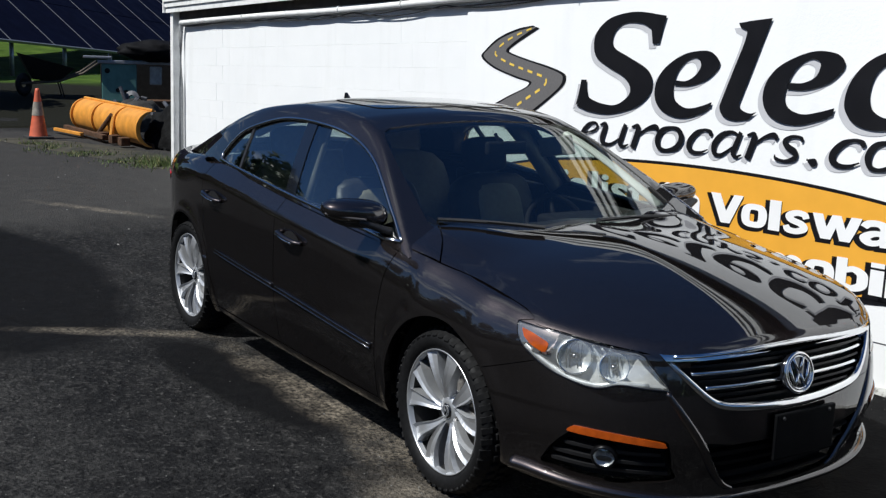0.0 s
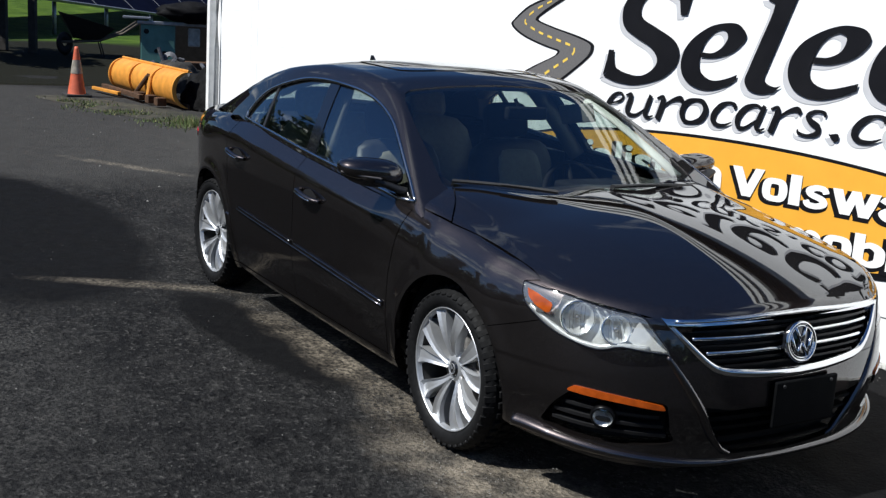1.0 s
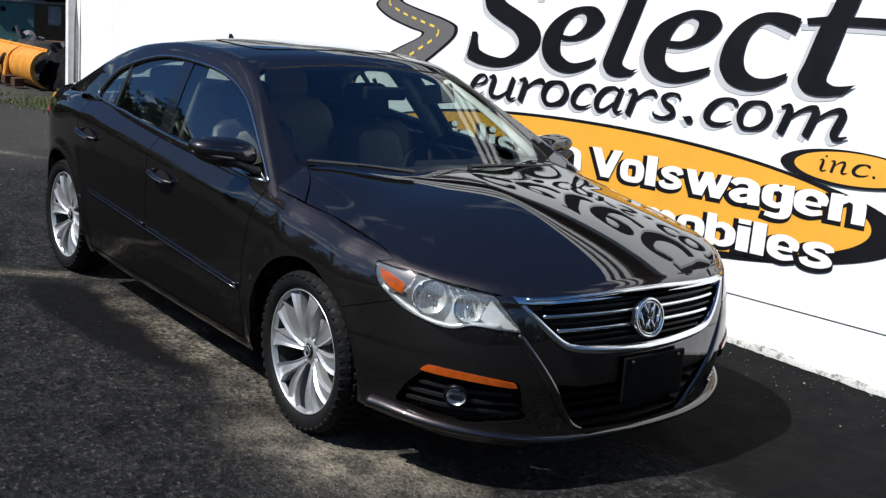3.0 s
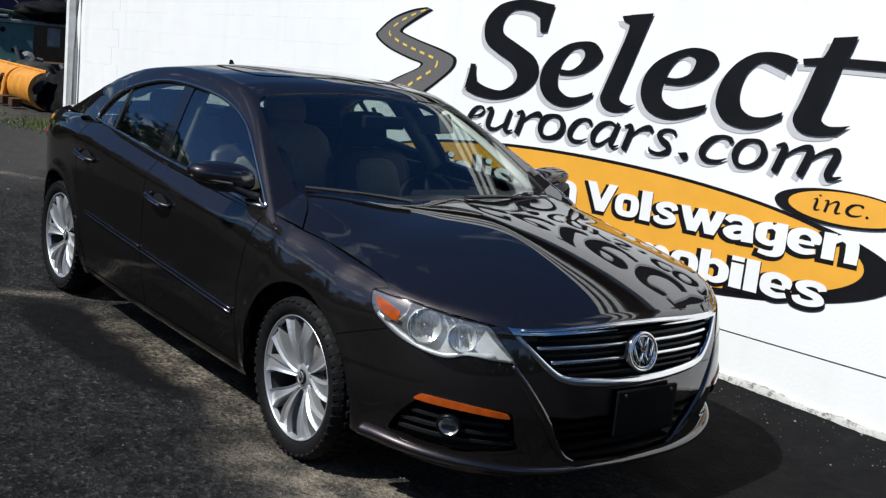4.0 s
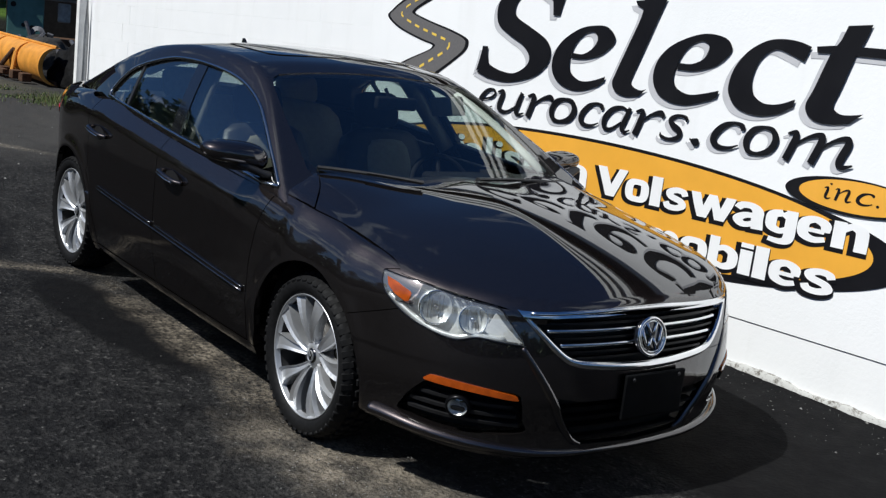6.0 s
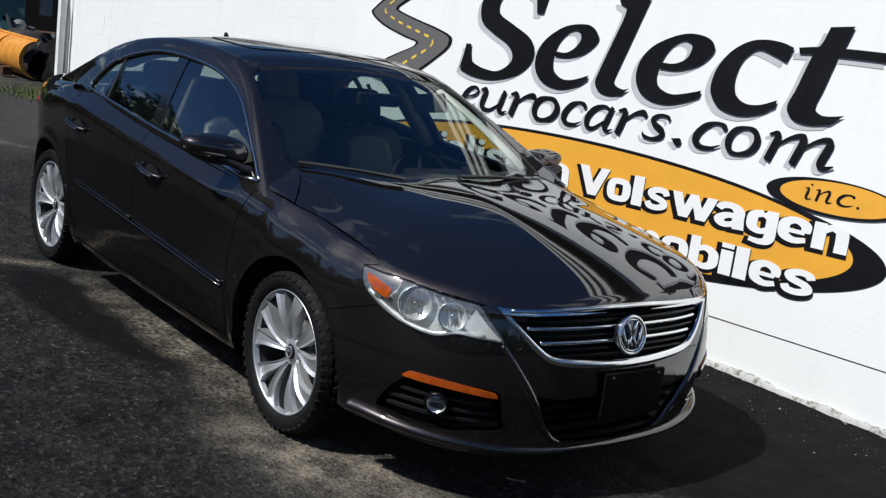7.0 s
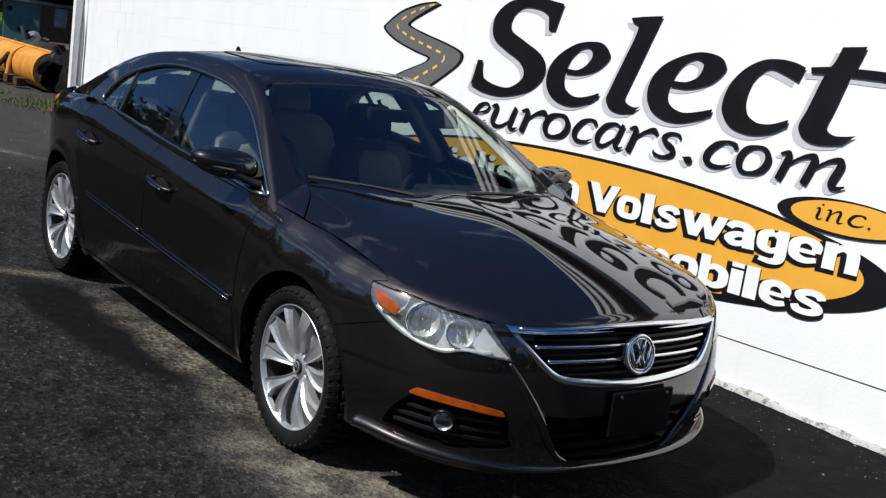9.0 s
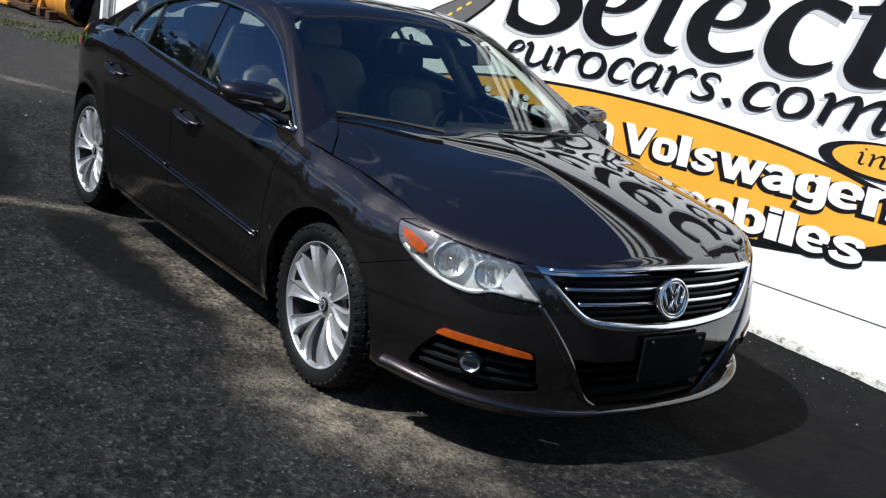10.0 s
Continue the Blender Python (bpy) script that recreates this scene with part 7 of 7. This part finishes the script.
# weeds along the yard's edge and by the post
GRASS = Nodes("weed_blades")
GRASS.set(Base_Color=GRASS.ramp(GRASS.node("NewGeometry").outputs["Random Per Island"], (0.0, (0.035, 0.058, 0.010)), (0.75, (0.075, 0.11, 0.024)), (1.0, (0.26, 0.22, 0.10))), Roughness=0.8)
rnd = random.Random(31)
verts, faces = [], []
for i in range(2400):
    u = rnd.random()
    x = -13.9 + 3.5 * u + rnd.gauss(0, 0.18)
    y = 0.55 + 1.0 * u + rnd.gauss(0, 0.22)
    if i % 9 == 0:
        x, y = -10.6 + rnd.gauss(0, 0.18), 1.62 + rnd.gauss(0, 0.14)
    if noise.noise((x * 1.7, y * 1.7, 2.0)) < -0.08 and i % 9:
        continue
    h = rnd.uniform(0.02, 0.055) * (2.8 if i % 9 == 0 else 1.0)
    a = rnd.uniform(0, 6.28)
    dx, dy = 0.007 * math.cos(a), 0.007 * math.sin(a)
    lx, ly = rnd.gauss(0, 0.4) * h, rnd.gauss(0, 0.4) * h
    k = len(verts)
    verts += [(x - dx, y - dy, 0.0), (x + dx, y + dy, 0.0), (x + lx, y + ly, h)]
    faces.append((k, k + 1, k + 2))
tagged(mesh_object("weeds", verts, faces, GRASS.mat, None, None, False), "sparse green and dry weeds at the asphalt's edge", "weeds", kind="stuff")
n = Nodes("dirt_strip")
at = n.where()
n.set(Base_Color=n.mix(n.ramp(n.noise(3.0, 6.0, 0.7, at), (0.4, 0.0), (0.65, 1.0)), (0.020, 0.019, 0.012), (0.060, 0.054, 0.036)), Roughness=0.95)
n.bump(n.noise(30.0, 5.0, 0.7, at), 0.02, 1.0)
b = bmesh.new()
vs = [b.verts.new((x, y, 0.004)) for x, y in smooth_path([(-14.4, 0.35), (-12.6, 0.75), (-11.0, 1.25), (-10.2, 1.5), (-10.6, 2.1), (-12.4, 1.9), (-14.2, 1.1)], 6, True)]
b.faces.new(vs)
bmesh.ops.recalc_face_normals(b, faces=b.faces)
tagged(part("dirt_strip", b, n.mat), "strip of bare dirt at the asphalt's edge", "dirt", kind="structure")

# flakes and pebbles
CHIP = plain("paint_chip", (0.16, 0.156, 0.148), 0.7, 0.0, 0.3)
rnd = random.Random(77)
verts, faces = [], []
def chip(x, y, s):
    k = len(verts)
    a = rnd.uniform(0, 6.28)
    for j in range(4):
        t = a + j * 1.57 + rnd.uniform(-0.4, 0.4)
        r = s * rnd.uniform(0.5, 1.2)
        verts.append((x + r * math.cos(t), y + r * math.sin(t) * 0.7, 0.004))
    verts.append((x, y, 0.004 + s * 0.7))
    for j in range(4):
        faces.append((k + j, k + (j + 1) % 4, k + 4))
for i in range(280):
    chip(rnd.uniform(-0.3, 3.0), WALL_Y - 0.06 - abs(rnd.gauss(0, 0.28)), rnd.uniform(0.002, 0.005) if i % 12 else rnd.uniform(0.006, 0.012))
for i in range(240):
    chip(rnd.uniform(-4.5, 2.6), rnd.uniform(-2.6, -0.7), rnd.uniform(0.002, 0.006))
for i in range(420):
    chip(rnd.gauss(0.55, 0.32), rnd.gauss(-0.86, 0.16), rnd.uniform(0.0015, 0.005))
for i in range(60):
    chip(rnd.uniform(-14, -5), rnd.uniform(-0.5, 1.2), rnd.uniform(0.006, 0.016))
tagged(mesh_object("loose_chips", verts, faces, CHIP, None, None, False), "pale paint flakes and pebbles on the asphalt", "debris", kind="stuff")
